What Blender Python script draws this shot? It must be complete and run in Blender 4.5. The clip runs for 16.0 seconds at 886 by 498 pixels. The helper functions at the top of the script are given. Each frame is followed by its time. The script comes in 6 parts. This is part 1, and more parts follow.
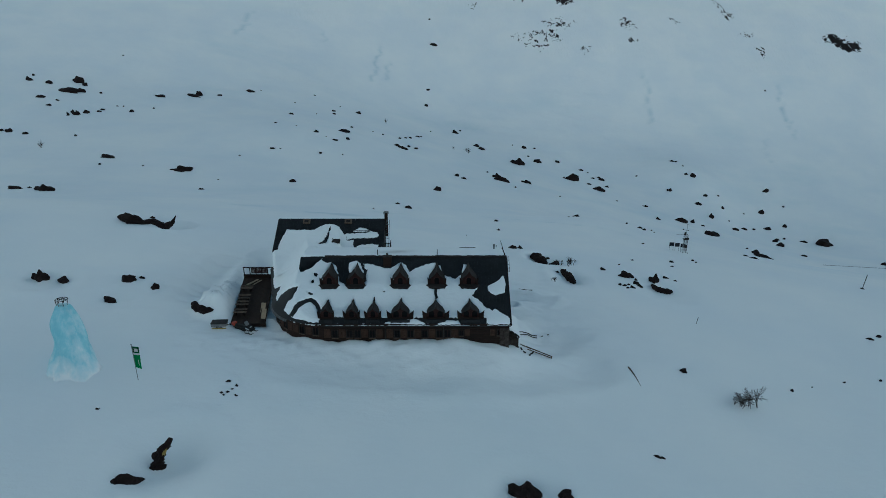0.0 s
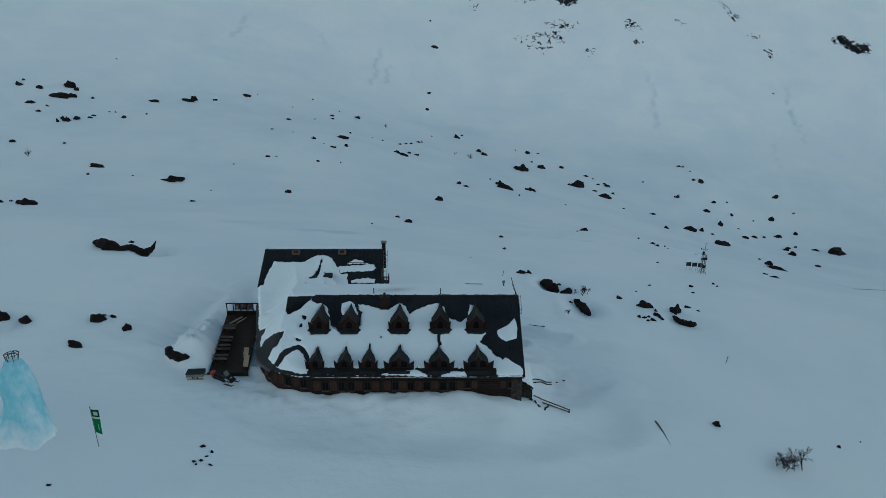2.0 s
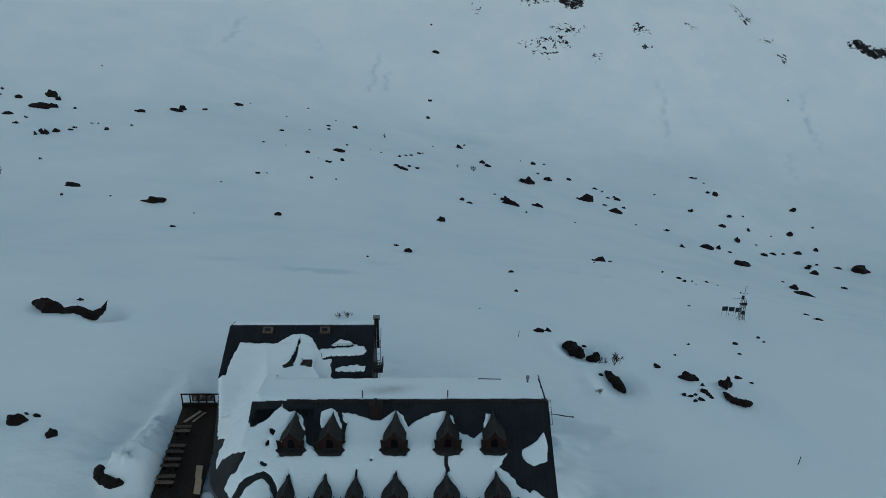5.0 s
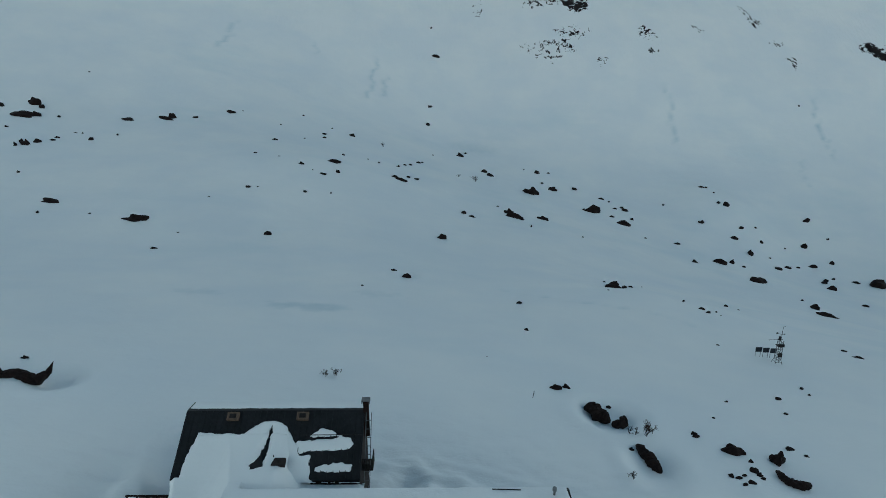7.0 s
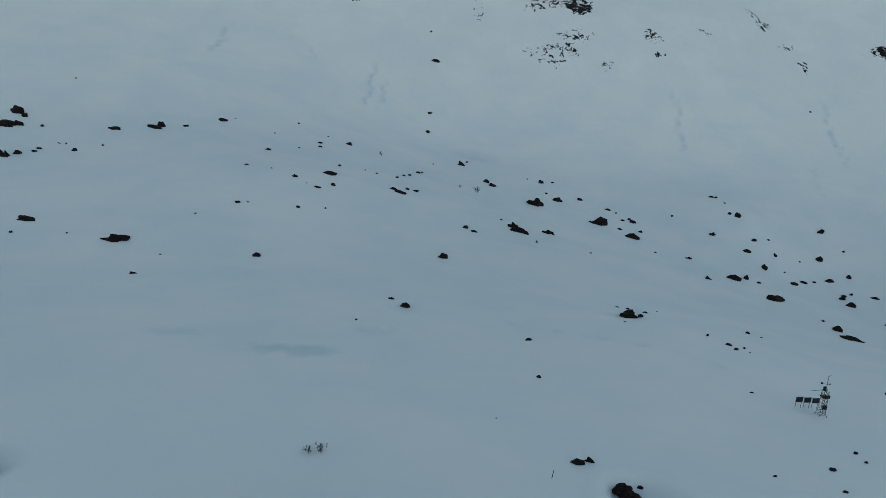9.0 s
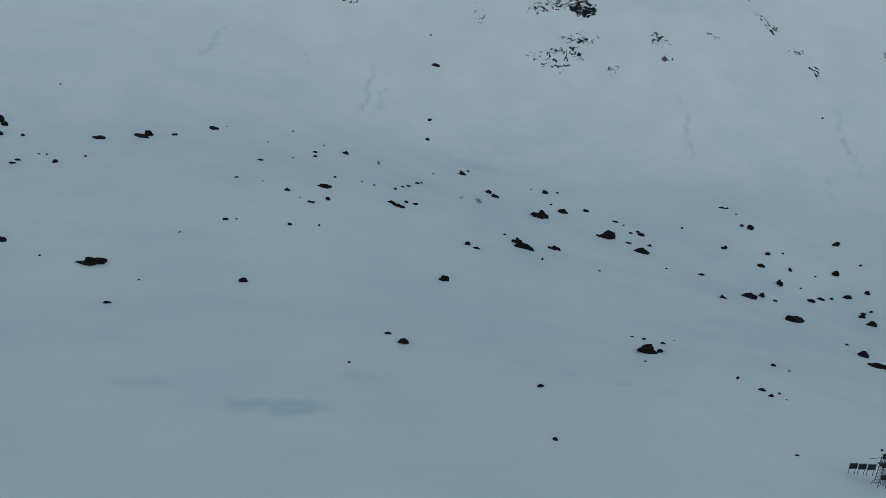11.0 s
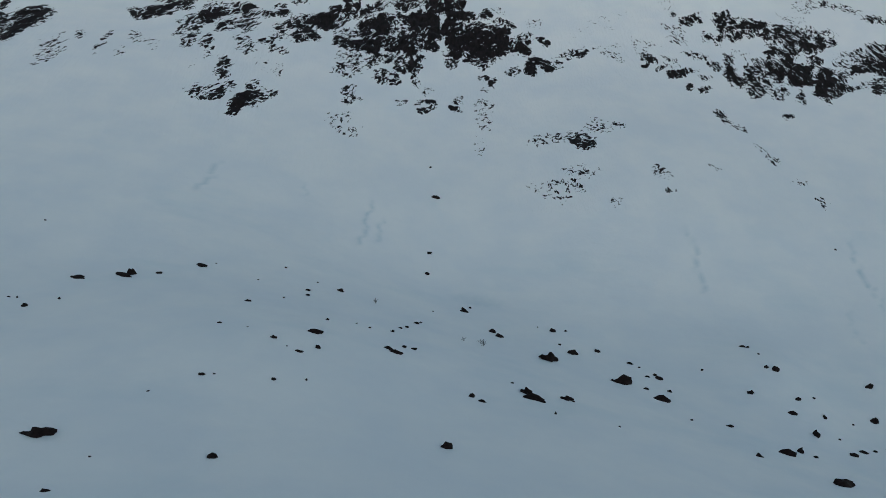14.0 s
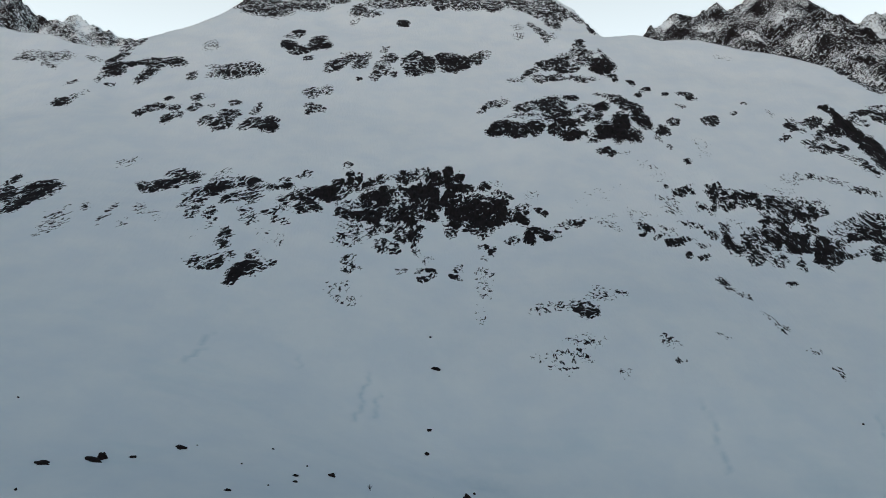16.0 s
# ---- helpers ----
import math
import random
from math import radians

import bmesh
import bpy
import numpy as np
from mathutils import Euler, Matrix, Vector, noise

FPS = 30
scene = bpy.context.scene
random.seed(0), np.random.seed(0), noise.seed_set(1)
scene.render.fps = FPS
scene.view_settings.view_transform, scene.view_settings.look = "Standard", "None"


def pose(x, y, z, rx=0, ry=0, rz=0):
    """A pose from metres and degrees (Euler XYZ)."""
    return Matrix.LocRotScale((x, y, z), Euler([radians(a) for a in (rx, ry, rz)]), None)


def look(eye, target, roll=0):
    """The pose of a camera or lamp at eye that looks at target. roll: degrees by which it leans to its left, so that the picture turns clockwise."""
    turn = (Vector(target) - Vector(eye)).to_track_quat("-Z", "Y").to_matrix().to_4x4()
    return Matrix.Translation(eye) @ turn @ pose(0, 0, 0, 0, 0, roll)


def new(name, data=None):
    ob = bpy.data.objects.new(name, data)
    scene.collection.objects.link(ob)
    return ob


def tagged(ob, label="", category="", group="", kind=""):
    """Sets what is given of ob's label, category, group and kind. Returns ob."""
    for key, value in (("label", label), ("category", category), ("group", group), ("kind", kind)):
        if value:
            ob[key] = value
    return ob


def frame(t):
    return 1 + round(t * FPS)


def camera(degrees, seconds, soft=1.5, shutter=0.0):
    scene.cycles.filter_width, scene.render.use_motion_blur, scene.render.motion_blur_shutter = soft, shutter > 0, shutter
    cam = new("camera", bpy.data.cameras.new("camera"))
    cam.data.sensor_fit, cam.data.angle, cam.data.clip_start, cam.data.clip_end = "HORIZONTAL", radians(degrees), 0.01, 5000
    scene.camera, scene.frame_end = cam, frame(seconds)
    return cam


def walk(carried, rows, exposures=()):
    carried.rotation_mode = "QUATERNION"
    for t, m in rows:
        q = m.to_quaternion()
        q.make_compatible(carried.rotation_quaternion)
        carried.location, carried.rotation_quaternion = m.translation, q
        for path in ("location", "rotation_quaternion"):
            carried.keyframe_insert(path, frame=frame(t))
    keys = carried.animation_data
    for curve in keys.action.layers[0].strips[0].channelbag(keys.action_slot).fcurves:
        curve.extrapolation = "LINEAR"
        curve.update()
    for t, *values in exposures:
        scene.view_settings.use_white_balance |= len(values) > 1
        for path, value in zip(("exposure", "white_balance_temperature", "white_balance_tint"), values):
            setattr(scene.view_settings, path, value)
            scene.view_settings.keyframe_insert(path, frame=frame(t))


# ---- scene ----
cam = camera(66, 16.0, soft=0.7)
# seconds, eye, yaw, pitch, roll in degrees
PATH = [
    (0, 2.47, -71.85, 38.68, -0.541, -20.203, 0.133),
    (0.5, 2.40, -69.68, 38.89, -0.528, -20.221, 0.117),
    (1, 2.31, -67.22, 39.13, -0.505, -20.225, 0.111),
    (1.5, 2.27, -64.62, 39.36, -0.489, -20.217, 0.087),
    (2, 2.21, -61.80, 39.61, -0.465, -20.216, 0.056),
    (2.5, 2.11, -58.72, 39.89, -0.448, -20.204, 0.070),
    (3, 2.03, -55.69, 40.19, -0.443, -20.201, 0.056),
    (3.5, 1.92, -52.66, 40.51, -0.435, -20.200, 0.038),
    (4, 1.83, -49.71, 40.78, -0.432, -20.205, 0.046),
    (6.5, 1.48, -32.59, 41.92, -0.439, -20.134, 0.001),
    (7, 1.42, -29.13, 42.13, -0.443, -20.115, -0.014),
    (7.5, 1.35, -25.92, 42.34, -0.449, -20.102, -0.011),
    (8, 1.27, -22.55, 42.58, -0.449, -20.082, -0.026),
    (8.5, 1.21, -19.05, 42.82, -0.454, -20.051, -0.062),
    (9, 1.16, -15.51, 43.08, -0.460, -20.028, -0.042),
    (11.5, 0.62, 2.15, 44.50, -0.551, -19.970, 0.003),
    (12, 0.51, 5.72, 44.87, -0.556, -19.940, -0.014),
    (12.5, 0.42, 9.34, 45.36, -0.581, -19.765, 0.004),
    (13, 0.34, 12.84, 45.91, -0.604, -16.521, -0.041),
    (13.5, 0.26, 16.12, 46.47, -0.616, -13.100, -0.090),
    (14, 0.16, 19.23, 47.01, -0.641, -9.941, -0.137),
    (14.5, 0.04, 22.64, 47.52, -0.675, -6.522, -0.166),
    (15, -0.08, 26.14, 48.01, -0.716, -3.365, -0.200),
    (15.5, -0.21, 29.53, 48.48, -0.748, 0.326, -0.244),
    (16, -0.37, 32.75, 48.93, -0.768, 3.864, -0.335),
]
walk(cam, [(t, pose(x, y, z, 90 + pitch, 0, yaw) @ pose(0, 0, 0, 0, 0, roll)) for t, x, y, z, yaw, pitch, roll in PATH],
     exposures=[(0, -1.09, 5030, -13), (4, -1.07, 5050, -13), (6.5, -1.08, 5190, -13), (9, -1.12, 5260, -11), (12.5, -1.17, 5300, -10), (14.5, -1.27, 5320, -6), (16, -1.4, 5370, -5)])

# ---- light: dull evening sky, a broad warm glow low over an added unseen rise, falling on the upper slopes ----
world = bpy.data.worlds.new("evening_sky")
scene.world = world
world.use_nodes = True
wt = world.node_tree
sky = wt.nodes.new("ShaderNodeTexSky")
sky.sky_type = 'NISHITA'
sky.sun_disc = False
sky.sun_elevation = radians(11)
sky.sun_rotation = radians(-156)
sky.air_density, sky.dust_density, sky.ozone_density = 1.0, 3.0, 1.0
back = wt.nodes["Background"]
back.inputs["Strength"].default_value = 0.12
wt.links.new(sky.outputs[0], back.inputs["Color"])
veil = wt.nodes.new("ShaderNodeBackground")        # thin cloud, whiter and brighter low down than overhead
veil.inputs["Strength"].default_value = 1.0
cloud = wt.nodes.new("ShaderNodeValToRGB")
cloud.color_ramp.elements[0].position, cloud.color_ramp.elements[0].color = 0.24, (5.2, 4.7, 4.4, 1)
middle = cloud.color_ramp.elements.new(0.44)
middle.color = (3.4, 3.0, 2.75, 1)
cloud.color_ramp.elements[2].position, cloud.color_ramp.elements[2].color = 0.70, (0.06, 0.215, 0.40, 1)
split = wt.nodes.new("ShaderNodeSeparateXYZ")
wt.links.new(wt.nodes.new("ShaderNodeTexCoord").outputs["Generated"], split.inputs[0])
wt.links.new(split.outputs["Z"], cloud.inputs[0])
wt.links.new(cloud.outputs[0], veil.inputs["Color"])
both = wt.nodes.new("ShaderNodeMixShader")
both.inputs[0].default_value = 0.6
wt.links.new(back.outputs[0], both.inputs[1])
wt.links.new(veil.outputs[0], both.inputs[2])
wt.links.new(both.outputs[0], wt.nodes["World Output"].inputs["Surface"])
sun = new("sun", bpy.data.lights.new("sun", 'SUN'))
sun.data.energy, sun.data.angle, sun.data.color = 1.75, radians(16), (1.0, 0.60, 0.42)
sun.matrix_world = look((0, 0, 0), (0.40, 0.90, -0.19))

# ---- materials ----
def material(name, rough=0.8, metal=0.0):
    m = bpy.data.materials.new(name)
    m.use_nodes = True
    b = m.node_tree.nodes["Principled BSDF"]
    b.inputs["Roughness"].default_value, b.inputs["Metallic"].default_value = rough, metal
    b.inputs["Specular IOR Level"].default_value = 0.18
    return m, m.node_tree, b


def noise_at(tree, scale, detail=4.0, stretch=(1, 1, 1), world_space=False, rough=0.55):
    """A noise factor in object metres (or world metres)."""
    if world_space:
        g = tree.nodes.new("ShaderNodeNewGeometry").outputs["Position"]
    else:
        g = tree.nodes.new("ShaderNodeTexCoord").outputs["Object"]
    mp = tree.nodes.new("ShaderNodeMapping")
    mp.inputs["Scale"].default_value = stretch
    tree.links.new(g, mp.inputs["Vector"])
    n = tree.nodes.new("ShaderNodeTexNoise")
    n.inputs["Scale"].default_value, n.inputs["Detail"].default_value, n.inputs["Roughness"].default_value = scale, detail, rough
    tree.links.new(mp.outputs[0], n.inputs["Vector"])
    return n.outputs["Fac"]


def ramp(tree, fac, stops):
    r = tree.nodes.new("ShaderNodeValToRGB")
    while len(r.color_ramp.elements) < len(stops):
        r.color_ramp.elements.new(0.5)
    for e, (p, c) in zip(r.color_ramp.elements, stops):
        e.position, e.color = p, (*c, 1) if len(c) == 3 else c
    tree.links.new(fac, r.inputs[0])
    return r.outputs[0]


def mix(tree, fac, a, b, mode='MIX'):
    n = tree.nodes.new("ShaderNodeMix")
    n.data_type, n.blend_type = 'RGBA', mode
    for sock, v in ((n.inputs[0], fac), (n.inputs[6], a), (n.inputs[7], b)):
        if isinstance(v, (int, float)):
            sock.default_value = v
        elif isinstance(v, tuple):
            sock.default_value = (*v, 1)
        else:
            tree.links.new(v, sock)
    return n.outputs[2]


def calc(tree, op, a, b=0.0, clamp=False):
    n = tree.nodes.new("ShaderNodeMath")
    n.operation, n.use_clamp = op, clamp
    for sock, v in ((n.inputs[0], a), (n.inputs[1], b)):
        if isinstance(v, (int, float)):
            sock.default_value = v
        else:
            tree.links.new(v, sock)
    return n.outputs[0]


def bumped(tree, b, fac, strength, distance):
    n = tree.nodes.new("ShaderNodeBump")
    n.inputs["Strength"].default_value, n.inputs["Distance"].default_value = strength, distance
    tree.links.new(fac, n.inputs["Height"])
    tree.links.new(n.outputs[0], b.inputs["Normal"])


def two_tone(name, dark, light, scale, rough=0.8, metal=0.0, stretch=(1, 1, 1), bump=0.3, depth=0.02, spread=(0.3, 0.7)):
    m, t, b = material(name, rough, metal)
    big, fine = noise_at(t, scale, 3, stretch), noise_at(t, scale * 7, 5, stretch)
    f = calc(t, 'ADD', calc(t, 'MULTIPLY', big, 0.6), calc(t, 'MULTIPLY', fine, 0.4))
    info = t.nodes.new("ShaderNodeObjectInfo").outputs["Random"]
    f = calc(t, 'ADD', f, calc(t, 'MULTIPLY', calc(t, 'SUBTRACT', info, 0.5), 0.16))
    t.links.new(ramp(t, f, [(spread[0], dark), (spread[1], light)]), b.inputs["Base Color"])
    bumped(t, b, fine, bump, depth)
    return m


def snow_material(name, grain=6.0):
    m, t, b = material(name, 0.75)
    big, mid, fine = noise_at(t, 0.035, 3), noise_at(t, 0.3, 4, (0.7, 0.7, 1)), noise_at(t, grain, 4)
    c = ramp(t, big, [(0.35, (0.80, 0.83, 0.86)), (0.65, (0.87, 0.88, 0.88))])
    c = mix(t, calc(t, 'MULTIPLY', mid, 0.25), c, (0.74, 0.78, 0.82))
    wet = ramp(t, noise_at(t, 0.022, 4, (0.6, 1.3, 1)), [(0.56, (0, 0, 0)), (0.72, (1, 1, 1))])
    c = mix(t, calc(t, 'MULTIPLY', wet, 0.35), c, (0.66, 0.75, 0.80))
    melt = t.nodes.new("ShaderNodeAttribute")          # wet, dirty snow in runnels and soaked hollows, and one soft darker line
    melt.attribute_name = "melt"
    c = mix(t, calc(t, 'MULTIPLY', melt.outputs["Fac"], calc(t, 'ADD', noise_at(t, 0.35, 4, (1, 0.5, 1)), 0.3)), c, (0.40, 0.54, 0.61))
    soot = t.nodes.new("ShaderNodeAttribute")          # smoke stain by the flue
    soot.attribute_name = "soot"
    c = mix(t, calc(t, 'MULTIPLY', soot.outputs["Fac"], calc(t, 'ADD', noise_at(t, 0.9, 4), 0.35)), c, (0.22, 0.21, 0.20))
    t.links.new(c, b.inputs["Base Color"])
    crust = noise_at(t, 1.0, 5, (0.55, 1.3, 1), rough=0.65)
    h = calc(t, 'ADD', calc(t, 'ADD', mid, calc(t, 'MULTIPLY', crust, 0.4)), calc(t, 'MULTIPLY', fine, 0.12))
    bumped(t, b, h, 0.5, 0.35)
    return m


SNOW = snow_material("snow")
DARKWOOD = two_tone("dark_wood", (0.006, 0.0035, 0.0029), (0.030, 0.0165, 0.012), 1.2, 0.75, stretch=(1, 1, 6))
ROOFSHEET = two_tone("roof_sheet", (0.007, 0.0077, 0.0085), (0.024, 0.0255, 0.028), 0.6, 0.65, bump=0.15)


def rock_material():
    """Dark reddish-brown rock, stained at two scales."""
    m, t, b = material("dark_rock", 0.9)
    big, fine = noise_at(t, 1.3, 4), noise_at(t, 6, 5)
    stone = ramp(t, calc(t, 'ADD', calc(t, 'MULTIPLY', big, 0.5), calc(t, 'MULTIPLY', fine, 0.5)), [(0.3, (0.0045, 0.003, 0.003)), (0.72, (0.021, 0.0125, 0.0115))])
    t.links.new(stone, b.inputs["Base Color"])
    bumped(t, b, fine, 0.8, 0.1)
    return m


ROCK = rock_material()


def separate(tree, vector):
    n = tree.nodes.new("ShaderNodeSeparateXYZ")
    tree.links.new(vector, n.inputs[0])
    return n.outputs


def vmath(tree, op, a, b, c=None):
    n = tree.nodes.new("ShaderNodeVectorMath")
    n.operation = op
    for sock, v in zip(n.inputs, (a, b, c)):
        if isinstance(v, tuple):
            sock.default_value = v
        elif v is not None:
            tree.links.new(v, sock)
    return n.outputs[0]


def noise2(tree, where, scale, detail=3, rough=0.55, colour=False):
    n = tree.nodes.new("ShaderNodeTexNoise")
    n.noise_dimensions = '2D'
    n.inputs["Scale"].default_value, n.inputs["Detail"].default_value, n.inputs["Roughness"].default_value = scale, detail, rough
    tree.links.new(where, n.inputs["Vector"])
    return n.outputs["Color" if colour else "Fac"]


def cells(tree, where, scale, edge=False):
    """A random value for each cell, or the distance to its edge."""
    v = tree.nodes.new("ShaderNodeTexVoronoi")
    v.voronoi_dimensions = '2D'
    v.inputs["Scale"].default_value = scale
    tree.links.new(where, v.inputs["Vector"])
    if edge:
        v.feature = 'DISTANCE_TO_EDGE'
        return v.outputs["Distance"]
    return separate(tree, v.outputs["Color"])[0]


def spread(tree, fac, gain):
    return calc(tree, 'ADD', calc(tree, 'MULTIPLY', calc(tree, 'SUBTRACT', fac, 0.5), gain), 0.5, True)


def mountain_material():
    """Snow with bare rock where the mesh says so: beds and blocks along the dip of the strata, with snow on the ledges and in the clefts."""
    m, t, b = material("mountain_snow_and_rock", 0.8)
    bare, dips = t.nodes.new("ShaderNodeAttribute"), t.nodes.new("ShaderNodeAttribute")
    bare.attribute_name, dips.attribute_name = "bare", "dip"
    x, y, z = separate(t, t.nodes.new("ShaderNodeTexCoord").outputs["Object"])
    up = calc(t, 'ADD', calc(t, 'MULTIPLY', y, 0.46), calc(t, 'MULTIPLY', z, 0.40))
    face = t.nodes.new("ShaderNodeCombineXYZ")
    t.links.new(x, face.inputs[0])
    t.links.new(up, face.inputs[1])
    where = vmath(t, 'MULTIPLY_ADD', vmath(t, 'SUBTRACT', noise2(t, face.outputs[0], 0.07, 3, colour=True), (0.5, 0.5, 0.5)), (9, 9, 0), face.outputs[0])
    where = vmath(t, 'MULTIPLY_ADD', vmath(t, 'SUBTRACT', noise2(t, face.outputs[0], 0.5, 3, colour=True), (0.5, 0.5, 0.5)), (2.4, 2.4, 0), where)
    solid = ramp(t, bare.outputs["Fac"], [(0.50, (0, 0, 0)), (0.80, (1, 1, 1))])
    lean = dips.outputs["Fac"]
    shares = (calc(t, 'MAXIMUM', lean, 0.0), calc(t, 'MAXIMUM', calc(t, 'MULTIPLY', lean, -1.0), 0.0), calc(t, 'SUBTRACT', 1.0, calc(t, 'ABSOLUTE', lean)))
    total = None
    for angle, stretch, share in ((42, 2.1, shares[0]), (-42, 1.5, shares[1]), (8, 1.8, shares[2])):
        turn = t.nodes.new("ShaderNodeVectorRotate")
        turn.rotation_type = 'Z_AXIS'
        turn.inputs["Angle"].default_value = radians(-angle)
        t.links.new(where, turn.inputs["Vector"])
        bed = vmath(t, 'MULTIPLY', turn.outputs[0], (1 / stretch, 1.0, 1.0))
        big = calc(t, 'ADD', calc(t, 'MULTIPLY', cells(t, bed, 0.22), 0.38), calc(t, 'MULTIPLY', spread(t, noise2(t, bed, 0.34, 6, 0.72), 3.2), 0.70))
        seam = ramp(t, cells(t, bed, 0.22, True), [(0.01, (1, 1, 1)), (0.11, (0, 0, 0))])
        big = calc(t, 'ADD', big, calc(t, 'MULTIPLY', calc(t, 'MULTIPLY', seam, 0.8), calc(t, 'SUBTRACT', 1.17, bare.outputs["Fac"])))
        small = calc(t, 'ADD', calc(t, 'MULTIPLY', cells(t, bed, 0.75), 0.45), calc(t, 'MULTIPLY', spread(t, noise2(t, bed, 0.7, 3), 2.6), 0.55))
        small = calc(t, 'ADD', calc(t, 'MULTIPLY', small, 0.85), 0.07)
        f = calc(t, 'ADD', calc(t, 'MULTIPLY', big, solid), calc(t, 'MULTIPLY', small, calc(t, 'SUBTRACT', 1.0, solid)))
        f = calc(t, 'MULTIPLY', f, share)
        total = f if total is None else calc(t, 'ADD', total, f)
    mask = calc(t, 'MULTIPLY', calc(t, 'SUBTRACT', bare.outputs["Fac"], total), 24.0, True)
    snow = ramp(t, noise_at(t, 0.035, 3), [(0.35, (0.80, 0.83, 0.86)), (0.65, (0.87, 0.88, 0.88))])
    snow = mix(t, calc(t, 'MULTIPLY', noise_at(t, 0.3, 4, (0.7, 0.7, 1)), 0.25), snow, (0.74, 0.78, 0.82))
    grain = noise_at(t, 0.5, 5, (1, 0.3, 0.3), rough=0.65)
    rock = ramp(t, grain, [(0.35, (0.004, 0.003, 0.0034)), (0.72, (0.024, 0.0175, 0.0175))])
    t.links.new(mix(t, mask, snow, rock), b.inputs["Base Color"])
    bumped(t, b, calc(t, 'ADD', grain, noise_at(t, 0.12, 5, (0.9, 0.4, 0.4))), 0.45, 1.2)
    return m


MOUNTAIN = mountain_material()


# ---- terrain ----
# height of the snow: (y, height on the axis, tilt per 100 m of x, bow)
PROFILE = [(-400, -4, -11, 0), (-100, -4.2, -11.5, -1), (-30, -4.4, -11.2, -1.9), (0, -0.8, -10.8, -2.7), (40, -1.1, -11.5, -1.0),
           (75, -9.3, -10, -3.5), (110, -17.5, -11, -5.3), (170, -28, -17.5, -5.5), (230, -30, -23, -3.5),
           (290, -32, -25.3, 2.1), (350, -20.5, -25, 6), (400, 7, -20, 7), (450, 38, -18, 6), (550, 102, -14, 4), (700, 226, -6, 2),
           (1500, 906, 0, 0), (2600, 1400, 0, 0)]
RIDGE = [(-1400, 420), (-800, 430), (-587, 396), (-538, 386), (-502, 373), (-466, 370), (-426, 349), (-386, 337), (-367, 337), (-357, 347), (-350, 357), (-341, 362), (-326, 377), (-310, 387), (-299, 395), (-288, 412), (-278, 431), (-272, 445), (-265, 463), (-249, 509), (-188, 578), (-63, 612), (80, 604), (147, 545), (172, 499), (183, 473), (189, 461), (201, 450), (206, 433), (209, 385), (210, 400), (212, 375), (225, 375), (239, 376), (256, 380), (267, 380), (276, 374), (289, 369), (312, 372), (339, 369), (355, 360), (377, 348), (402, 342), (427, 330), (452, 315), (472, 298), (476, 273), (483, 261), (506, 246), (1800, 240)]

# hollows and swells of the valley: x, y, radius, height
SWELLS = [(50, 108, 24, 4.5), (-72, 135, 22, -2.5), (-50, 225, 40, 5), (-145, 280, 50, -5), (140, 292, 24, 8), (165, 250, 40, -5),
          (5, 335, 40, -4.5), (120, 432, 75, 14), (10, 215, 25, -2.5),
          (17, 6, 5, -1.4), (24, 3, 6, 0.7), (-29, 15, 4.5, -1.1), (-27, 26, 6, -0.8), (-33, 20, 6, 0.6)]
# melt runnels down the slope, and one soft darker line across the valley: from x, y to x, y, width, depth
RUNNELS = [(138, 389, 138, 374, 2.2, 0.8), (138, 374, 135, 353, 2.2, 0.8), (-34, 395, -37, 353, 2.2, 0.8), (-112, 423, -118, 361, 2.2, 0.8), (-27, 376, -30, 360, 2.2, 0.8),
           # the runs from (16, 110) to (55, 83) make the darker line
           (228, 390, 228, 381, 1.7, 1.0), (228, 381, 226, 372, 1.7, 1.0), (226, 372, 227, 362, 1.7, 1.0), (227, 362, 225, 349, 1.7, 0.8), (205, 347, 200, 326, 1.7, 0.5), (16, 110, 28, 101, 1.2, 0.55), (28, 101, 43, 93, 1.2, 0.6), (43, 93, 55, 83, 1.2, 0.5), (-71, 395, -69, 380, 2.0, 0.5)]
# crests of drifted snow are runnels turned up
RUNNELS += [(12.5, 21.5, 16.2, 20.3, 1.3, -1.3), (16.2, 20.3, 19.3, 19.2, 1.5, -1.2), (19.3, 19.2, 25.4, 18.0, 1.8, -0.9), (25.4, 18, 31, 17, 2.2, -0.5)]
# snow soaked from below: x, y, half width, half depth, how wet
SOAKED = [(-22, 80, 8, 3.0, 0.42), (-43, 86, 6, 2, 0.22), (-10, 95, 7, 1.8, 0.15), (20, 330, 14, 6, 0.2)]
# broad troughs that the wind keeps open round the lodge: from x, y to x, y, width, depth
TROUGHS = [(-14, -4.4, 2, -5.0, 2.4, 0.28), (2, -5.0, 12, -3.8, 2.4, 0.4), (12, -3.8, 21, 0, 2.4, 0.45), (21, 0, 27, 6, 3.0, 0.35), (13.2, 4.0, 16, 10, 1.6, 0.3), (-3.4, 17, -1.5, 24, 1.5, 0.8),
           (-22.3, 20, -24.5, 27, 1.6, 0.9), (-29.5, 10, -29, 22, 1.8, 0.7), (2, 15, 9, 19, 1.2, 0.6), (4, 14.5, 13, 16, 1.0, 0.5)]
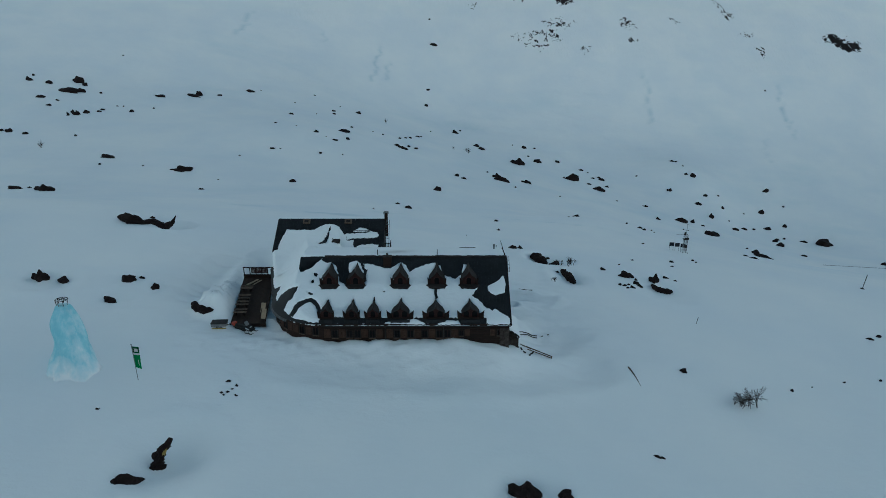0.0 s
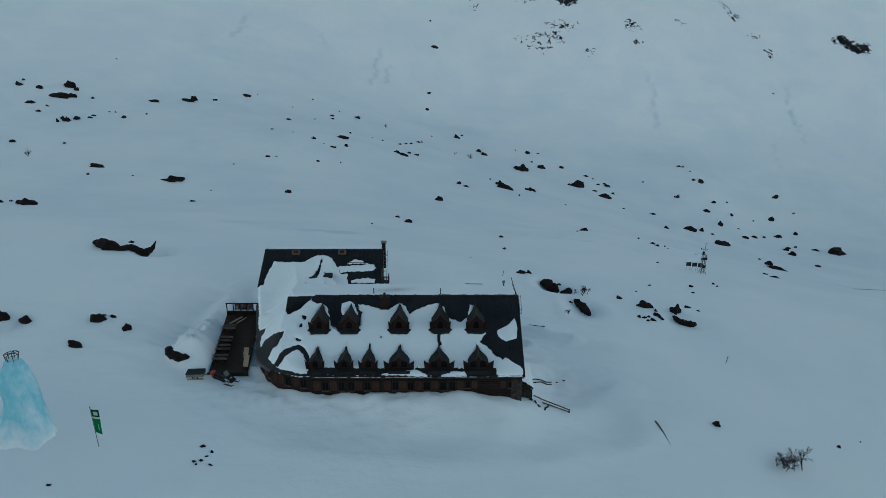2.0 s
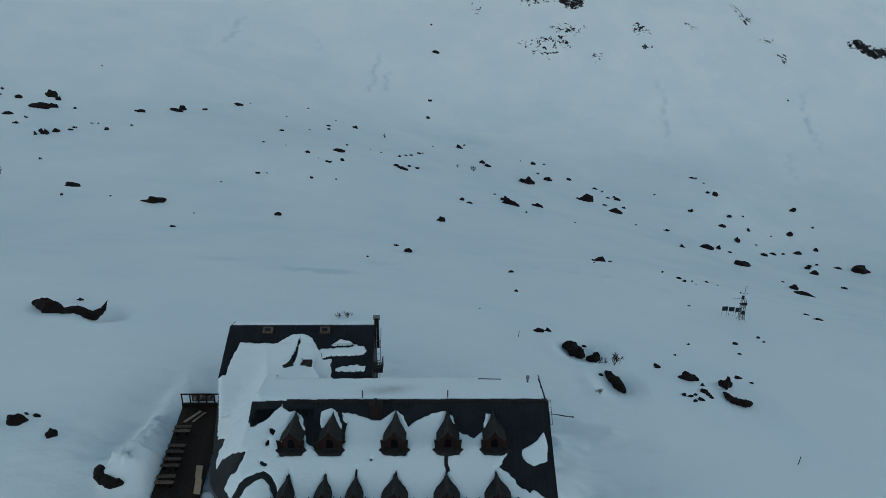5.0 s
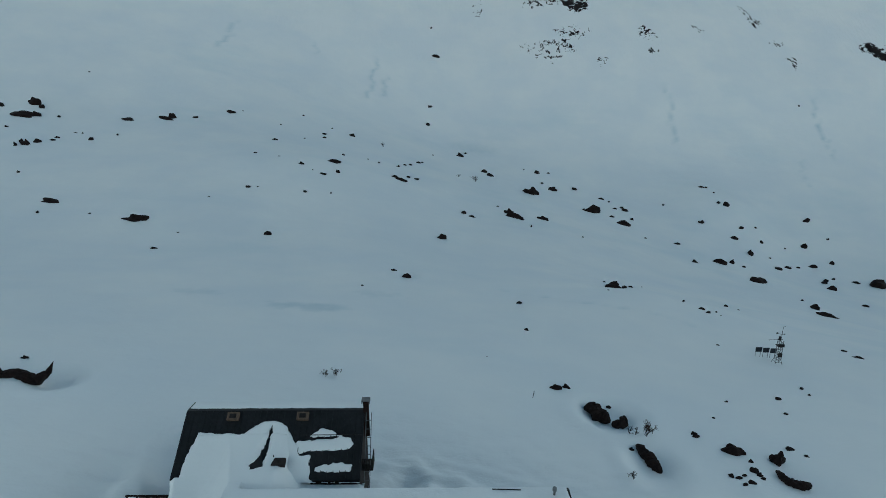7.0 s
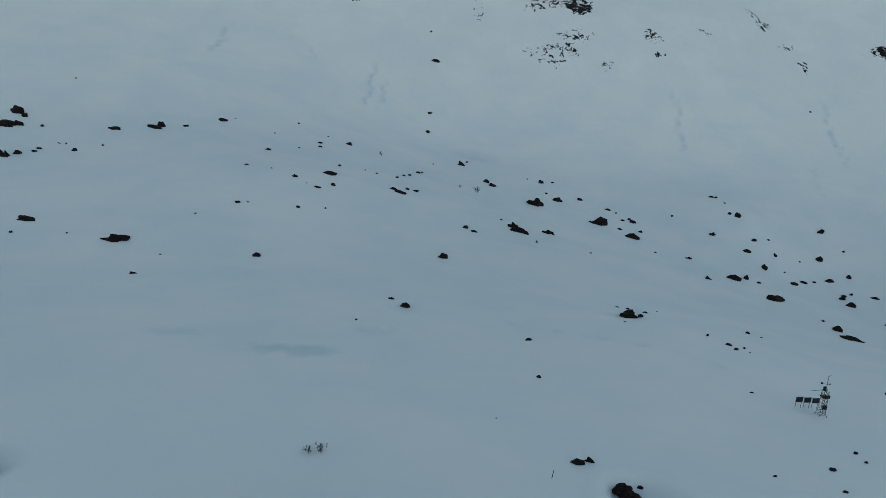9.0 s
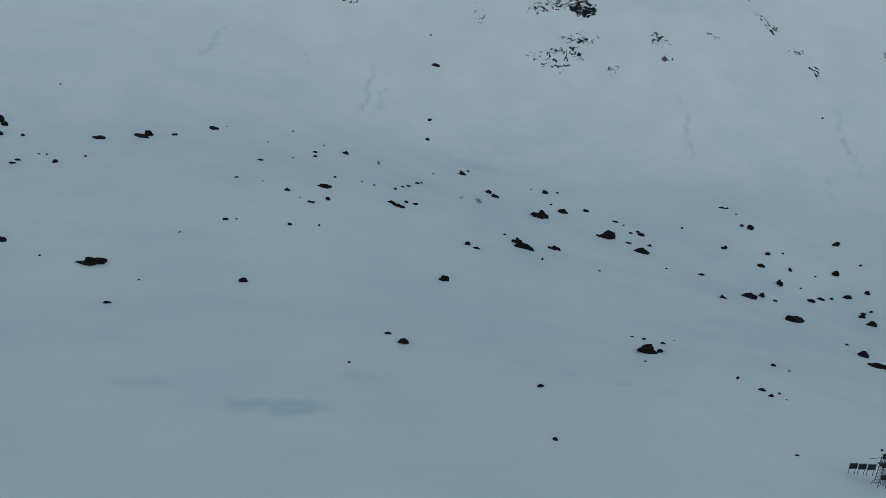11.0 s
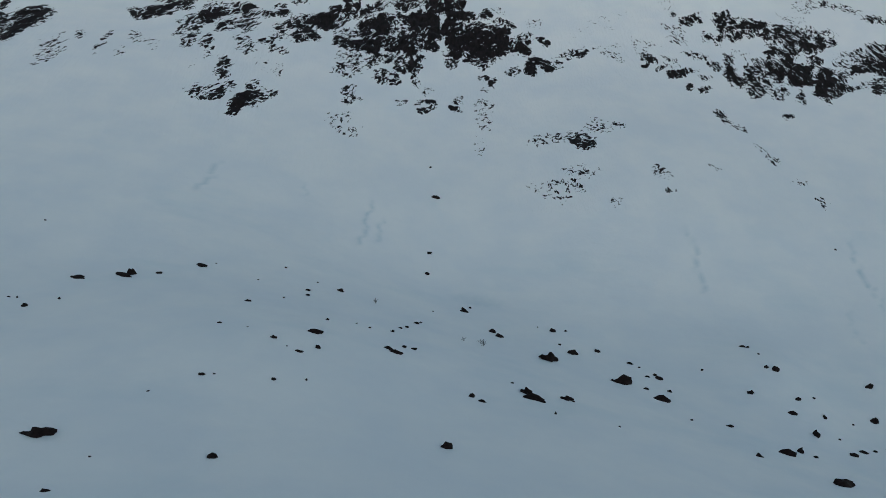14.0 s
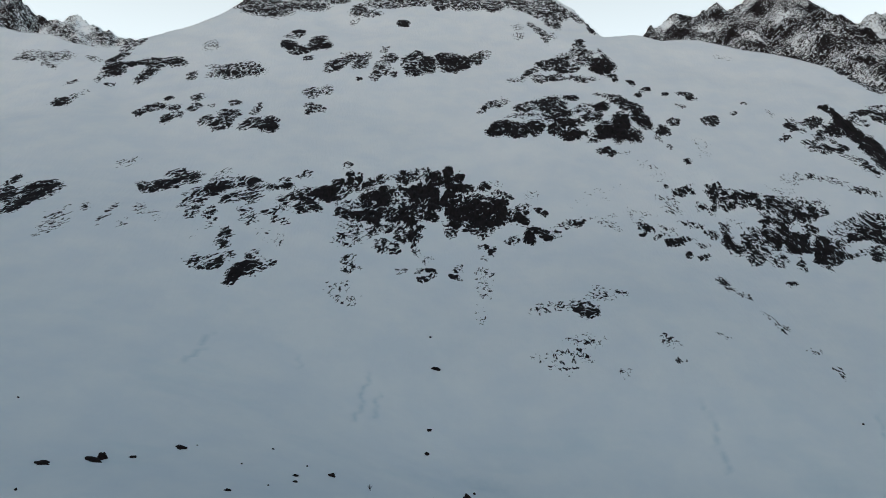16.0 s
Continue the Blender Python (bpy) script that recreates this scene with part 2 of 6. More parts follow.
# wind scoops round the larger rocks: x, y, radius, depth
SCOOPS = [(-24.5, -23.6, 2.8, 0.5), (10.5, -21.1, 3.2, 0.6), (-22.1, -18.8, 3.3, 0.8), (-38.9, 6.8, 2.4, 0.3), (-49.6, 10.8, 2.4, 0.4),
          (-46.4, 11, 2.6, 0.4), (24.2, 29, 2.6, 0.5), (39.4, 28.4, 3.6, 0.4), (22.2, 40.6, 3.4, 1.1), (-41.2, 37.4, 2.4, 1.0), (-21.7, -19.2, 2.0, 0.4), (24.2, 31.5, 2.6, 0.5), (-5.9, 115.8, 3, 0.6), (43, 120, 4.3, 0.7)]


def smooth_table(table, col, v, half):
    xs = [r[0] for r in table]
    ys = [r[col] for r in table]
    return sum(np.interp(v + k * half, xs, ys) for k in (-1, -0.6, -0.2, 0.2, 0.6, 1)) / 6


def wave(x, y, seed, size, octaves=3):
    """Soft irregular waves of about the given length, from turned sines."""
    rng = np.random.RandomState(seed)
    total, amp = 0.0, 1.0
    for o in range(octaves):
        for _ in range(5):
            a, p, q = rng.uniform(0, math.pi), rng.uniform(0, 6.28), rng.uniform(0.7, 1.4)
            u, w = x * math.cos(a) + y * math.sin(a), y * math.cos(a) - x * math.sin(a)
            total = total + amp * np.sin(u * 6.28 / size * q + p + 1.3 * np.sin(w * 6.28 / size * 0.6 + p * 2)) / 5
        size, amp = size / 2.1, amp * 0.48
    return total


def height(x, y):
    x, y = np.asarray(x, float), np.asarray(y, float)
    a = 200 * np.tanh(x / 200) / 100
    half = 14 + 0.03 * np.clip(y - 100, 0, 800)
    z = smooth_table(PROFILE, 1, y, half) + smooth_table(PROFILE, 2, y, half) * a + smooth_table(PROFILE, 3, y, half) * a * a
    z = z + (330 + 30 * wave(x, y, 15, 500, 3)) * np.clip((-380 - y) / 620, 0, 1) ** 1.5 * (1 + np.clip((-1000 - y) / 900, 0, 1))      # unseen rise added behind, so the low sun misses lodge and foot slopes
    far = np.clip((y - 420) / 200, 0, 1)
    z = z + far * 6 * wave(x, y, 11, 190, 2)
    crest = smooth_table(RIDGE, 1, x, 6) + 1.0 * wave(x, y, 5, 70, 2)
    over = np.where(y > 500, z - crest, -1.0)
    z = np.where(over > 0, crest - 0.7 * over, z)
    z = z + 0.10 * wave(x, y, 3, 19, 3) * (1 - far) + 0.5 * wave(x, y, 7, 75, 2) * (1 - far) * np.clip((y - 60) / 100, 0, 1)
    z = z + 2.7 * np.exp(-((x - 7.5) / 9) ** 2 - ((y - 3) / 9) ** 2) + 0.15 * np.exp(-((x + 13) / 8) ** 2 - ((y - 1) / 7) ** 2) + 0.5 * np.exp(-((x + 3.5) / 4.5) ** 2 - ((y + 0.5) / 4) ** 2)
    z = z + (0.62 + 0.25 * wave(x, y, 74, 4, 2)) * np.exp(-((x + 5) / 10.5) ** 4 - ((y + 0.3) / 1.5) ** 2)      # drift thrown up along the front
    for px, py, r, up in SWELLS:
        z = z + up * np.exp(-((x - px) ** 2 + (y - py) ** 2) / (r * r))
    for px, py, r, deep in SCOOPS:
        q = ((x - px) ** 2 + (y - py) ** 2) / (r * r)
        z = z - 1.15 * deep / (1 + np.minimum(q, 50) ** 2.5) + 0.45 * deep * np.exp(-((np.sqrt(q) - 1.55) / 0.4) ** 2)
    near = np.exp(-((x + 4) / 25) ** 2 - ((y - 9) / np.where(y < 9, 10.5, 22)) ** 2)
    z = z + near * (0.9 * np.abs(wave(x * 0.45 + 0.2 * y, y, 71, 9, 3)) + 0.22 * wave(x * 0.7, y, 72, 2.4, 3) - 0.8 * np.abs(wave(x * 0.5 - 0.3 * y, y, 73, 6, 4)))      # wind-carved drifts
    for ax, ay, bx, by, wide, deep in RUNNELS:
        u = np.clip(((x - ax) * (bx - ax) + (y - ay) * (by - ay)) / ((bx - ax) ** 2 + (by - ay) ** 2), 0, 1)
        off = np.hypot(x - ax - u * (bx - ax) + 1.2 * np.sin(y * 0.33 + ax) + 0.7 * np.sin(y * 0.9), y - ay - u * (by - ay))
        z = z - 0.5 * deep * np.exp(-(off / wide) ** 2)
    for ax, ay, bx, by, wide, deep in TROUGHS:
        u = np.clip(((x - ax) * (bx - ax) + (y - ay) * (by - ay)) / ((bx - ax) ** 2 + (by - ay) ** 2), 0, 1)
        off = np.hypot(x - ax - u * (bx - ax), y - ay - u * (by - ay)) / wide
        z = z + deep * (0.35 * np.exp(-((off - 1.5) / 0.5) ** 2) - 0.8 * np.exp(-off ** 2))
    z = z + 0.13 * wave(x, y, 75, 1.5, 2) * np.exp(-((x + 4) / 18) ** 4 - ((y + 0.6) / 1.8) ** 2)
    # the terrace beside the lodge is dug out, with a bank of thrown snow along it
    side = x + 20.6 + 0.15 * (y - 3.3)
    dug = np.clip((2.5 - np.abs(side)) / 0.5, 0, 1) * np.clip((y - 2.9) / 0.6, 0, 1) * np.clip((18.0 - y) / 0.6, 0, 1)
    bank = np.exp(-((side + 3.9) / 1.6) ** 2) * np.clip((y - 2.5) / 2.5, 0, 1) * np.clip((18 - y) / 5, 0, 1)
    z = z + (1.75 + 0.5 * wave(x, y, 64, 1.6, 3)) * np.exp(-((x + 25.4) / 2.1) ** 4 - ((y - 6.9) / 2.2) ** 4)
    z = z + bank * (1.0 + 0.5 * wave(x, y, 61, 2.6, 3) + 0.38 * wave(x, y, 62, 1.1, 3))
    return z * (1 - dug) + np.minimum(z, 1.15) * dug


# ---- helpers for meshes ----
def mesh_of(name, bm, mat, smooth=False):
    me = bpy.data.meshes.new(name)
    bm.to_mesh(me)
    bm.free()
    me.materials.append(mat)
    if smooth:
        me.polygons.foreach_set("use_smooth", [True] * len(me.polygons))
    return me


def part(name, bm, mat, parent, label="", smooth=False):
    """Links a bmesh as one mesh object under a thing or a part; its numbers are in the parent's own space."""
    ob = new(name, mesh_of(name, bm, mat, smooth) if isinstance(bm, bmesh.types.BMesh) else bm)
    ob.parent = parent
    return tagged(ob, label)


def thing(name, m, label, category, group="", kind=""):
    ob = new(name)
    ob.matrix_world = m
    return tagged(ob, label, category, group, kind)


def sheet(name, xs, ys, mat, bare=None, rough=None):
    X, Y = np.meshgrid(xs, ys)
    Z = height(X, Y)
    w = bare(X, Y) if bare else None
    if rough:
        Z = Z + rough(X, Y, w)
    nx, ny = len(xs), len(ys)
    me = bpy.data.meshes.new(name)
    co = np.stack([X, Y, Z], -1).reshape(-1, 3)
    i = (np.arange(ny - 1)[:, None] * nx + np.arange(nx - 1)).ravel()
    quads = np.stack([i, i + 1, i + nx + 1, i + nx], 1)
    me.vertices.add(len(co))
    me.vertices.foreach_set("co", co.ravel())
    me.loops.add(quads.size)
    me.loops.foreach_set("vertex_index", quads.ravel())
    me.polygons.add(len(quads))
    me.polygons.foreach_set("loop_start", np.arange(0, quads.size, 4))
    me.polygons.foreach_set("use_smooth", np.ones(len(quads), bool))
    me.update()
    if w is not None:
        me.attributes.new("bare", 'FLOAT', 'POINT').data.foreach_set("value", w.ravel().astype(np.float32))
    me.materials.append(mat)
    return new(name, me)


def steps(*legs):
    """Coordinates from (start, end, step) legs."""
    out = []
    for a, b, s in legs:
        n = max(1, round((b - a) / s))
        out += [a + (b - a) * k / n for k in range(n)]
    return np.array(out + [legs[-1][1]])


GX = steps((-2600, -700, 60), (-700, -520, 9), (-520, -330, 4), (-330, -70, 2.6), (-70, -28, 0.8), (-28, -14, 0.3), (-14, 26, 0.4), (26, 90, 0.8), (90, 330, 2.6), (330, 500, 4), (500, 700, 9), (700, 2600, 60))
GY = steps((-2600, -1200, 100), (-1200, -400, 25), (-400, -110, 12), (-110, -12, 0.8), (-12, 28, 0.36), (28, 65, 0.8), (65, 396, 1.7))
ground = sheet("ground", GX, GY, SNOW)
tagged(ground, "smooth wind-packed snow over a gently falling hillside", "snow ground", kind="structure")


def melted(x, y):
    """How far the snow darkens: thin winding runnels and a few soaked hollows, wet and dirty, and one line across the
    valley.
    """
    w = np.zeros_like(x)
    for ax, ay, bx, by, wide, deep in RUNNELS:
        u = np.clip(((x - ax) * (bx - ax) + (y - ay) * (by - ay)) / ((bx - ax) ** 2 + (by - ay) ** 2), 0, 1)
        off = np.hypot(x - ax - u * (bx - ax) + 1.2 * np.sin(y * 0.33 + ax) + 0.7 * np.sin(y * 0.9), y - ay - u * (by - ay))
        w = np.maximum(w, np.clip(deep, 0, 1) * (0.5 + 0.35 * wave(x, y, 95, 7, 2)) * np.exp(-(off / (0.55 * wide)) ** 2) * np.clip((393 - y) / 9, 0, 1))
    for px, py, rx, ry, s in SOAKED:
        q = ((x - px + 2 * wave(x, y, 91, 9, 2)) / rx) ** 2 + ((y - py + 2 * wave(x, y, 92, 8, 2)) / ry) ** 2
        w = np.maximum(w, s * np.clip(1.25 - q, 0, 1))
    return w


X, Y = np.meshgrid(GX, GY)
ground.data.attributes.new("melt", 'FLOAT', 'POINT').data.foreach_set("value", melted(X, Y).ravel().astype(np.float32))


# ---- bare rock on the mountain: x, y, half length, half width, turn, how bare ----
BASIN_LEDGES_LOW = [(-439, 793, 34, 10, 158, 0.50), (-455, 789, 16, 7, 163, 0.60), (-422, 770, 18, 4, 140, 0.55), (-413, 793, 18, 5, 136, 0.50),
    (-377, 779, 17, 4, 141, 0.50), (-351, 780, 15, 6, 79, 0.88), (-341, 754, 12, 11, 101, 0.97), (-325, 773, 17, 5, 34, 0.92),
    (-310, 781, 13, 10, 19, 0.82), (-308, 758, 17, 6, 78, 0.82), (-288, 787, 14, 6, 155, 0.85), (-348, 737, 9, 4, 96, 0.70),
    (-259, 754, 10, 5, 112, 0.70), (-348, 824, 12, 8, 84, 0.60), (-353, 808, 13, 7, 98, 0.60), (-213, 764, 26, 15, 18, 0.74)]
BASIN_LEDGES_HIGH = [(-243, 771, 8, 5, 162, 0.50), (-261, 822, 14, 8, 93, 0.45), (-360, 686, 10, 6, 119, 0.90), (-353, 695, 7, 4, 105, 0.60), (-349, 703, 7, 3, 92, 0.50),
    (-334, 728, 4, 3, 51, 0.70), (-374, 723, 4, 3, 146, 0.70), (-368, 727, 3, 3, 146, 0.80)]
WEST_LEDGES_LOW = [(-280, 674, 9, 4, 115, 0.85), (-272, 683, 9, 8, 178, 0.80), (-252, 683, 10, 4, 173, 0.80), (-262, 702, 5, 3, 150, 0.75), (-235, 704, 8, 5, 116, 0.88),
    (-230, 683, 8, 5, 89, 0.65), (-250, 662, 6, 5, 129, 0.85), (-244, 670, 8, 6, 9, 0.55), (-215, 687, 4, 3, 120, 0.75), (-199, 675, 7, 5, 114, 0.70),
    (-197, 699, 7, 4, 43, 0.70), (-172, 688, 14, 4, 88, 0.60), (-191, 674, 10, 6, 81, 0.82), (-197, 657, 11, 9, 100, 0.78), (-171, 656, 11, 7, 85, 0.65),
    (-152, 654, 14, 8, 101, 0.93)]
WEST_LEDGES_HIGH = [(-161, 661, 15, 9, 58, 0.75), (-127, 728, 11, 8, 111, 0.65), (-112, 735, 10, 6, 100, 0.55), (-117, 699, 10, 5, 157, 0.65),
    (-122, 687, 5, 4, 133, 0.78), (-109, 690, 5, 3, 140, 0.60), (-211, 660, 8, 7, 75, 0.70)]
UPPER_LEDGES_LOW = [(-167, 867, 7, 6, 0, 0.88), (-172, 857, 10, 6, 17, 0.60), (-172, 832, 11, 9, 97, 0.88), (-158, 824, 13, 7, 43, 0.88), (-142, 845, 14, 8, 80, 0.88),
    (-130, 841, 8, 5, 39, 0.92), (-134, 857, 8, 5, 126, 0.55), (-145, 809, 6, 5, 4, 0.78), (-108, 791, 18, 11, 67, 0.76), (-89, 801, 19, 11, 110, 0.74),
    (-99, 822, 10, 6, 165, 0.42), (-76, 815, 10, 4, 98, 0.60), (-50, 808, 9, 8, 84, 0.74), (-57, 785, 17, 9, 81, 0.60), (-64, 767, 8, 4, 81, 0.70),
    (-45, 773, 5, 4, 152, 0.82)]
UPPER_LEDGES_HIGH = [(-21, 802, 21, 13, 83, 0.80), (-23, 778, 9, 4, 26, 0.90), (-8, 802, 18, 11, 82, 0.92), (-18, 824, 7, 6, 62, 0.85), (25, 812, 19, 16, 32, 0.97),
    (12, 823, 10, 7, 23, 0.90), (21, 794, 10, 5, 5, 0.88), (51, 823, 12, 6, 83, 0.82), (61, 833, 12, 7, 66, 0.55), (-58, 828, 7, 4, 64, 0.50),
    (-39, 902, 7, 7, 104, 0.97), (-81, 758, 3, 3, 92, 0.90)]
SUMMIT_ROCKS_LOW = [(-227, 938, 41, 23, 151, 0.74), (-217, 923, 13, 12, 47, 0.85), (-253, 947, 26, 10, 109, 0.72), (-203, 933, 22, 11, 81, 0.72),
    (-172, 952, 28, 18, 28, 0.70), (-133, 974, 16, 7, 179, 0.70), (-102, 947, 18, 10, 80, 0.72), (-85, 937, 14, 11, 173, 0.62),
    (-61, 973, 32, 16, 4, 0.72), (-25, 982, 25, 13, 15, 0.72), (11, 980, 18, 11, 90, 0.78), (-102, 915, 10, 6, 49, 0.42), (51, 979, 32, 20, 180, 0.75),
    (83, 973, 19, 15, 51, 0.78), (125, 983, 31, 17, 139, 0.72), (162, 988, 33, 13, 105, 0.74)]
SUMMIT_ROCKS_HIGH = [(173, 960, 22, 13, 84, 0.74), (161, 937, 29, 10, 95, 0.68), (144, 965, 18, 11, 99, 0.72), (197, 944, 23, 6, 113, 0.60), (207, 906, 20, 4, 87, 0.72),
    (138, 895, 32, 5, 101, 0.68), (131, 923, 11, 5, 95, 0.60), (110, 885, 10, 6, 75, 0.45), (113, 913, 15, 7, 70, 0.38), (152, 879, 11, 5, 86, 0.40),
    (-177, 1045, 76, 40, 5, 0.75), (-5, 1068, 105, 35, 7, 0.75)]
PYRAMID_LOW = [(182, 862, 7, 4, 67, 0.90), (179, 850, 8, 7, 8, 0.68), (180, 837, 13, 7, 165, 0.70), (166, 835, 17, 6, 177, 0.50), (145, 818, 23, 10, 33, 0.90),
    (153, 805, 15, 9, 8, 0.90), (124, 811, 8, 4, 37, 0.78), (112, 797, 10, 5, 27, 0.68), (87, 777, 8, 3, 53, 0.50), (100, 784, 7, 4, 53, 0.50),
    (179, 818, 12, 11, 117, 0.72), (195, 802, 16, 13, 100, 0.94), (202, 824, 16, 3, 95, 0.68), (201, 782, 12, 4, 93, 0.78), (123, 785, 13, 5, 179, 0.64),
    (139, 786, 10, 5, 3, 0.78)]
PYRAMID_HIGH = [(167, 783, 16, 6, 165, 0.66)]
BROAD_LEDGE_LOW = [(60, 721, 12, 5, 30, 0.75), (47, 709, 5, 3, 12, 0.78), (69, 728, 9, 5, 27, 0.45), (101, 725, 21, 8, 31, 0.70), (122, 731, 17, 14, 62, 0.92),
    (146, 745, 7, 6, 143, 0.78), (95, 706, 24, 4, 12, 0.50), (64, 680, 15, 9, 49, 0.92), (83, 679, 14, 10, 43, 0.90), (97, 685, 13, 8, 63, 0.97),
    (124, 708, 17, 7, 26, 0.88), (117, 685, 8, 6, 83, 0.90), (133, 695, 15, 6, 9, 0.85), (132, 680, 12, 6, 18, 0.95), (158, 706, 13, 7, 25, 0.82),
    (156, 723, 14, 7, 39, 0.66)]
BROAD_LEDGE_HIGH = [(173, 726, 9, 7, 44, 0.95), (190, 740, 13, 5, 131, 0.66), (199, 728, 16, 7, 112, 0.82), (208, 721, 9, 5, 125, 0.78), (167, 686, 14, 8, 51, 0.93),
    (184, 692, 21, 9, 71, 0.98), (192, 678, 10, 7, 65, 0.88), (207, 700, 15, 6, 102, 0.90), (149, 683, 5, 4, 38, 0.60), (152, 673, 5, 3, 5, 0.80),
    (175, 751, 6, 3, 152, 0.60), (222, 680, 8, 5, 63, 0.92)]
EAST_SHOULDER_LOW = [(217, 766, 5, 4, 88, 0.74), (228, 750, 6, 3, 61, 0.74), (218, 742, 5, 3, 49, 0.78), (246, 741, 4, 3, 31, 0.85), (264, 745, 5, 3, 39, 0.74),
    (272, 740, 6, 5, 51, 0.80), (256, 723, 7, 3, 180, 0.50), (237, 693, 7, 5, 12, 0.74), (277, 700, 11, 7, 50, 0.80), (358, 700, 6, 5, 45, 0.50),
    (376, 699, 11, 5, 21, 0.75), (347, 827, 12, 6, 154, 0.36), (160, 660, 6, 3, 0, 0.90), (165, 656, 4, 3, 73, 0.85), (174, 656, 7, 3, 173, 0.40),
    (212, 668, 5, 4, 91, 0.50)]
EAST_SHOULDER_HIGH = [(219, 655, 5, 3, 72, 0.65), (468, 792, 11, 7, 54, 0.85), (472, 778, 17, 7, 74, 0.70), (474, 753, 13, 8, 84, 0.68), (325, 731, 4, 2, 50, 0.90),
    (306, 715, 5, 2, 36, 0.70)]
EAST_DIKE = [(401, 715, 6, 4, 156, 0.88), (404, 702, 12, 5, 86, 0.99), (407, 681, 16, 7, 87, 0.99), (410, 656, 19, 9, 74, 0.99), (408, 635, 16, 7, 61, 0.99),
    (436, 707, 15, 4, 5, 0.88), (451, 701, 13, 7, 20, 0.80), (422, 695, 9, 5, 144, 0.60), (454, 715, 11, 3, 7, 0.60), (320, 621, 6, 4, 35, 0.46),
    (329, 620, 5, 3, 43, 0.62), (350, 613, 6, 4, 134, 0.58), (360, 601, 6, 4, 155, 0.80), (369, 597, 5, 3, 166, 0.60), (289, 605, 9, 3, 171, 0.32),
    (381, 641, 12, 3, 108, 0.42)]
WEST_CRAG_LOW = [(-287, 521, 18, 13, 84, 0.85), (-284, 534, 11, 7, 167, 0.93), (-283, 502, 18, 5, 89, 0.93), (-312, 536, 12, 4, 88, 0.68),
    (-302, 514, 15, 6, 120, 0.78), (-214, 549, 9, 8, 149, 0.92), (-224, 553, 6, 4, 113, 0.60), (-203, 555, 7, 7, 33, 0.88), (-204, 573, 8, 5, 25, 0.72),
    (-194, 565, 12, 6, 148, 0.76), (-188, 573, 6, 2, 136, 0.60), (-179, 543, 11, 5, 38, 0.60), (-178, 528, 13, 4, 85, 0.64), (-170, 510, 11, 3, 93, 0.78),
    (-158, 513, 11, 3, 93, 0.80), (-172, 540, 24, 3, 96, 0.55)]
WEST_CRAG_HIGH = [(-168, 551, 12, 6, 102, 0.85), (-168, 574, 10, 7, 72, 0.38)]
WEST_SCREE = [(-247, 477, 19, 7, 105, 0.42), (-243, 461, 10, 4, 80, 0.40), (-240, 502, 13, 2, 109, 0.42), (-221, 495, 20, 2, 98, 0.52),
    (-205, 480, 10, 2, 94, 0.40), (-203, 507, 12, 4, 112, 0.45), (-191, 499, 9, 4, 106, 0.30), (-253, 505, 5, 3, 159, 0.32), (-250, 585, 11, 5, 53, 0.36),
    (-152, 498, 6, 3, 88, 0.42), (-115, 499, 10, 4, 111, 0.32), (-105, 494, 9, 4, 105, 0.30), (-158, 479, 10, 2, 91, 0.22)]
BAND_WEST_LOW = [(-156, 563, 13, 7, 45, 0.68), (-146, 567, 7, 4, 101, 0.72), (-153, 539, 9, 4, 86, 0.86), (-147, 546, 9, 5, 64, 0.65), (-141, 565, 7, 5, 126, 0.72),
    (-137, 549, 11, 5, 100, 0.68), (-129, 563, 9, 4, 49, 0.50), (-124, 563, 5, 3, 9, 0.72), (-114, 565, 4, 4, 39, 0.90), (-119, 574, 5, 2, 32, 0.60),
    (-133, 520, 12, 6, 108, 0.52), (-120, 529, 5, 3, 67, 0.85), (-117, 523, 6, 3, 117, 0.78), (-114, 543, 9, 5, 94, 0.60), (-107, 520, 5, 3, 98, 0.50),
    (-139, 484, 12, 4, 96, 0.64)]
BAND_WEST_HIGH = [(-105, 584, 8, 3, 39, 0.55), (-99, 563, 11, 5, 54, 0.72), (-105, 553, 5, 5, 64, 0.88), (-95, 557, 10, 3, 60, 0.82), (-95, 543, 10, 6, 37, 0.94),
    (-86, 569, 11, 6, 42, 0.99), (-77, 582, 7, 4, 75, 0.88), (-81, 562, 8, 4, 29, 0.92), (-72, 607, 4, 3, 86, 0.62), (-69, 590, 10, 2, 90, 0.90),
    (-63, 590, 7, 2, 69, 0.85)]
BAND_MIDDLE_LOW = [(-71, 572, 15, 3, 66, 0.56), (-67, 557, 9, 4, 59, 0.62), (-68, 546, 8, 6, 108, 0.88), (-54, 548, 9, 7, 29, 0.97), (-48, 546, 9, 7, 110, 0.97),
    (-46, 570, 15, 9, 45, 0.92), (-46, 595, 16, 5, 36, 0.58), (-55, 584, 10, 4, 41, 0.62), (-36, 585, 10, 4, 20, 0.74), (-42, 551, 8, 4, 64, 0.85),
    (-32, 553, 9, 5, 93, 0.92), (-21, 555, 13, 7, 79, 0.99), (-19, 546, 7, 5, 30, 0.98), (-28, 571, 8, 5, 84, 0.62), (-25, 607, 10, 5, 54, 0.80),
    (-11, 613, 11, 5, 29, 0.50)]
BAND_MIDDLE_HIGH = [(1, 610, 8, 6, 82, 0.90), (-25, 589, 6, 5, 158, 0.92), (-11, 588, 12, 9, 70, 0.99), (-13, 577, 10, 7, 71, 0.99), (-2, 590, 11, 6, 85, 0.97),
    (0, 574, 10, 5, 82, 0.93), (-6, 560, 10, 5, 49, 0.93), (0, 557, 6, 3, 79, 0.88), (-11, 620, 10, 3, 24, 0.50)]
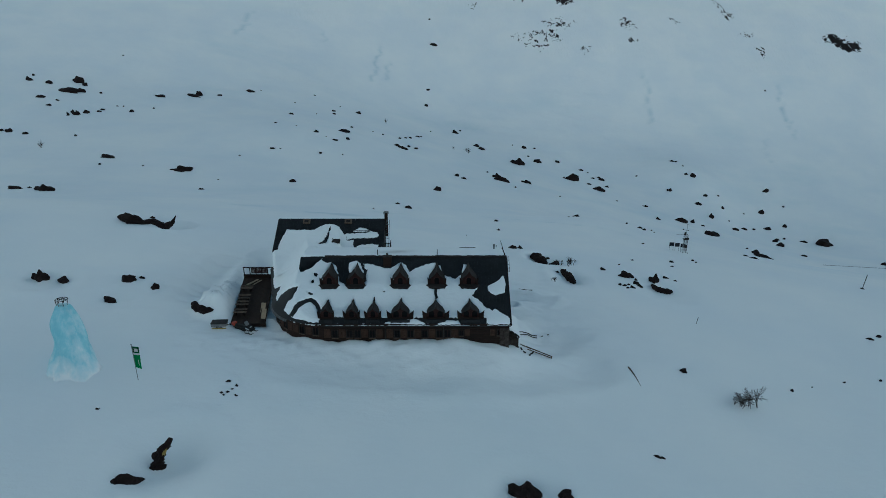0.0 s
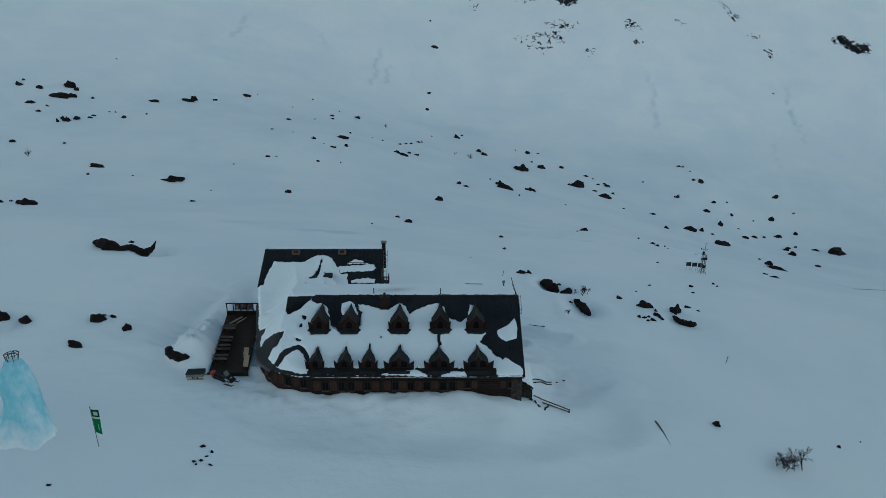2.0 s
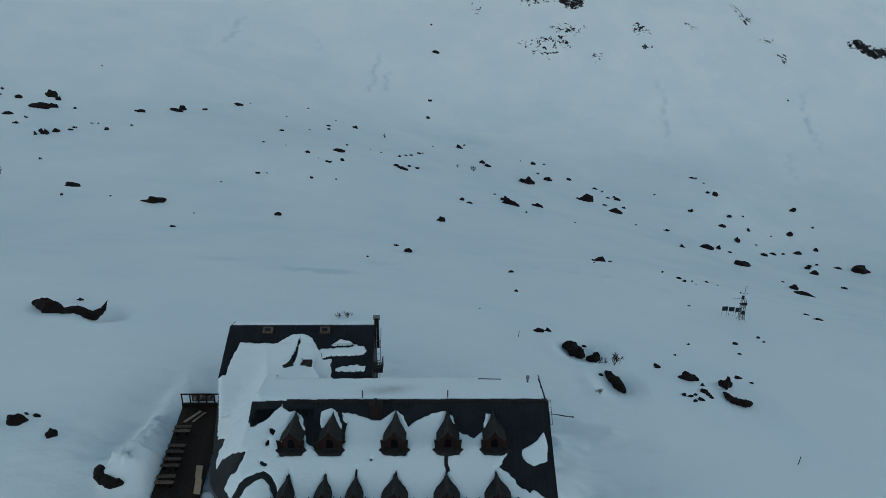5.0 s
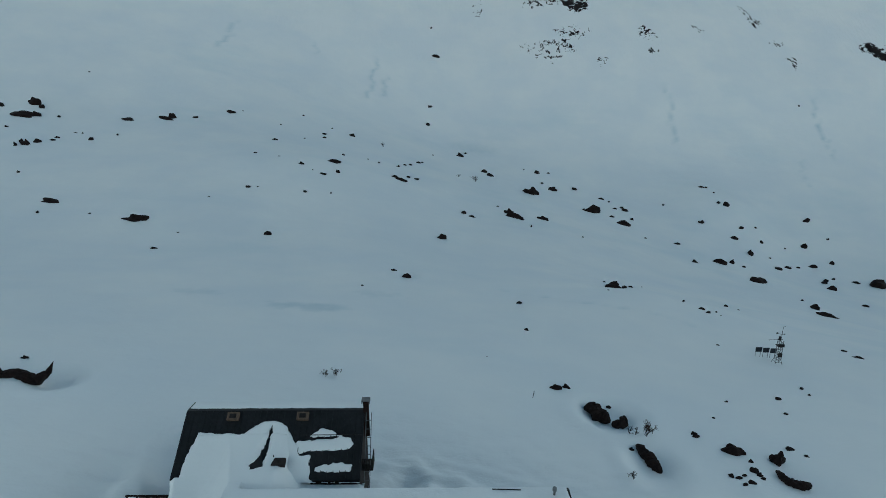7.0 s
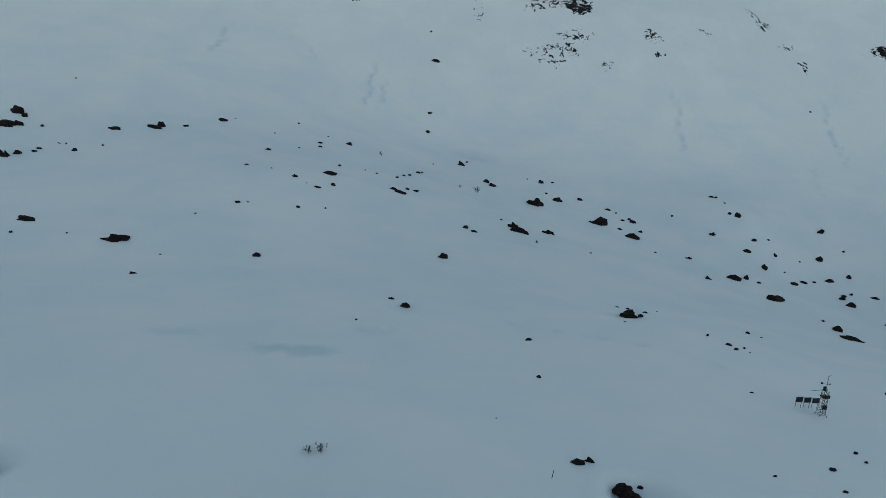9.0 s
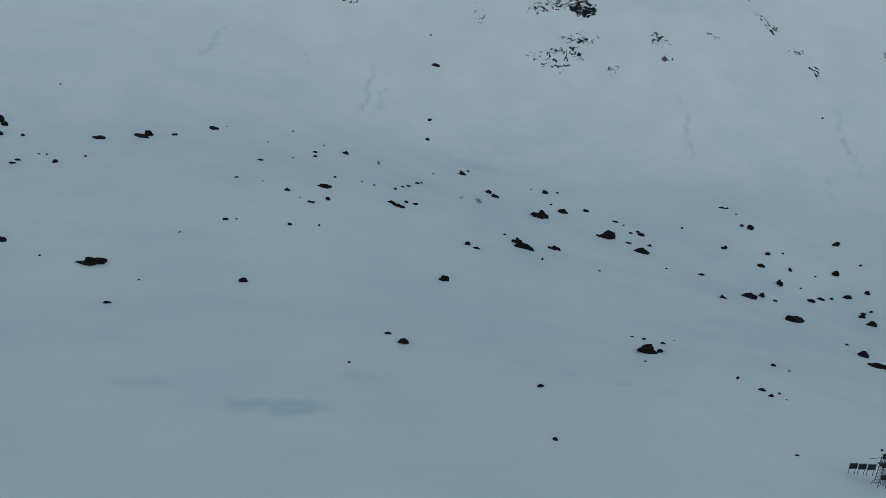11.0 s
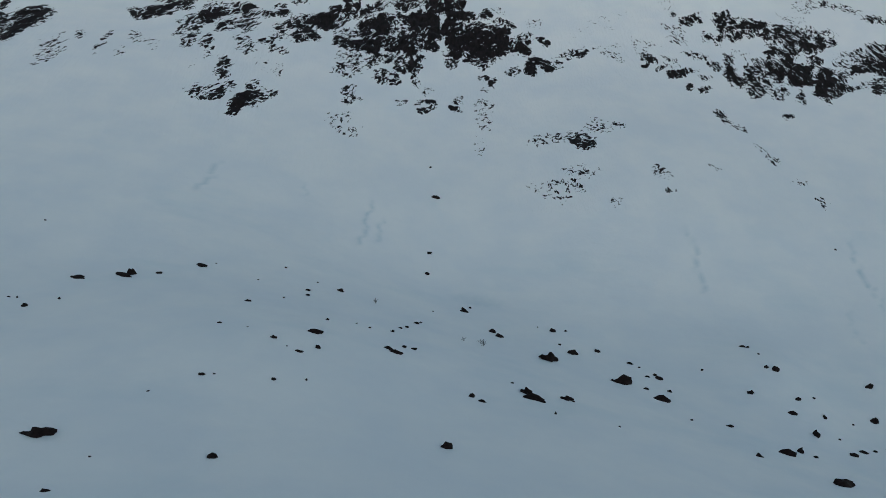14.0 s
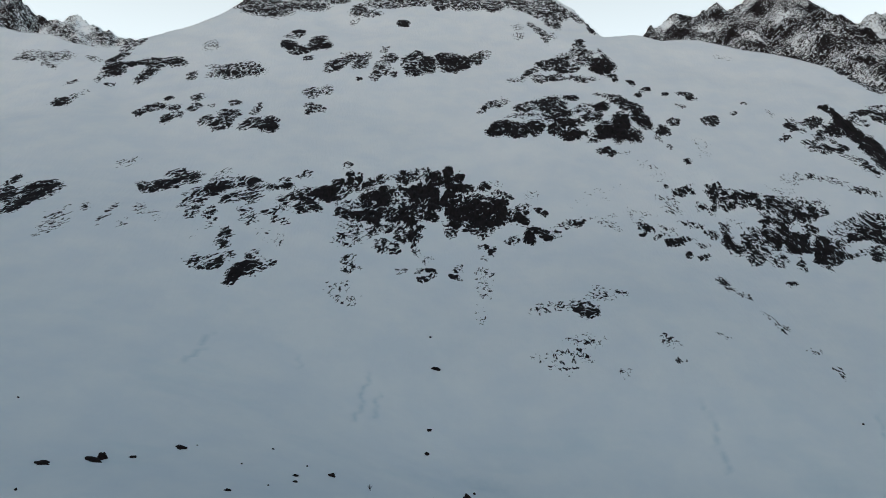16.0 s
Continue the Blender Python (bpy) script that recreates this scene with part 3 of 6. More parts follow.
GREAT_CLIFF_LOW = [(11, 613, 13, 3, 85, 0.99), (14, 599, 14, 4, 82, 0.97), (21, 614, 7, 3, 51, 0.88), (25, 601, 8, 6, 9, 0.97), (42, 601, 5, 4, 11, 0.97),
    (9, 584, 6, 3, 86, 0.92), (16, 571, 19, 6, 87, 0.99), (32, 572, 14, 13, 51, 0.99), (48, 569, 16, 9, 84, 0.99), (29, 588, 14, 3, 1, 0.88),
    (43, 586, 12, 5, 159, 0.74), (55, 591, 9, 4, 147, 0.62), (55, 573, 12, 4, 83, 0.96), (14, 554, 7, 3, 18, 0.95), (36, 557, 12, 4, 1, 0.95),
    (65, 563, 7, 7, 34, 0.95)]
GREAT_CLIFF_HIGH = [(71, 573, 6, 5, 37, 0.68), (54, 607, 7, 3, 142, 0.42), (13, 544, 7, 4, 74, 0.62), (31, 550, 8, 4, 6, 0.85), (39, 547, 8, 4, 50, 0.66),
    (85, 570, 5, 3, 0, 0.80), (80, 590, 8, 7, 106, 0.30)]
CLIFF_FOOT_LOW = [(-37, 533, 9, 5, 38, 0.76), (-44, 526, 8, 4, 68, 0.58), (-16, 541, 7, 3, 23, 0.74), (-15, 530, 7, 5, 67, 0.92), (-25, 528, 9, 4, 99, 0.68),
    (-37, 511, 7, 4, 85, 0.60), (-28, 510, 6, 4, 98, 0.56), (-13, 516, 7, 2, 89, 0.50), (-61, 526, 15, 6, 78, 0.52), (-50, 524, 10, 5, 63, 0.44),
    (-57, 511, 13, 4, 53, 0.44), (-68, 508, 5, 3, 81, 0.50), (57, 537, 7, 4, 60, 0.52), (36, 528, 4, 4, 11, 0.58), (42, 524, 3, 2, 80, 0.74),
    (37, 516, 5, 4, 36, 0.46)]
CLIFF_FOOT_HIGH = [(71, 538, 7, 4, 86, 0.96), (78, 547, 8, 4, 166, 0.93), (86, 545, 6, 4, 71, 0.85), (92, 545, 4, 3, 87, 0.80), (103, 555, 9, 4, 4, 0.50),
    (109, 560, 10, 3, 18, 0.60), (137, 560, 8, 4, 9, 0.40), (165, 564, 7, 4, 136, 0.72), (172, 552, 4, 2, 47, 0.78), (161, 554, 3, 2, 62, 0.80)]
LOWER_OUTCROPS_LOW = [(-137, 450, 8, 4, 59, 0.90), (-146, 453, 9, 4, 78, 0.50), (-150, 451, 7, 2, 81, 0.46), (-136, 461, 7, 4, 46, 0.60), (-130, 464, 5, 3, 110, 0.60),
    (-118, 455, 11, 3, 82, 0.84), (-121, 446, 9, 3, 87, 0.90), (-115, 466, 11, 4, 85, 0.60), (-110, 456, 7, 3, 83, 0.60), (-105, 466, 6, 3, 98, 0.52),
    (-58, 487, 7, 4, 90, 0.52), (-57, 477, 6, 4, 53, 0.56), (-53, 484, 5, 3, 118, 0.40), (-20, 487, 6, 3, 24, 0.46), (-9, 491, 5, 3, 47, 0.46),
    (-2, 492, 4, 3, 176, 0.90)]
LOWER_OUTCROPS_HIGH = [(-5, 505, 5, 3, 53, 0.36), (-5, 483, 6, 2, 21, 0.72), (16, 498, 4, 3, 73, 0.50), (14, 489, 3, 2, 34, 0.80), (35, 499, 7, 5, 62, 0.24)]
EAST_BAND_A_LOW = [(208, 600, 6, 4, 23, 0.95), (214, 603, 6, 3, 157, 0.78), (198, 609, 3, 2, 12, 0.60), (227, 634, 3, 3, 55, 0.88), (235, 605, 6, 3, 47, 0.94),
    (233, 598, 9, 3, 75, 0.96), (241, 603, 6, 2, 52, 0.82), (242, 596, 5, 3, 82, 0.88), (240, 587, 7, 5, 24, 0.82), (248, 589, 8, 4, 41, 0.74),
    (259, 596, 8, 4, 180, 0.88), (253, 587, 7, 5, 25, 0.60), (265, 588, 7, 3, 47, 0.94), (227, 581, 6, 2, 71, 0.82), (219, 585, 4, 3, 54, 0.70),
    (193, 580, 8, 4, 156, 0.42)]
EAST_BAND_A_HIGH = [(284, 594, 9, 3, 1, 0.78), (281, 584, 10, 9, 171, 0.82), (270, 581, 9, 5, 50, 0.60), (265, 567, 8, 3, 10, 0.88), (279, 569, 8, 4, 50, 0.86),
    (291, 581, 10, 5, 51, 0.74), (295, 572, 7, 4, 46, 0.94), (307, 579, 8, 3, 73, 0.95), (314, 577, 6, 3, 33, 0.78), (304, 588, 6, 5, 44, 0.50),
    (318, 588, 5, 3, 178, 0.50)]
EAST_BAND_B_LOW = [(272, 555, 10, 4, 87, 0.93), (277, 546, 8, 6, 61, 0.98), (278, 539, 4, 3, 42, 0.93), (268, 538, 7, 4, 64, 0.94), (291, 556, 10, 3, 38, 0.78),
    (260, 545, 8, 5, 63, 0.98), (260, 553, 6, 6, 169, 0.78), (250, 550, 10, 5, 51, 0.62), (223, 546, 8, 3, 66, 0.94), (225, 538, 7, 5, 79, 0.88),
    (237, 543, 8, 3, 76, 0.88), (246, 557, 6, 3, 12, 0.50), (235, 527, 8, 5, 75, 0.78), (247, 529, 8, 4, 54, 0.55), (251, 524, 9, 4, 43, 0.56),
    (245, 537, 7, 5, 60, 0.50)]
EAST_BAND_B_HIGH = [(226, 560, 4, 3, 54, 0.78), (213, 554, 5, 4, 145, 0.74), (203, 565, 9, 3, 172, 0.60), (183, 546, 6, 4, 28, 0.92), (193, 549, 6, 2, 164, 0.60),
    (202, 542, 4, 2, 6, 0.68), (188, 532, 3, 2, 54, 0.95), (198, 529, 5, 2, 59, 0.74), (264, 519, 7, 2, 63, 0.78), (282, 514, 3, 2, 45, 0.90)]
EAST_BAND_C = [(291, 538, 15, 5, 53, 0.99), (300, 532, 7, 5, 16, 0.90), (289, 522, 6, 3, 25, 0.88), (283, 526, 7, 4, 30, 0.93), (314, 557, 11, 7, 44, 0.42),
    (307, 542, 8, 4, 25, 0.62), (334, 566, 13, 5, 16, 0.56), (335, 557, 12, 4, 20, 0.78), (321, 551, 6, 3, 40, 0.94), (337, 553, 8, 4, 48, 0.88),
    (349, 568, 11, 8, 9, 0.66), (348, 555, 9, 5, 42, 0.93), (343, 544, 11, 5, 44, 0.88), (326, 528, 8, 3, 43, 0.84), (322, 535, 15, 3, 23, 0.42)]
SCREE_DIAGONAL = [(197, 499, 4, 2, 83, 0.60), (198, 491, 7, 3, 96, 0.58), (205, 480, 6, 3, 127, 0.46), (210, 462, 5, 2, 87, 0.40), (214, 450, 5, 4, 109, 0.46),
    (221, 431, 5, 3, 177, 0.48), (228, 415, 5, 2, 54, 0.42), (171, 435, 4, 2, 175, 0.50), (245, 495, 3, 2, 39, 0.90), (133, 425, 3, 2, 52, 0.55),
    (136, 412, 3, 2, 1, 0.45)]
FOOT_SCREE = [(-57, 452, 11, 10, 0, 0.36), (33, 485, 5, 19, 0, 0.39), (28, 451, 3, 8, 0, 0.34), (93, 450, 6, 6, 0, 0.74), (77, 455, 20, 5, 0, 0.43), (72, 413, 16, 8, 0, 0.38), (87, 424, 13, 4, 0, 0.36), (120, 472, 4, 3, 0, 0.54), (105, 468, 9, 8, 0, 0.38), (102, 402, 3, 3, 0, 0.41), (134, 424, 5, 5, 0, 0.38)]
DIKE_LEDGES = [(379, 698, 11, 6, 31, 0.72), (351, 690, 6, 5, 41, 0.85), (340, 674, 4, 3, 165, 0.75), (335, 669, 6, 2, 175, 0.70), (392, 687, 9, 7, 43, 0.93),
    (373, 679, 9, 4, 50, 0.72), (359, 665, 10, 4, 166, 0.66), (360, 658, 10, 4, 166, 0.60), (371, 659, 5, 4, 29, 0.90), (382, 659, 7, 4, 47, 0.90),
    (380, 673, 6, 5, 128, 0.55), (360, 685, 5, 3, 148, 0.50), (380, 647, 9, 4, 118, 0.45), (388, 630, 12, 4, 88, 0.70), (342, 714, 7, 4, 69, 0.42)]
EAST_SCATTER = [(288, 425, 10, 4, 161, 0.97), (277, 427, 3, 2, 46, 0.60), (192, 629, 16, 6, 111, 0.26), (160, 610, 14, 5, 11, 0.24), (135, 595, 15, 5, 14, 0.24), (194, 589, 11, 7, 121, 0.40), (165, 578, 12, 6, 169, 0.36),
    (135, 569, 12, 4, 20, 0.32), (220, 607, 7, 5, 129, 0.30), (237, 566, 8, 5, 170, 0.36), (182, 562, 8, 5, 144, 0.42), (311, 617, 13, 5, 180, 0.34),
    (340, 616, 10, 5, 163, 0.36), (296, 603, 11, 4, 171, 0.30), (116, 582, 11, 5, 12, 0.22), (248, 655, 15, 9, 70, 0.26)]
OUTCROPS = (DIKE_LEDGES + EAST_SCATTER + BASIN_LEDGES_LOW + BASIN_LEDGES_HIGH + WEST_LEDGES_LOW + WEST_LEDGES_HIGH + UPPER_LEDGES_LOW + UPPER_LEDGES_HIGH + SUMMIT_ROCKS_LOW + SUMMIT_ROCKS_HIGH + PYRAMID_LOW + PYRAMID_HIGH + BROAD_LEDGE_LOW + BROAD_LEDGE_HIGH + EAST_SHOULDER_LOW + EAST_SHOULDER_HIGH + EAST_DIKE + WEST_CRAG_LOW + WEST_CRAG_HIGH + WEST_SCREE + BAND_WEST_LOW + BAND_WEST_HIGH + BAND_MIDDLE_LOW + BAND_MIDDLE_HIGH + GREAT_CLIFF_LOW + GREAT_CLIFF_HIGH + CLIFF_FOOT_LOW + CLIFF_FOOT_HIGH + LOWER_OUTCROPS_LOW + LOWER_OUTCROPS_HIGH + EAST_BAND_A_LOW + EAST_BAND_A_HIGH + EAST_BAND_B_LOW + EAST_BAND_B_HIGH + EAST_BAND_C + SCREE_DIAGONAL + FOOT_SCREE)


def bare_rock(x, y):
    wx, wy = x + 2.2 * wave(x, y, 31, 26, 2) + 1.6 * wave(x, y, 33, 9, 1), y + 3.0 * wave(x, y, 32, 30, 2) + 2.4 * wave(x, y, 34, 11, 1)
    total = np.zeros_like(x)
    for cx, cy, long, short, turn, s in OUTCROPS:
        reach = 1.5 * long + 10
        near = (np.abs(x - cx) < reach) & (np.abs(y - cy) < reach)
        if near.any():
            dx, dy, c, k = wx[near] - cx, wy[near] - cy, math.cos(radians(turn)), math.sin(radians(turn))
            q = np.hypot((dx * c + dy * k) / (long + 0.6), (dy * c - dx * k) / (short + 0.8))
            total[near] = np.maximum(total[near], s * np.clip((1.42 - q) / 0.55, 0, 1))
    return total


def dip(x, y):
    """How the beds lean: up to the east in the western crags, up to the west in the eastern ones, level higher up."""
    low = np.clip((690 - y) / 30, 0, 1)
    return low * (np.clip((20 - x) / 30, 0, 1) - np.clip((x - 150) / 40, 0, 1)) - 0.6 * (1 - low) * np.clip((x - 150) / 60, 0, 1)


def crags(x, y, w):
    return np.clip(w - 0.45, 0, 1) * (4 * np.abs(wave(x, y, 21, 34, 3)) + 2 * wave(x, y, 22, 9, 2))


MOUNTAIN_Y = steps((396, 1000, 2.4), (1000, 1300, 4), (1300, 2600, 50))
mountain = sheet("mountain_slope", GX, MOUNTAIN_Y, MOUNTAIN, bare_rock, crags)
tagged(mountain, "snow-covered mountain slope with bands of bare dark rock", "mountain", kind="structure")
X, Y = np.meshgrid(GX, MOUNTAIN_Y)
mountain.data.attributes.new("dip", 'FLOAT', 'POINT').data.foreach_set("value", dip(X, Y).ravel().astype(np.float32))


def far_peaks(name, ridge, x0, x1, label, snowy_from=9999):
    xs, ys = np.linspace(x0, x1, 260), np.linspace(1250, 2000, 160)
    X, Y = np.meshgrid(xs, ys)
    jag = 26 * np.abs(wave(X, Y, 41, 150, 4)) + 8 * wave(X, Y, 43, 30, 2)
    Z = smooth_table(ridge, 1, X, 6) - 0.8 * np.abs(Y - 1800) + jag - 8
    bare = 0.66 + 0.42 * wave(X, Y, 44, 120, 4) + 0.008 * jag - 0.24 * np.clip((X - snowy_from) / 60, 0, 1)
    me = bpy.data.meshes.new(name)
    nx = len(xs)
    faces = [(r * nx + c, r * nx + c + 1, (r + 1) * nx + c + 1, (r + 1) * nx + c) for r in range(len(ys) - 1) for c in range(nx - 1)]
    me.from_pydata(np.stack([X, Y, Z], -1).reshape(-1, 3).tolist(), [], faces)
    me.polygons.foreach_set("use_smooth", [True] * len(me.polygons))
    me.attributes.new("bare", 'FLOAT', 'POINT').data.foreach_set("value", bare.ravel().astype(np.float32))
    me.materials.append(MOUNTAIN)
    tagged(new(name, me), label, "mountain", kind="structure")


far_peaks("far_peak_west", [(-1324, 926), (-1189, 895), (-1114, 856), (-1076, 830), (-1045, 787), (-1014, 757), (-999, 764), (-985, 775), (-951, 787), (-926, 783), (-903, 769), (-873, 757), (-861, 746), (-836, 745), (-814, 732), (-796, 720), (-753, 696)], -1750, -740, "distant craggy snow peak behind the slope", -1060)
far_peaks("far_peak_east", [(516, 694), (555, 731), (578, 759), (606, 768), (624, 784), (655, 791), (693, 794), (731, 810), (759, 819), (784, 807), (807, 810), (831, 833), (855, 857), (901, 864), (961, 849), (1021, 825), (1043, 802), (1062, 774), (1087, 762), (1110, 769), (1156, 774), (1180, 790), (1203, 799), (1234, 811), (1327, 833)], 430, 1900, "distant dark craggy peaks behind the snow shoulder", 1050)



# ---- the lodge: plan ----
PITCH = 0.634          # rise of the front roof per metre
RIDGE_Y, RIDGE_Z = 8.2, 8.2
EAVE_Z = 3.0
TURN = (-11.0, 7.2, 7.15)      # rounded corner: centre and radius


def main_roof(x, y):
    """Front slope, rounded corner on the left, flat back."""
    x, y = np.asarray(x, float), np.asarray(y, float)
    d = TURN[2] - np.hypot(x - TURN[0], np.minimum(y, TURN[1]) - TURN[1]) + 0.25 * np.maximum(y - TURN[1], 0)
    front = EAVE_Z + PITCH * y
    front = np.where(x < TURN[0], np.minimum(front, EAVE_Z + (1.15 - 0.35 * np.clip((y - TURN[1]) / 3, 0, 1) * (x < -14.6)) * d), front)
    return np.minimum(front, np.where(x < -14.6, 7.1, RIDGE_Z - 0.11 * (y - RIDGE_Y)))


def annex_roof(x, y):
    return np.minimum(9.05 + 0.577 * (y - 21.1), 9.05 - 0.2 * (y - 21.1))


# ---- mesh tools ----
def box(bm, x0, x1, y0, y1, z0, z1, m=None):
    t = Matrix.Translation(((x0 + x1) / 2, (y0 + y1) / 2, (z0 + z1) / 2)) @ Matrix.Diagonal((x1 - x0, y1 - y0, z1 - z0, 1))
    return bmesh.ops.create_cube(bm, size=1, matrix=m @ t if m else t)


def boxes(*sides, bevel=0.0, m=None):
    bm = bmesh.new()
    for s in sides:
        box(bm, *s, m=m)
    if bevel:
        bmesh.ops.bevel(bm, geom=bm.edges[:], offset=bevel, segments=1, affect='EDGES')
    return bm


def rod(bm, a, b, r, seg=8, r2=None):
    a, b = Vector(a), Vector(b)
    m = Matrix.Translation((a + b) / 2) @ (b - a).to_track_quat('Z', 'Y').to_matrix().to_4x4()
    bmesh.ops.create_cone(bm, cap_ends=True, segments=seg, radius1=r, radius2=r if r2 is None else r2, depth=(b - a).length, matrix=m)


def rods(*runs, r=0.03, seg=8):
    bm = bmesh.new()
    for a, b in runs:
        rod(bm, a, b, r, seg)
    return bm


def prism(poly, y0, y1):
    """A polygon in x and z, run from y0 to y1."""
    bm = bmesh.new()
    a = [bm.verts.new((x, y0, z)) for x, z in poly]
    b = [bm.verts.new((x, y1, z)) for x, z in poly]
    bm.faces.new(a)
    bm.faces.new(b[::-1])
    for i in range(len(poly)):
        j = (i + 1) % len(poly)
        bm.faces.new((a[j], a[i], b[i], b[j]))
    bmesh.ops.recalc_face_normals(bm, faces=bm.faces[:])
    return bm


def slab(poly, z_of, thick):
    """A plan polygon laid on a height function, with thickness below."""
    bm = bmesh.new()
    top = [bm.verts.new((x, y, float(z_of(x, y)))) for x, y in poly]
    low = [bm.verts.new((v.co.x, v.co.y, v.co.z - thick)) for v in top]
    bm.faces.new(top)
    bm.faces.new(low[::-1])
    for i in range(len(poly)):
        j = (i + 1) % len(poly)
        bm.faces.new((top[i], low[i], low[j], top[j]))
    bmesh.ops.recalc_face_normals(bm, faces=bm.faces[:])
    return bm


SHUTTER = two_tone("shutter_wood", (0.022, 0.012, 0.008), (0.066, 0.036, 0.024), 2.0, 0.7, stretch=(4, 4, 1))
REDWOOD = two_tone("red_brown_wood", (0.018, 0.0062, 0.0055), (0.044, 0.0145, 0.0125), 2.0, 0.7)
PALEWOOD = two_tone("pale_planks", (0.20, 0.15, 0.10), (0.42, 0.33, 0.23), 1.5, 0.8, stretch=(1, 5, 1))
STONE = two_tone("wall_stone", (0.02, 0.016, 0.014), (0.085, 0.07, 0.06), 2.5, 0.9, bump=0.7, depth=0.05)
GALV = two_tone("galvanised_steel", (0.10, 0.105, 0.11), (0.24, 0.25, 0.26), 2.0, 0.45, 0.7)
IRON = two_tone("dark_iron", (0.015, 0.014, 0.014), (0.05, 0.046, 0.044), 2.0, 0.6, 0.4)
GLASS, gt, gb = material("window_glass", 0.08)
gb.inputs["Base Color"].default_value = (0.005, 0.006, 0.007, 1)
gb.inputs["Specular IOR Level"].default_value = 0.08
SHINGLE = two_tone("dormer_shingles", (0.010, 0.009, 0.0088), (0.036, 0.031, 0.029), 3.0, 0.8, bump=0.5)

GREYWOOD = two_tone("weathered_timber", (0.05, 0.036, 0.027), (0.15, 0.108, 0.08), 1.8, 0.85, stretch=(6, 1, 1))

lodge = thing("mountain_lodge", pose(0, 0, 0), "long dark timber mountain lodge, half buried in snow", "house")

# straight front wall of dark logs, rounded corner, gable end of stone and timber
part("front_wall", boxes((-11, 11, 0.35, 0.65, -1.6, 2.95)), DARKWOOD, lodge)
LOGWOOD = two_tone("dark_log", (0.0045, 0.003, 0.0026), (0.026, 0.0155, 0.012), 1.0, 0.8, stretch=(0.4, 3, 3))
LOG = mesh_of("wall_log", rods(((-10.97, 0.47, 0), (10.97, 0.47, 0)), r=0.155, seg=10), LOGWOOD)
for k in range(16):
    part("wall_log", LOG, LOGWOOD, lodge).location = (0, random.uniform(-0.012, 0.012), -1.4 + k * 0.275)
bm = bmesh.new()
ring = []
for k in range(29):
    a = radians(-90 - k * 100 / 28)
    ring.append([bm.verts.new((TURN[0] + math.cos(a) * r, TURN[1] + math.sin(a) * r, z)) for r, z in ((6.8, -1), (6.8, 2.95), (6.5, 2.95), (6.5, -1))])
for p, q in zip(ring, ring[1:]):
    for i in range(4):
        bm.faces.new((p[i], p[(i + 1) % 4], q[(i + 1) % 4], q[i]))
bmesh.ops.recalc_face_normals(bm, faces=bm.faces[:])
part("rounded_wall", bm, DARKWOOD, lodge)
part("gable_wall", slab([(10.55, 0.65), (10.85, 0.65), (10.85, 12.4), (10.55, 12.4)], lambda x, y: main_roof(x, y) - 0.2, 9.0), DARKWOOD, lodge)
pier = part("stone_corner", boxes((9.9, 11.02, 0.25, 1.4, -2.4, 2.2), bevel=0.06), STONE, lodge, "rough stone corner pier")
for row in range(11):
    x = 9.9
    while x < 10.95:
        w = min(random.uniform(0.22, 0.46), 11.0 - x)
        part("stone", boxes((x + 0.015, x + w - 0.015, 0.19, 0.3, -2.3 + row * 0.4, -1.93 + row * 0.4), bevel=0.03), STONE, pier)
        x += w
part("left_wall", slab([(-17.9, 6.2), (-17.6, 6.2), (-19.6, 16.4), (-19.9, 16.4)], lambda x, y: 2.95, 3.6), DARKWOOD, lodge)
part("back_wall", boxes((-9, 10.8, 12.2, 12.5, -2, 7.3)), DARKWOOD, lodge)

# roofs
part("front_roof", slab([(-11, -0.12), (11.15, -0.12), (11.15, RIDGE_Y), (-14.6, RIDGE_Y), (-14.6, 6.4), (-13.2, 4.2), (-11, 2.2)],
                        lambda x, y: EAVE_Z + PITCH * y, 0.16), ROOFSHEET, lodge, "dark ribbed sheet-metal roof")
part("back_roof", slab([(-13.4, RIDGE_Y), (11.15, RIDGE_Y), (11.15, 12.7), (-12.8, 12.7)], lambda x, y: RIDGE_Z - 0.11 * (y - RIDGE_Y), 0.2), ROOFSHEET, lodge)
RIB = mesh_of("roof_rib", slab([(-0.02, -0.1), (0.02, -0.1), (0.02, RIDGE_Y - 0.05), (-0.02, RIDGE_Y - 0.05)], lambda x, y: EAVE_Z + PITCH * y + 0.045, 0.05), ROOFSHEET)
for k in range(53):
    part("roof_rib", RIB, ROOFSHEET, lodge).location = (-10.7 + k * 0.415, 0, 0)
bm = bmesh.new()
n, rings = 30, 9
grid = []
for j in range(rings):
    r = 6.98 * (1 - j / rings) + 0.3
    row = []
    for k in range(n):
        a = radians(-90 - k * 96 / (n - 1))
        x, y = TURN[0] + math.cos(a) * r, TURN[1] + math.sin(a) * r
        row.append(bm.verts.new((x, y, float(main_roof(x, y)))))
    grid.append(row)
for a, b in zip(grid, grid[1:]):
    for k in range(n - 1):
        bm.faces.new((a[k], b[k], b[k + 1], a[k + 1]))
bmesh.ops.recalc_face_normals(bm, faces=bm.faces[:])
part("rounded_roof", bm, ROOFSHEET, lodge)
bm = bmesh.new()
rows = [[bm.verts.new((x - 0.25 * max(0, y - TURN[1]), y, float(main_roof(x - 0.25 * max(0, y - TURN[1]), y)) if y < 12.6 else float(min(EAVE_Z + 0.8 * (x + 18.15), 7.1)))) for x in np.linspace(-18.4, -10.4 + 1.4 * (y < 12.6), 20)] for y in np.linspace(6.6, 17.6, 12)]
for a, b in zip(rows, rows[1:]):
    for k in range(19):
        bm.faces.new((a[k], a[k + 1], b[k + 1], b[k]))
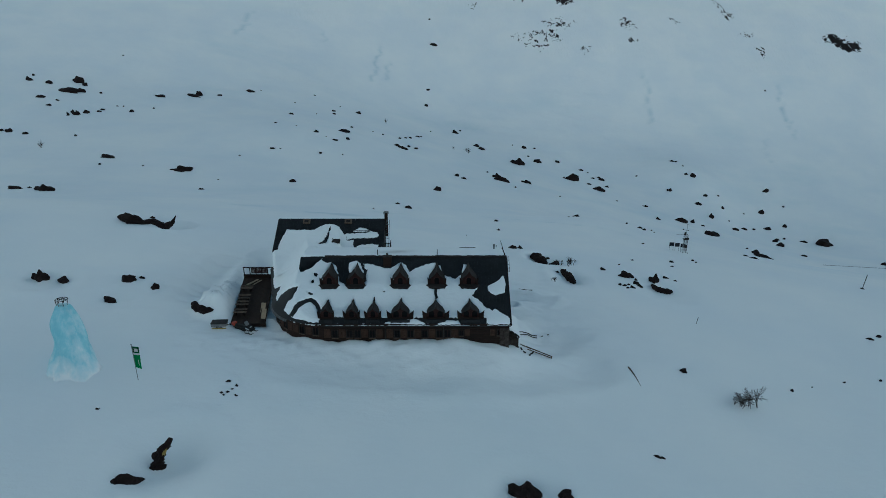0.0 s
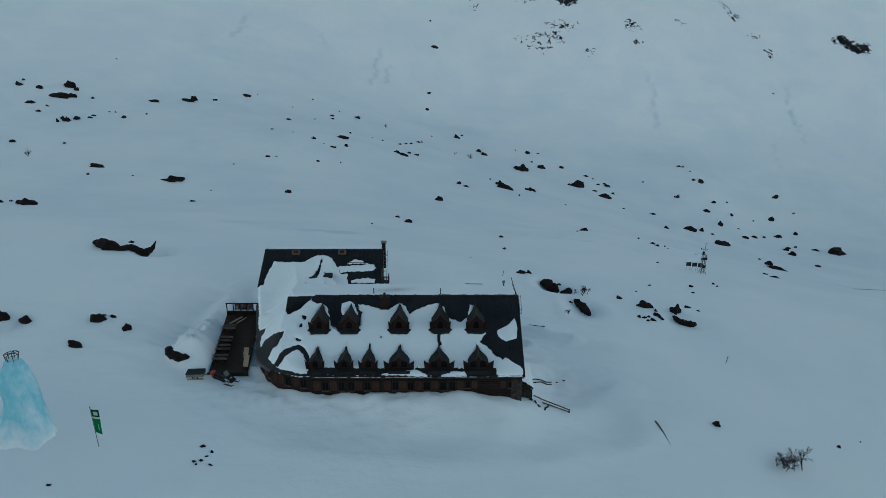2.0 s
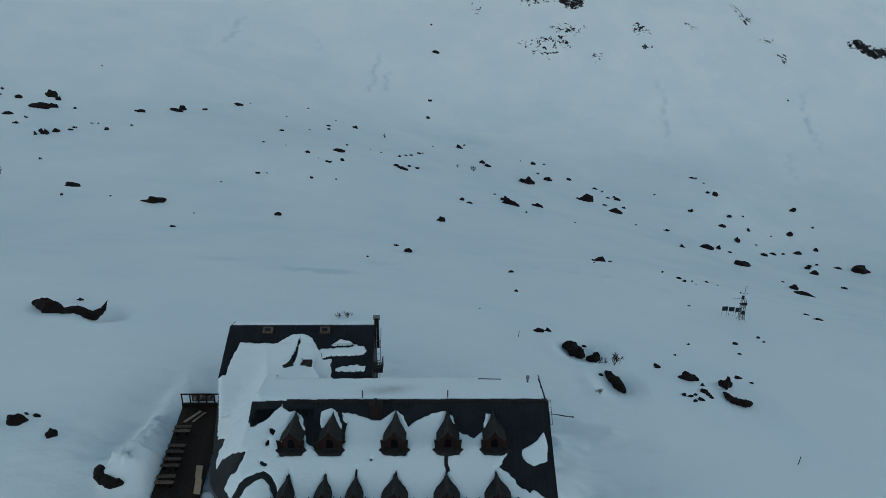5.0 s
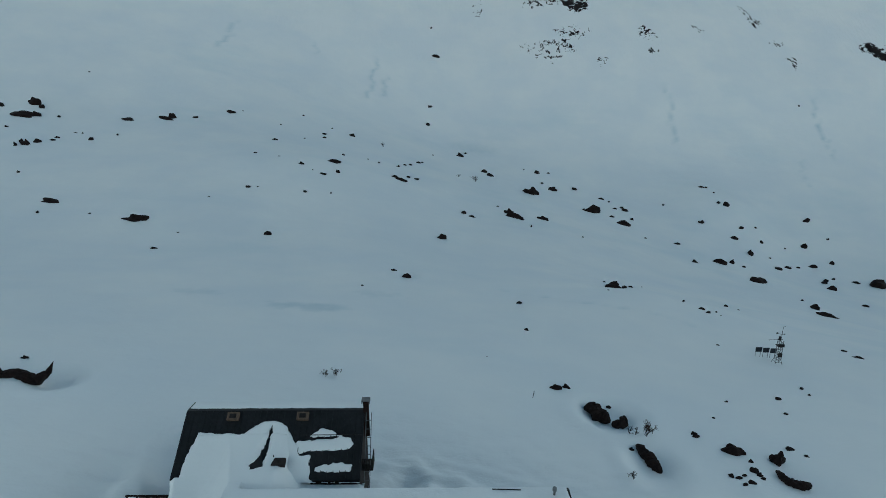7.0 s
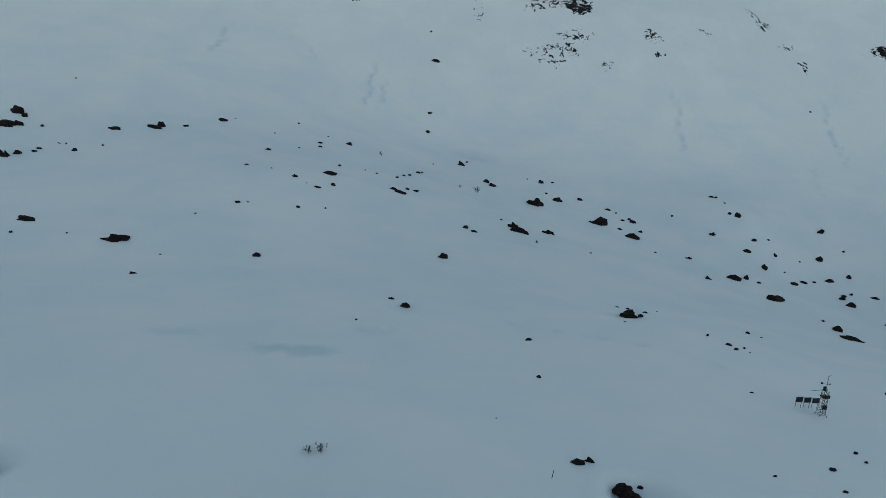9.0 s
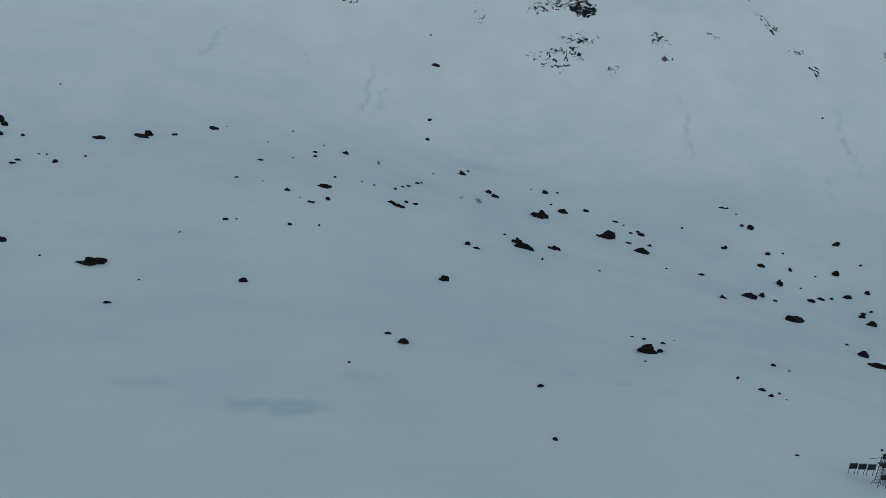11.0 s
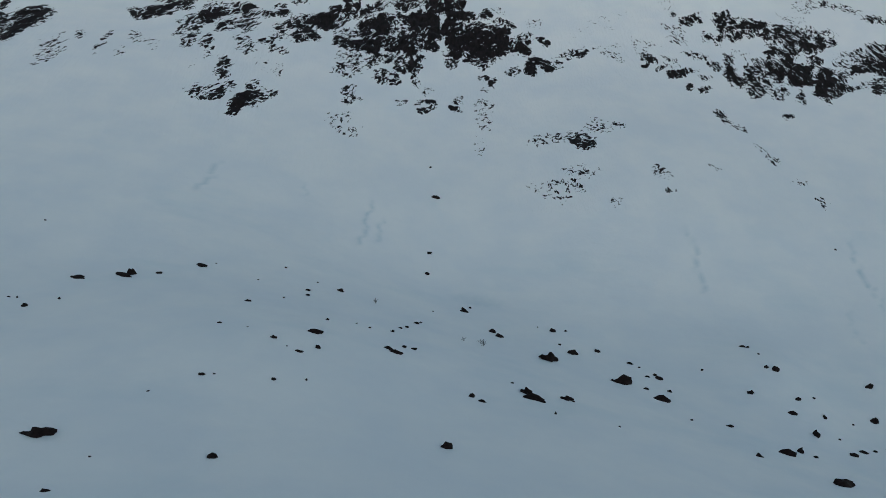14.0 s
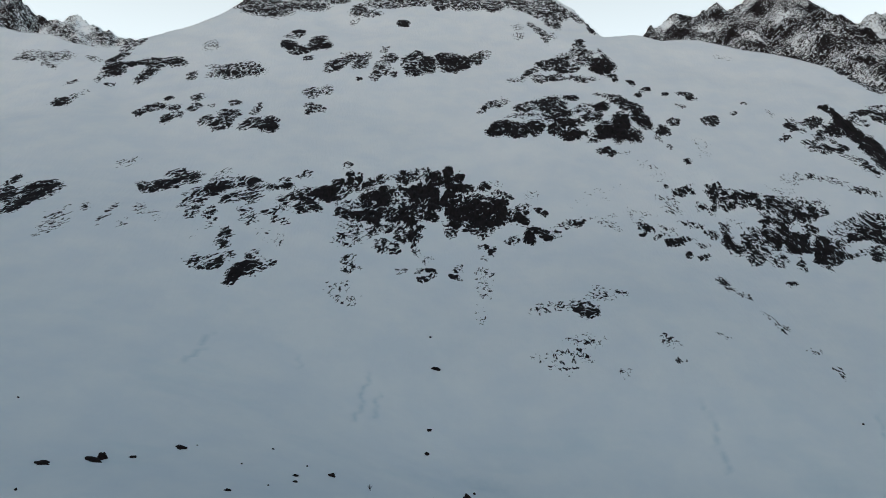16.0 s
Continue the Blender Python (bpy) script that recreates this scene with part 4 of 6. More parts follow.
part("link_roof", bm, ROOFSHEET, lodge)
part("link_wall", boxes((-13.2, -12.9, 12.7, 16.2, 2, 7.0)), DARKWOOD, lodge)
# skirt roof that runs round the corner, of narrow grey slats
SLATGREY = two_tone("weathered_slats", (0.05, 0.052, 0.055), (0.15, 0.15, 0.15), 2.0, 0.7)
for k in range(44):
    bm = bmesh.new()
    a0, a1 = radians(-128 - k * 1.35), radians(-128 - k * 1.35 - 1.1)
    p = [(TURN[0] + math.cos(a) * r, TURN[1] + math.sin(a) * r, z) for a, r, z in ((a0, 7.4, 2.62), (a1, 7.4, 2.62), (a1, 6.8, 3.05), (a0, 6.8, 3.05))]
    hi, lo = [bm.verts.new(q) for q in p], [bm.verts.new((q[0], q[1], q[2] - 0.09)) for q in p]
    bm.faces.new(hi)
    bm.faces.new(lo[::-1])
    for i in range(4):
        bm.faces.new((hi[i], lo[i], lo[(i + 1) % 4], hi[(i + 1) % 4]))
    bmesh.ops.recalc_face_normals(bm, faces=bm.faces[:])
    part("roof_slat", bm, SLATGREY, lodge)
part("eave_board", boxes((-11, 11.15, -0.16, -0.1, 2.68, 2.92)), DARKWOOD, lodge)
part("gutter", rods(((-11, -0.22, 2.72), (11.1, -0.22, 2.72)), r=0.07), IRON, lodge)
part("gable_board", slab([(11.15, -0.15), (11.24, -0.15), (11.24, RIDGE_Y), (11.15, RIDGE_Y)], lambda x, y: EAVE_Z + PITCH * y + 0.05, 0.3), DARKWOOD, lodge)
# lumpy ridge of half-round caps
bm = bmesh.new()
bmesh.ops.create_cone(bm, cap_ends=True, segments=10, radius1=0.17, radius2=0.14, depth=0.5, matrix=Matrix.Rotation(radians(90), 4, 'Y'))
CAP = mesh_of("ridge_cap", bm, SHINGLE)
for k in range(51):
    part("ridge_cap", CAP, SHINGLE, lodge).matrix_local = pose(-11.3 + k * 0.445, RIDGE_Y + random.uniform(-0.03, 0.03), RIDGE_Z + random.uniform(-0.02, 0.04), 0, random.uniform(-4, 4))
for x in (-5.0, 2.5):
    part("vent_pipe", rods(((x, 8.6, 8.0), (x, 8.6, 9.0)), r=0.05), IRON, lodge)
vent = part("roof_vent", rods(((9.9, 11.6, 7.6), (9.9, 11.6, 8.35)), r=0.09), GALV, lodge, "pale metal roof vent")
part("vent_cowl", rods(((9.9, 11.6, 8.35), (9.9, 11.6, 8.62)), r=0.16), GALV, vent)
part("back_rail", rods(((5.4, 12.3, 7.95), (7.5, 12.2, 7.95)), r=0.04), IRON, lodge)
part("gable_pole", rods(((11.1, 8.3, 7.9), (10.6, 10.2, 9.6)), r=0.045), IRON, lodge)
part("gable_ladder", rods(((11.3, 6.6, 6.8), (11.3, 8.3, 8.2)), ((11.5, 6.6, 6.8), (11.5, 8.3, 8.2)), *[((11.3, 6.6 + k * 0.4, 6.8 + k * 0.33), (11.5, 6.6 + k * 0.4, 6.8 + k * 0.33)) for k in range(5)], r=0.02), IRON, lodge)
chimney = part("chimney", boxes((-4.2, -3.2, 6.9, 7.7, 6.6, 8.5), (-4.28, -3.12, 6.82, 7.78, 8.5, 8.62), bevel=0.02), DARKWOOD, lodge, "boarded roof hatch below the ridge")
part("flue", rods(((-3.7, 7.3, 8.5), (-3.7, 7.3, 9.0)), r=0.14), IRON, chimney)

# ground-floor windows and shutters
def ring_frame(w, h, t, d):
    """A rectangular frame as one closed mesh, in x and z."""
    bm = bmesh.new()
    loops = [[bm.verts.new((sx * a, y, sz * b)) for sx, sz in ((-1, -1), (1, -1), (1, 1), (-1, 1))] for a, b, y in ((w, h, -d), (w - t, h - t, -d), (w - t, h - t, d), (w, h, d))]
    for p, q in zip(loops, loops[1:] + loops[:1]):
        for k in range(4):
            bm.faces.new((p[k], p[(k + 1) % 4], q[(k + 1) % 4], q[k]))
    bmesh.ops.recalc_face_normals(bm, faces=bm.faces[:])
    return bm


def grooved_leaf(w, h, boards, d):
    """A boarded leaf as one mesh: its face is cut by a groove between the boards."""
    step = 2 * w / boards
    prof = [(-w, d)]
    for k in range(boards):
        a = -w + k * step
        prof += [(a + 0.012, -d), (a + step - 0.012, -d), (a + step, -d + 0.02)]
    prof += [(w, d)]
    bm = bmesh.new()
    lo, hi = [bm.verts.new((x, y, -h)) for x, y in prof], [bm.verts.new((x, y, h)) for x, y in prof]
    bm.faces.new(lo)
    bm.faces.new(hi[::-1])
    for k in range(len(prof)):
        n = (k + 1) % len(prof)
        bm.faces.new((lo[n], lo[k], hi[k], hi[n]))
    bmesh.ops.recalc_face_normals(bm, faces=bm.faces[:])
    return bm


SASH = mesh_of("window", ring_frame(0.36, 0.55, 0.06, 0.05), SHINGLE)
MULLION = mesh_of("mullion", boxes((-0.02, 0.02, -0.04, 0.04, -0.49, 0.49)), REDWOOD)
LEDGE = mesh_of("sill", boxes((-0.40, 0.40, -0.14, 0.0, -0.62, -0.55), bevel=0.01), GREYWOOD)
PANE = mesh_of("pane", boxes((-0.30, 0.30, -0.012, 0.012, -0.49, 0.49)), GLASS)
LEAF = mesh_of("shutter", grooved_leaf(0.39, 0.58, 5, 0.03), SHUTTER)
CLEAT = mesh_of("cleat", boxes((-0.37, 0.37, -0.055, -0.028, -0.06, 0.06)), SHUTTER)


def window_at(m, scale=1.0):
    w = part("window", SASH, REDWOOD, lodge)
    w.matrix_local = m @ Matrix.Scale(scale, 4)
    part("pane", PANE, GLASS, w)
    part("mullion", MULLION, REDWOOD, w)
    part("sill", LEDGE, GREYWOOD, w)


def shutter_at(m, scale=1.0):
    s = part("shutter", LEAF, SHUTTER, lodge, "brown boarded window shutter")
    s.matrix_local = m @ Matrix.Scale(scale, 4)
    for z in (-0.36, 0.36):
        part("cleat", CLEAT, SHUTTER, s).location = (0, 0, z)


for x in (-9.57, -7.88, -6.88, -5.18, -2.25, -0.65, 1.03, 2.74, 3.72):
    window_at(pose(x, 0.33, 1.5))
for x in (-10.45, -8.7, -6.08, -4.33, -3.1, -1.45, 0.2, 1.88, 4.57):
    shutter_at(pose(x, 0.29, 1.5))
for x in (5.33, 9.85):
    window_at(pose(x, 0.33, 1.6), 0.75)
for x in (6.05, 9.05):
    shutter_at(pose(x, 0.29, 1.6), 0.75)
for x in (-3.62, 3.24):
    part("drainpipe", rods(((x, 0.22, 2.7), (x, 0.22, 0.2)), r=0.05), IRON, lodge)
for k, kind in enumerate("wswsswswwsws"):
    a = radians(-97 - k * 7.4)
    m = pose(TURN[0] + math.cos(a) * 6.84, TURN[1] + math.sin(a) * 6.84, 1.75, 0, 0, math.degrees(a) + 90)
    (window_at if kind == "w" else shutter_at)(m, 0.92)


DORMERWOOD = two_tone("dark_red_boards", (0.014, 0.006, 0.0055), (0.045, 0.018, 0.015), 2.5, 0.75, stretch=(5, 1, 1))


# dormers: boarded front with an arched window, flared gable roof, shutters thrown open
def dormer_parts(name, w, wall, apex, deep):
    """Meshes of one dormer, front at the origin, its base on z = 0."""
    h = w / 2
    front = prism([(-h, -0.3), (h, -0.3), (h, wall - 0.05), (h * 0.4, wall + (apex - wall) * 0.40), (0, wall + (apex - wall) * 0.8), (-h * 0.4, wall + (apex - wall) * 0.40), (-h, wall - 0.05)], 0, 0.12)
    if name != "upper":
        front.free()
        front = prism([(-h, -0.3), (h, -0.3), (h, wall - 0.3), (h * 0.5, wall + (apex - wall) * 0.08), (0, wall + (apex - wall) * 0.5), (-h * 0.5, wall + (apex - wall) * 0.08), (-h, wall - 0.3)], 0, 0.12)
    cheeks = boxes((-0.04, 0.04, 0.12, wall / PITCH - 0.1, -0.3, wall - 0.3))
    e, q = h + 0.22, 0.42
    prof = [(-e, wall - 0.14), (-h * 0.80, wall + (apex - wall) * 0.20), (-h * 0.40, wall + (apex - wall) * 0.46), (-h * 0.14, wall + (apex - wall) * 0.76), (0, apex)]
    if name != "upper":       # low, sharply drawn-up tip over rounded shoulders
        prof = [(-h - 0.04, wall - 0.18), (-h * 0.80, wall + (apex - wall) * 0.10), (-h * 0.48, wall + (apex - wall) * 0.32), (-h * 0.2, wall + (apex - wall) * 0.52), (-h * 0.07, wall + (apex - wall) * 0.74), (0, apex)]
    prof += [(-x, z) for x, z in prof[-2::-1]]
    roof = bmesh.new()
    rows = []
    for x, z in prof:
        back = z / PITCH + 0.15
        rows.append([roof.verts.new(p) for p in ((x, -0.3, z), (x, back, z), (x, back, z - 0.09), (x, -0.3, z - 0.09))])
    for a, b in zip(rows, rows[1:]):
        for i in range(4):
            roof.faces.new((a[i], a[(i + 1) % 4], b[(i + 1) % 4], b[i]))
    for r in (rows[0], rows[-1]):
        roof.faces.new(r)
    bmesh.ops.recalc_face_normals(roof, faces=roof.faces[:])
    ear = {"narrow": 0.34, "wide": 0.6, "upper": 0.4}[name]
    ww = min(0.8, w * 0.5)
    arch = [(-ww / 2, 0.02)] + [(ww / 2 * math.cos(radians(t)) * -1, wall * 0.72 + ww * 0.42 * math.sin(radians(t))) for t in range(0, 181, 20)] + [(ww / 2, 0.02)]
    win = prism(arch, -0.05, 0.0)
    inner = prism([(x * 0.78, 0.1 + (z - 0.02) * 0.84) for x, z in arch], -0.065, -0.02)
    leaf = prism([(0, -0.05), (ear, -0.05), (ear + 0.10, wall * (1.15 if name == "upper" else 1.42)), (ear * 0.5, wall * 0.9), (0, wall * 0.66)], -0.03, 0.03)
    sill = boxes((-h - 0.12, h + 0.12, -0.16, 0.0, -0.12, -0.02), bevel=0.015)
    return dict(front=mesh_of("dormer", front, DORMERWOOD), cheeks=mesh_of("cheek", cheeks, DARKWOOD), roof=mesh_of("dormer_roof", roof, SHINGLE),
                win=mesh_of("dormer_window", win, REDWOOD), pane=mesh_of("pane", inner, GLASS), leaf=mesh_of("shutter", leaf, DARKWOOD), sill=mesh_of("sill", sill, DARKWOOD), h=h, ww=ww)


def dormer_at(d, x, y, double=False):
    body = part("dormer", d["front"], DARKWOOD, lodge, "small gabled roof dormer with a red-brown window")
    body.matrix_local = pose(x, y, EAVE_Z + PITCH * y)
    for s in (-1, 1):
        part("cheek", d["cheeks"], DARKWOOD, body).location = (s * (d["h"] - 0.04), 0, 0)
    part("dormer_roof", d["roof"], SHINGLE, body, "flared dormer roof of dark shingles")
    part("sill", d["sill"], DARKWOOD, body)
    for off in ((-d["ww"] * 0.62, d["ww"] * 0.62) if double else (0,)):
        part("dormer_window", d["win"], REDWOOD, body, "red-brown arched window frame").location = (off, 0, 0)
        part("pane", d["pane"], GLASS, body).location = (off, 0, 0)
    part("shutter", d["leaf"], DARKWOOD, body).matrix_local = pose(d["h"] - 0.02, -0.03, 0, 0, 0, -35)
    part("shutter", d["leaf"], DARKWOOD, body).matrix_local = pose(-d["h"] + 0.02, -0.03, 0, 0, 0, 215)


NARROW, WIDE, UPPER = dormer_parts("narrow", 1.35, 0.78, 1.42, 2.5), dormer_parts("wide", 2.05, 0.78, 1.5, 2.6), dormer_parts("upper", 1.5, 0.95, 1.9, 3)
LOW_DORMERS = [(-10.55, NARROW), (-7.55, NARROW), (-5.05, NARROW), (-1.83, WIDE), (2.33, WIDE), (6.4, WIDE)]
HIGH_DORMERS = [-10.6, -7.4, -2.0, 2.46, 6.35]
for x, d in LOW_DORMERS:
    dormer_at(d, x, 0.68, d is WIDE)
    part("dormer_apron", boxes((x - d["h"] - 0.1, x + d["h"] + 0.1, -0.02, 0.1, 2.98, 3.4)), ROOFSHEET, lodge)
for x in HIGH_DORMERS:
    dormer_at(UPPER, x, 4.6)
    bm = slab([(x - 1.3, 4.35), (x - 0.8, 4.05), (x, 3.95), (x + 0.8, 4.05), (x + 1.3, 4.35), (x + 0.9, 4.7), (x - 0.9, 4.7)], lambda u, v: EAVE_Z + PITCH * v + 0.28 - 0.3 * (v - 4.15), 0.25)
    part("dormer_ledge", bm, SHINGLE, lodge)

# back wing
part("annex_front_wall", boxes((-11, -5.0, 16.2, 16.5, 2, 6.2)), DARKWOOD, lodge)
part("annex_side_wall", slab([(-5.3, 16.5), (-5.0, 16.5), (-5.0, 22.8), (-5.3, 22.8)], lambda x, y: annex_roof(x, y) - 0.2, 8.2), DARKWOOD, lodge)
part("annex_left_wall", slab([(-19.9, 16.5), (-19.6, 16.5), (-19.6, 22.8), (-19.9, 22.8)], lambda x, y: annex_roof(x, y) - 0.2, 7.5), DARKWOOD, lodge)
part("annex_roof", slab([(-20.1, 15.9), (-4.9, 15.9), (-4.9, 21.1), (-20.1, 21.1)], annex_roof, 0.18), ROOFSHEET, lodge, "dark weathered sheet-metal roof")
part("annex_back_roof", slab([(-20.1, 21.1), (-4.9, 21.1), (-4.9, 23.0), (-20.1, 23.0)], annex_roof, 0.18), ROOFSHEET, lodge)
ARIB = mesh_of("roof_rib", slab([(-0.025, 15.95), (0.025, 15.95), (0.025, 21.05), (-0.025, 21.05)], lambda x, y: float(annex_roof(x, y)) + 0.05, 0.06), ROOFSHEET)
for k in range(30):
    part("roof_rib", ARIB, ROOFSHEET, lodge).location = (-19.9 + k * 0.512, 0, 0)
for x in (-16.0, -10.1):
    m = pose(x, 20.55, float(annex_roof(x, 20.55)) + 0.02, 30)
    hatch = part("roof_hatch", boxes((-0.5, 0.5, -0.36, 0.36, 0, 0.28), m=m, bevel=0.02), GREYWOOD, lodge, "grey weathered roof hatch")
    part("hatch_opening", boxes((-0.28, 0.28, -0.2, 0.2, 0.24, 0.30), m=m), IRON, hatch)
flue = part("annex_chimney", boxes((-5.0, -4.55, 20.9, 21.3, 6.5, 9.9), bevel=0.02), DARKWOOD, lodge)
part("chimney_cap", boxes((-5.12, -4.42, 20.8, 21.4, 10.05, 10.15), (-5.12, -5.05, 20.8, 21.4, 9.85, 10.05), (-4.5, -4.42, 20.8, 21.4, 9.85, 10.05)), GALV, flue, "galvanised chimney cap")
part("fire_ladder", rods(((-4.75, 16.2, 3), (-4.75, 20.8, 9)), ((-4.3, 16.2, 3), (-4.3, 20.8, 9)), *[((-4.75, 16.2 + k * 0.42, 3 + k * 0.545), (-4.3, 16.2 + k * 0.42, 3 + k * 0.545)) for k in range(11)], r=0.03), GALV, lodge)
part("fire_balcony", boxes((-4.9, -4.0, 17.6, 19.0, 5.5, 5.62), *[(-4.06, -4.0, 17.6 + k * 0.26, 17.7 + k * 0.26, 5.6, 6.6) for k in range(6)], (-4.07, -3.99, 17.6, 19.0, 6.56, 6.64), *[(-4.9 + k * 0.2, -4.84 + k * 0.2, 17.6, 17.66, 5.6, 6.6) for k in range(5)], (-4.9, -4.0, 17.58, 17.68, 6.56, 6.64)), IRON, lodge, "black iron fire-escape balcony")
part("annex_post", rods(((-11.9, 16.9, 6.4), (-11.9, 16.9, 7.6)), r=0.04), IRON, lodge)
part("lean_to", slab([(-11.9, 15.9), (-10.8, 15.9), (-10.8, 16.5), (-11.7, 16.5)], lambda x, y: 7.4 + 0.3 * (y - 15.6), 0.3), SHINGLE, lodge)
for x in (-8.6, -6.4):
    part("snow_guard", rods(((x - 1.3, 19.0, float(annex_roof(0, 19.0)) + 0.2), (x + 1.3, 19.0, float(annex_roof(0, 19.0)) + 0.2)), r=0.03), IRON, lodge)


# ---- snow lying on the roofs: bare places and patches in plan ----
BARE_QUAD = [(-14.6, 8.35), (-11.4, 8.35), (-12.7, 7.3), (-13.0, 6.8), (-14.4, 6.1)]
BARE_RIDGE = [(-12.0, 7.8), (-11.4, 8.35), (11.2, 8.35), (11.2, 5.5), (11.2, 0.5), (9.5, 1.0), (8.7, 1.7), (8.3, 1.8), (7.4, 2.8), (6.7, 3.2), (7.4,
    4.3), (6.7, 5.0), (6.4, 6.4), (6.3, 7.2), (5.8, 7.2), (5.4, 5.9), (4.7, 5.3), (3.1, 6.0), (2.9, 7.0), (2.4, 7.4), (1.0, 7.2), (-0.3, 6.6), (-0.9,
    6.2), (-1.5, 7.2), (-2.0, 7.5), (-2.4, 7.3), (-3.2, 6.7), (-4.1, 6.7), (-5.5, 7.2), (-6.7, 7.3), (-6.4, 6.9), (-7.6, 7.6), (-8.3, 7.0), (-8.4,
    6.4), (-8.0, 5.5), (-8.6, 4.5), (-9.4, 5.0), (-9.9, 6.8), (-10.6, 7.4), (-11.3, 7.4)]
BARE_TRI = [(-19.1, 10.3), (-17.6, 8.8), (-17.5, 7.6), (-18.6, 7.9)]
BARE_WEDGE = [(-17.4, 4.7), (-16.8, 5.4), (-14.4, 4.3), (-14.7, 3.5), (-14.9, 3.1), (-15.5, 3.2), (-15.9, 2.6), (-16.2, 2.6)]
BARE_ARCH = [(-15.1, 1.6), (-14.6, 2.2), (-13.8, 2.6), (-13.2, 2.9), (-12.5, 3.0), (-11.8, 2.6), (-11.3, 1.7), (-11.0, 0.5), (-11.3, 0.5), (-11.6,
    1.5), (-12.1, 2.1), (-12.7, 2.5), (-13.3, 2.3), (-13.8, 1.9), (-14.3, 1.4), (-14.6, 1.2)]
BARE_EAVE = [(-10.9, 0.0), (-11.0, 0.7), (-2.5, 0.6), (1.0, 0.6), (8.3, 0.6), (8.2, -0.2)]
BARE_SLIVER = [(-12.6, 19.9), (-13.1, 18.4), (-13.9, 16.2), (-13.5, 15.7), (-12.6, 16.1), (-12.4, 18.6)]
SPOTS_AND_CRACKS = [[(-12.7, 6.1), (-12.1, 6.0), (-12.35, 5.65), (-12.6, 5.8)], [(-12.6, 5.3), (-12.45, 4.85), (-12.9, 4.7), (-12.9, 5.0)], [(-13.1, 3.7), (-12.5, 3.5), (-12.5, 3.35), (-13.0, 3.5)],
    [(-3.97, 3.87), (-3.83, 3.87), (-3.83, 3.73), (-3.97, 3.73)], [(2.2, 4.05), (2.5, 4.05), (2.4, 3.45), (2.62, 2.9), (2.34, 2.8), (2.18, 3.4)],
    # curved shadow crack right of the second upper dormer, shaped as bare roof
    [(-6.9, 7.4), (-6.5, 6.7), (-6.1, 6.45), (-6.28, 5.8), (-6.2, 5.1), (-6.4, 4.9), (-6.6, 5.5), (-6.55, 6.36), (-7.05, 7.2)]]
SNOW_BLOB = [(8.7, 4.4), (9.9, 5.0), (10.6, 5.7), (10.8, 4.8), (10.6, 3.6), (9.5, 3.3), (8.7, 3.8)]
SNOW_EAVE_A = [(-3.6, -0.0), (-2.4, 0.2), (0.0, 0.4), (1.1, -0.1)]
SNOW_EAVE_B = [(2.6, -0.1), (3.8, 0.3), (4.9, 0.2), (5.2, -0.1)]
SNOW_EAVE_C = [(8.4, 0.7), (9.3, 1.6), (10.8, 0.7), (10.9, -0.1), (8.4, -0.1)]
SNOW_ANNEX_A = [(-9.4, 19.0), (-8.5, 19.7), (-7.5, 19.5), (-6.5, 19.0)]
SNOW_ANNEX_B = [(-10.4, 18.6), (-6.1, 19.0), (-5.6, 18.5), (-6.1, 18.0), (-9.1, 17.9), (-10.0, 17.7)]
SNOW_HAT = [(-8.4, 6.4), (-8.4, 7.3), (-7.6, 7.6), (-7.0, 7.2), (-7.3, 6.8), (-7.9, 6.8)]
BARE_ANNEX = [(-20.4, 15.5), (-20.4, 21.6), (-4.6, 21.6), (-4.6, 15.6), (-9.0, 15.6), (-9.0, 16.3), (-9.1, 17.7), (-10.0, 17.6), (-10.5, 18.6),
    (-10.9, 19.2), (-11.4, 19.9), (-12.4, 20.3), (-13.7, 20.1), (-15.2, 19.1), (-16.8, 19.3), (-18.7, 19.4), (-18.8, 18.6), (-19.2, 17.5), (-19.4,
    16.2), (-19.5, 15.5)]
SNOW_ANNEX_C = [(-8.7, 16.4), (-8.6, 16.8), (-6.5, 17.1), (-5.6, 16.9), (-5.7, 16.4)]


def inside(poly, x, y):
    """Distance to a plan polygon, positive inside."""
    d, flag = np.full(x.shape, 1e9), np.zeros(x.shape, bool)
    for (ax, ay), (bx, by) in zip(poly, poly[1:] + poly[:1]):
        ex, ey = bx - ax, by - ay
        t = np.clip(((x - ax) * ex + (y - ay) * ey) / (ex * ex + ey * ey + 1e-9), 0, 1)
        d = np.minimum(d, np.hypot(x - ax - t * ex, y - ay - t * ey))
        flag ^= ((ay > y) != (by > y)) & (x < ex * (y - ay) / (ey if abs(ey) > 1e-9 else 1e-9) + ax)
    return np.where(flag, d, -d)


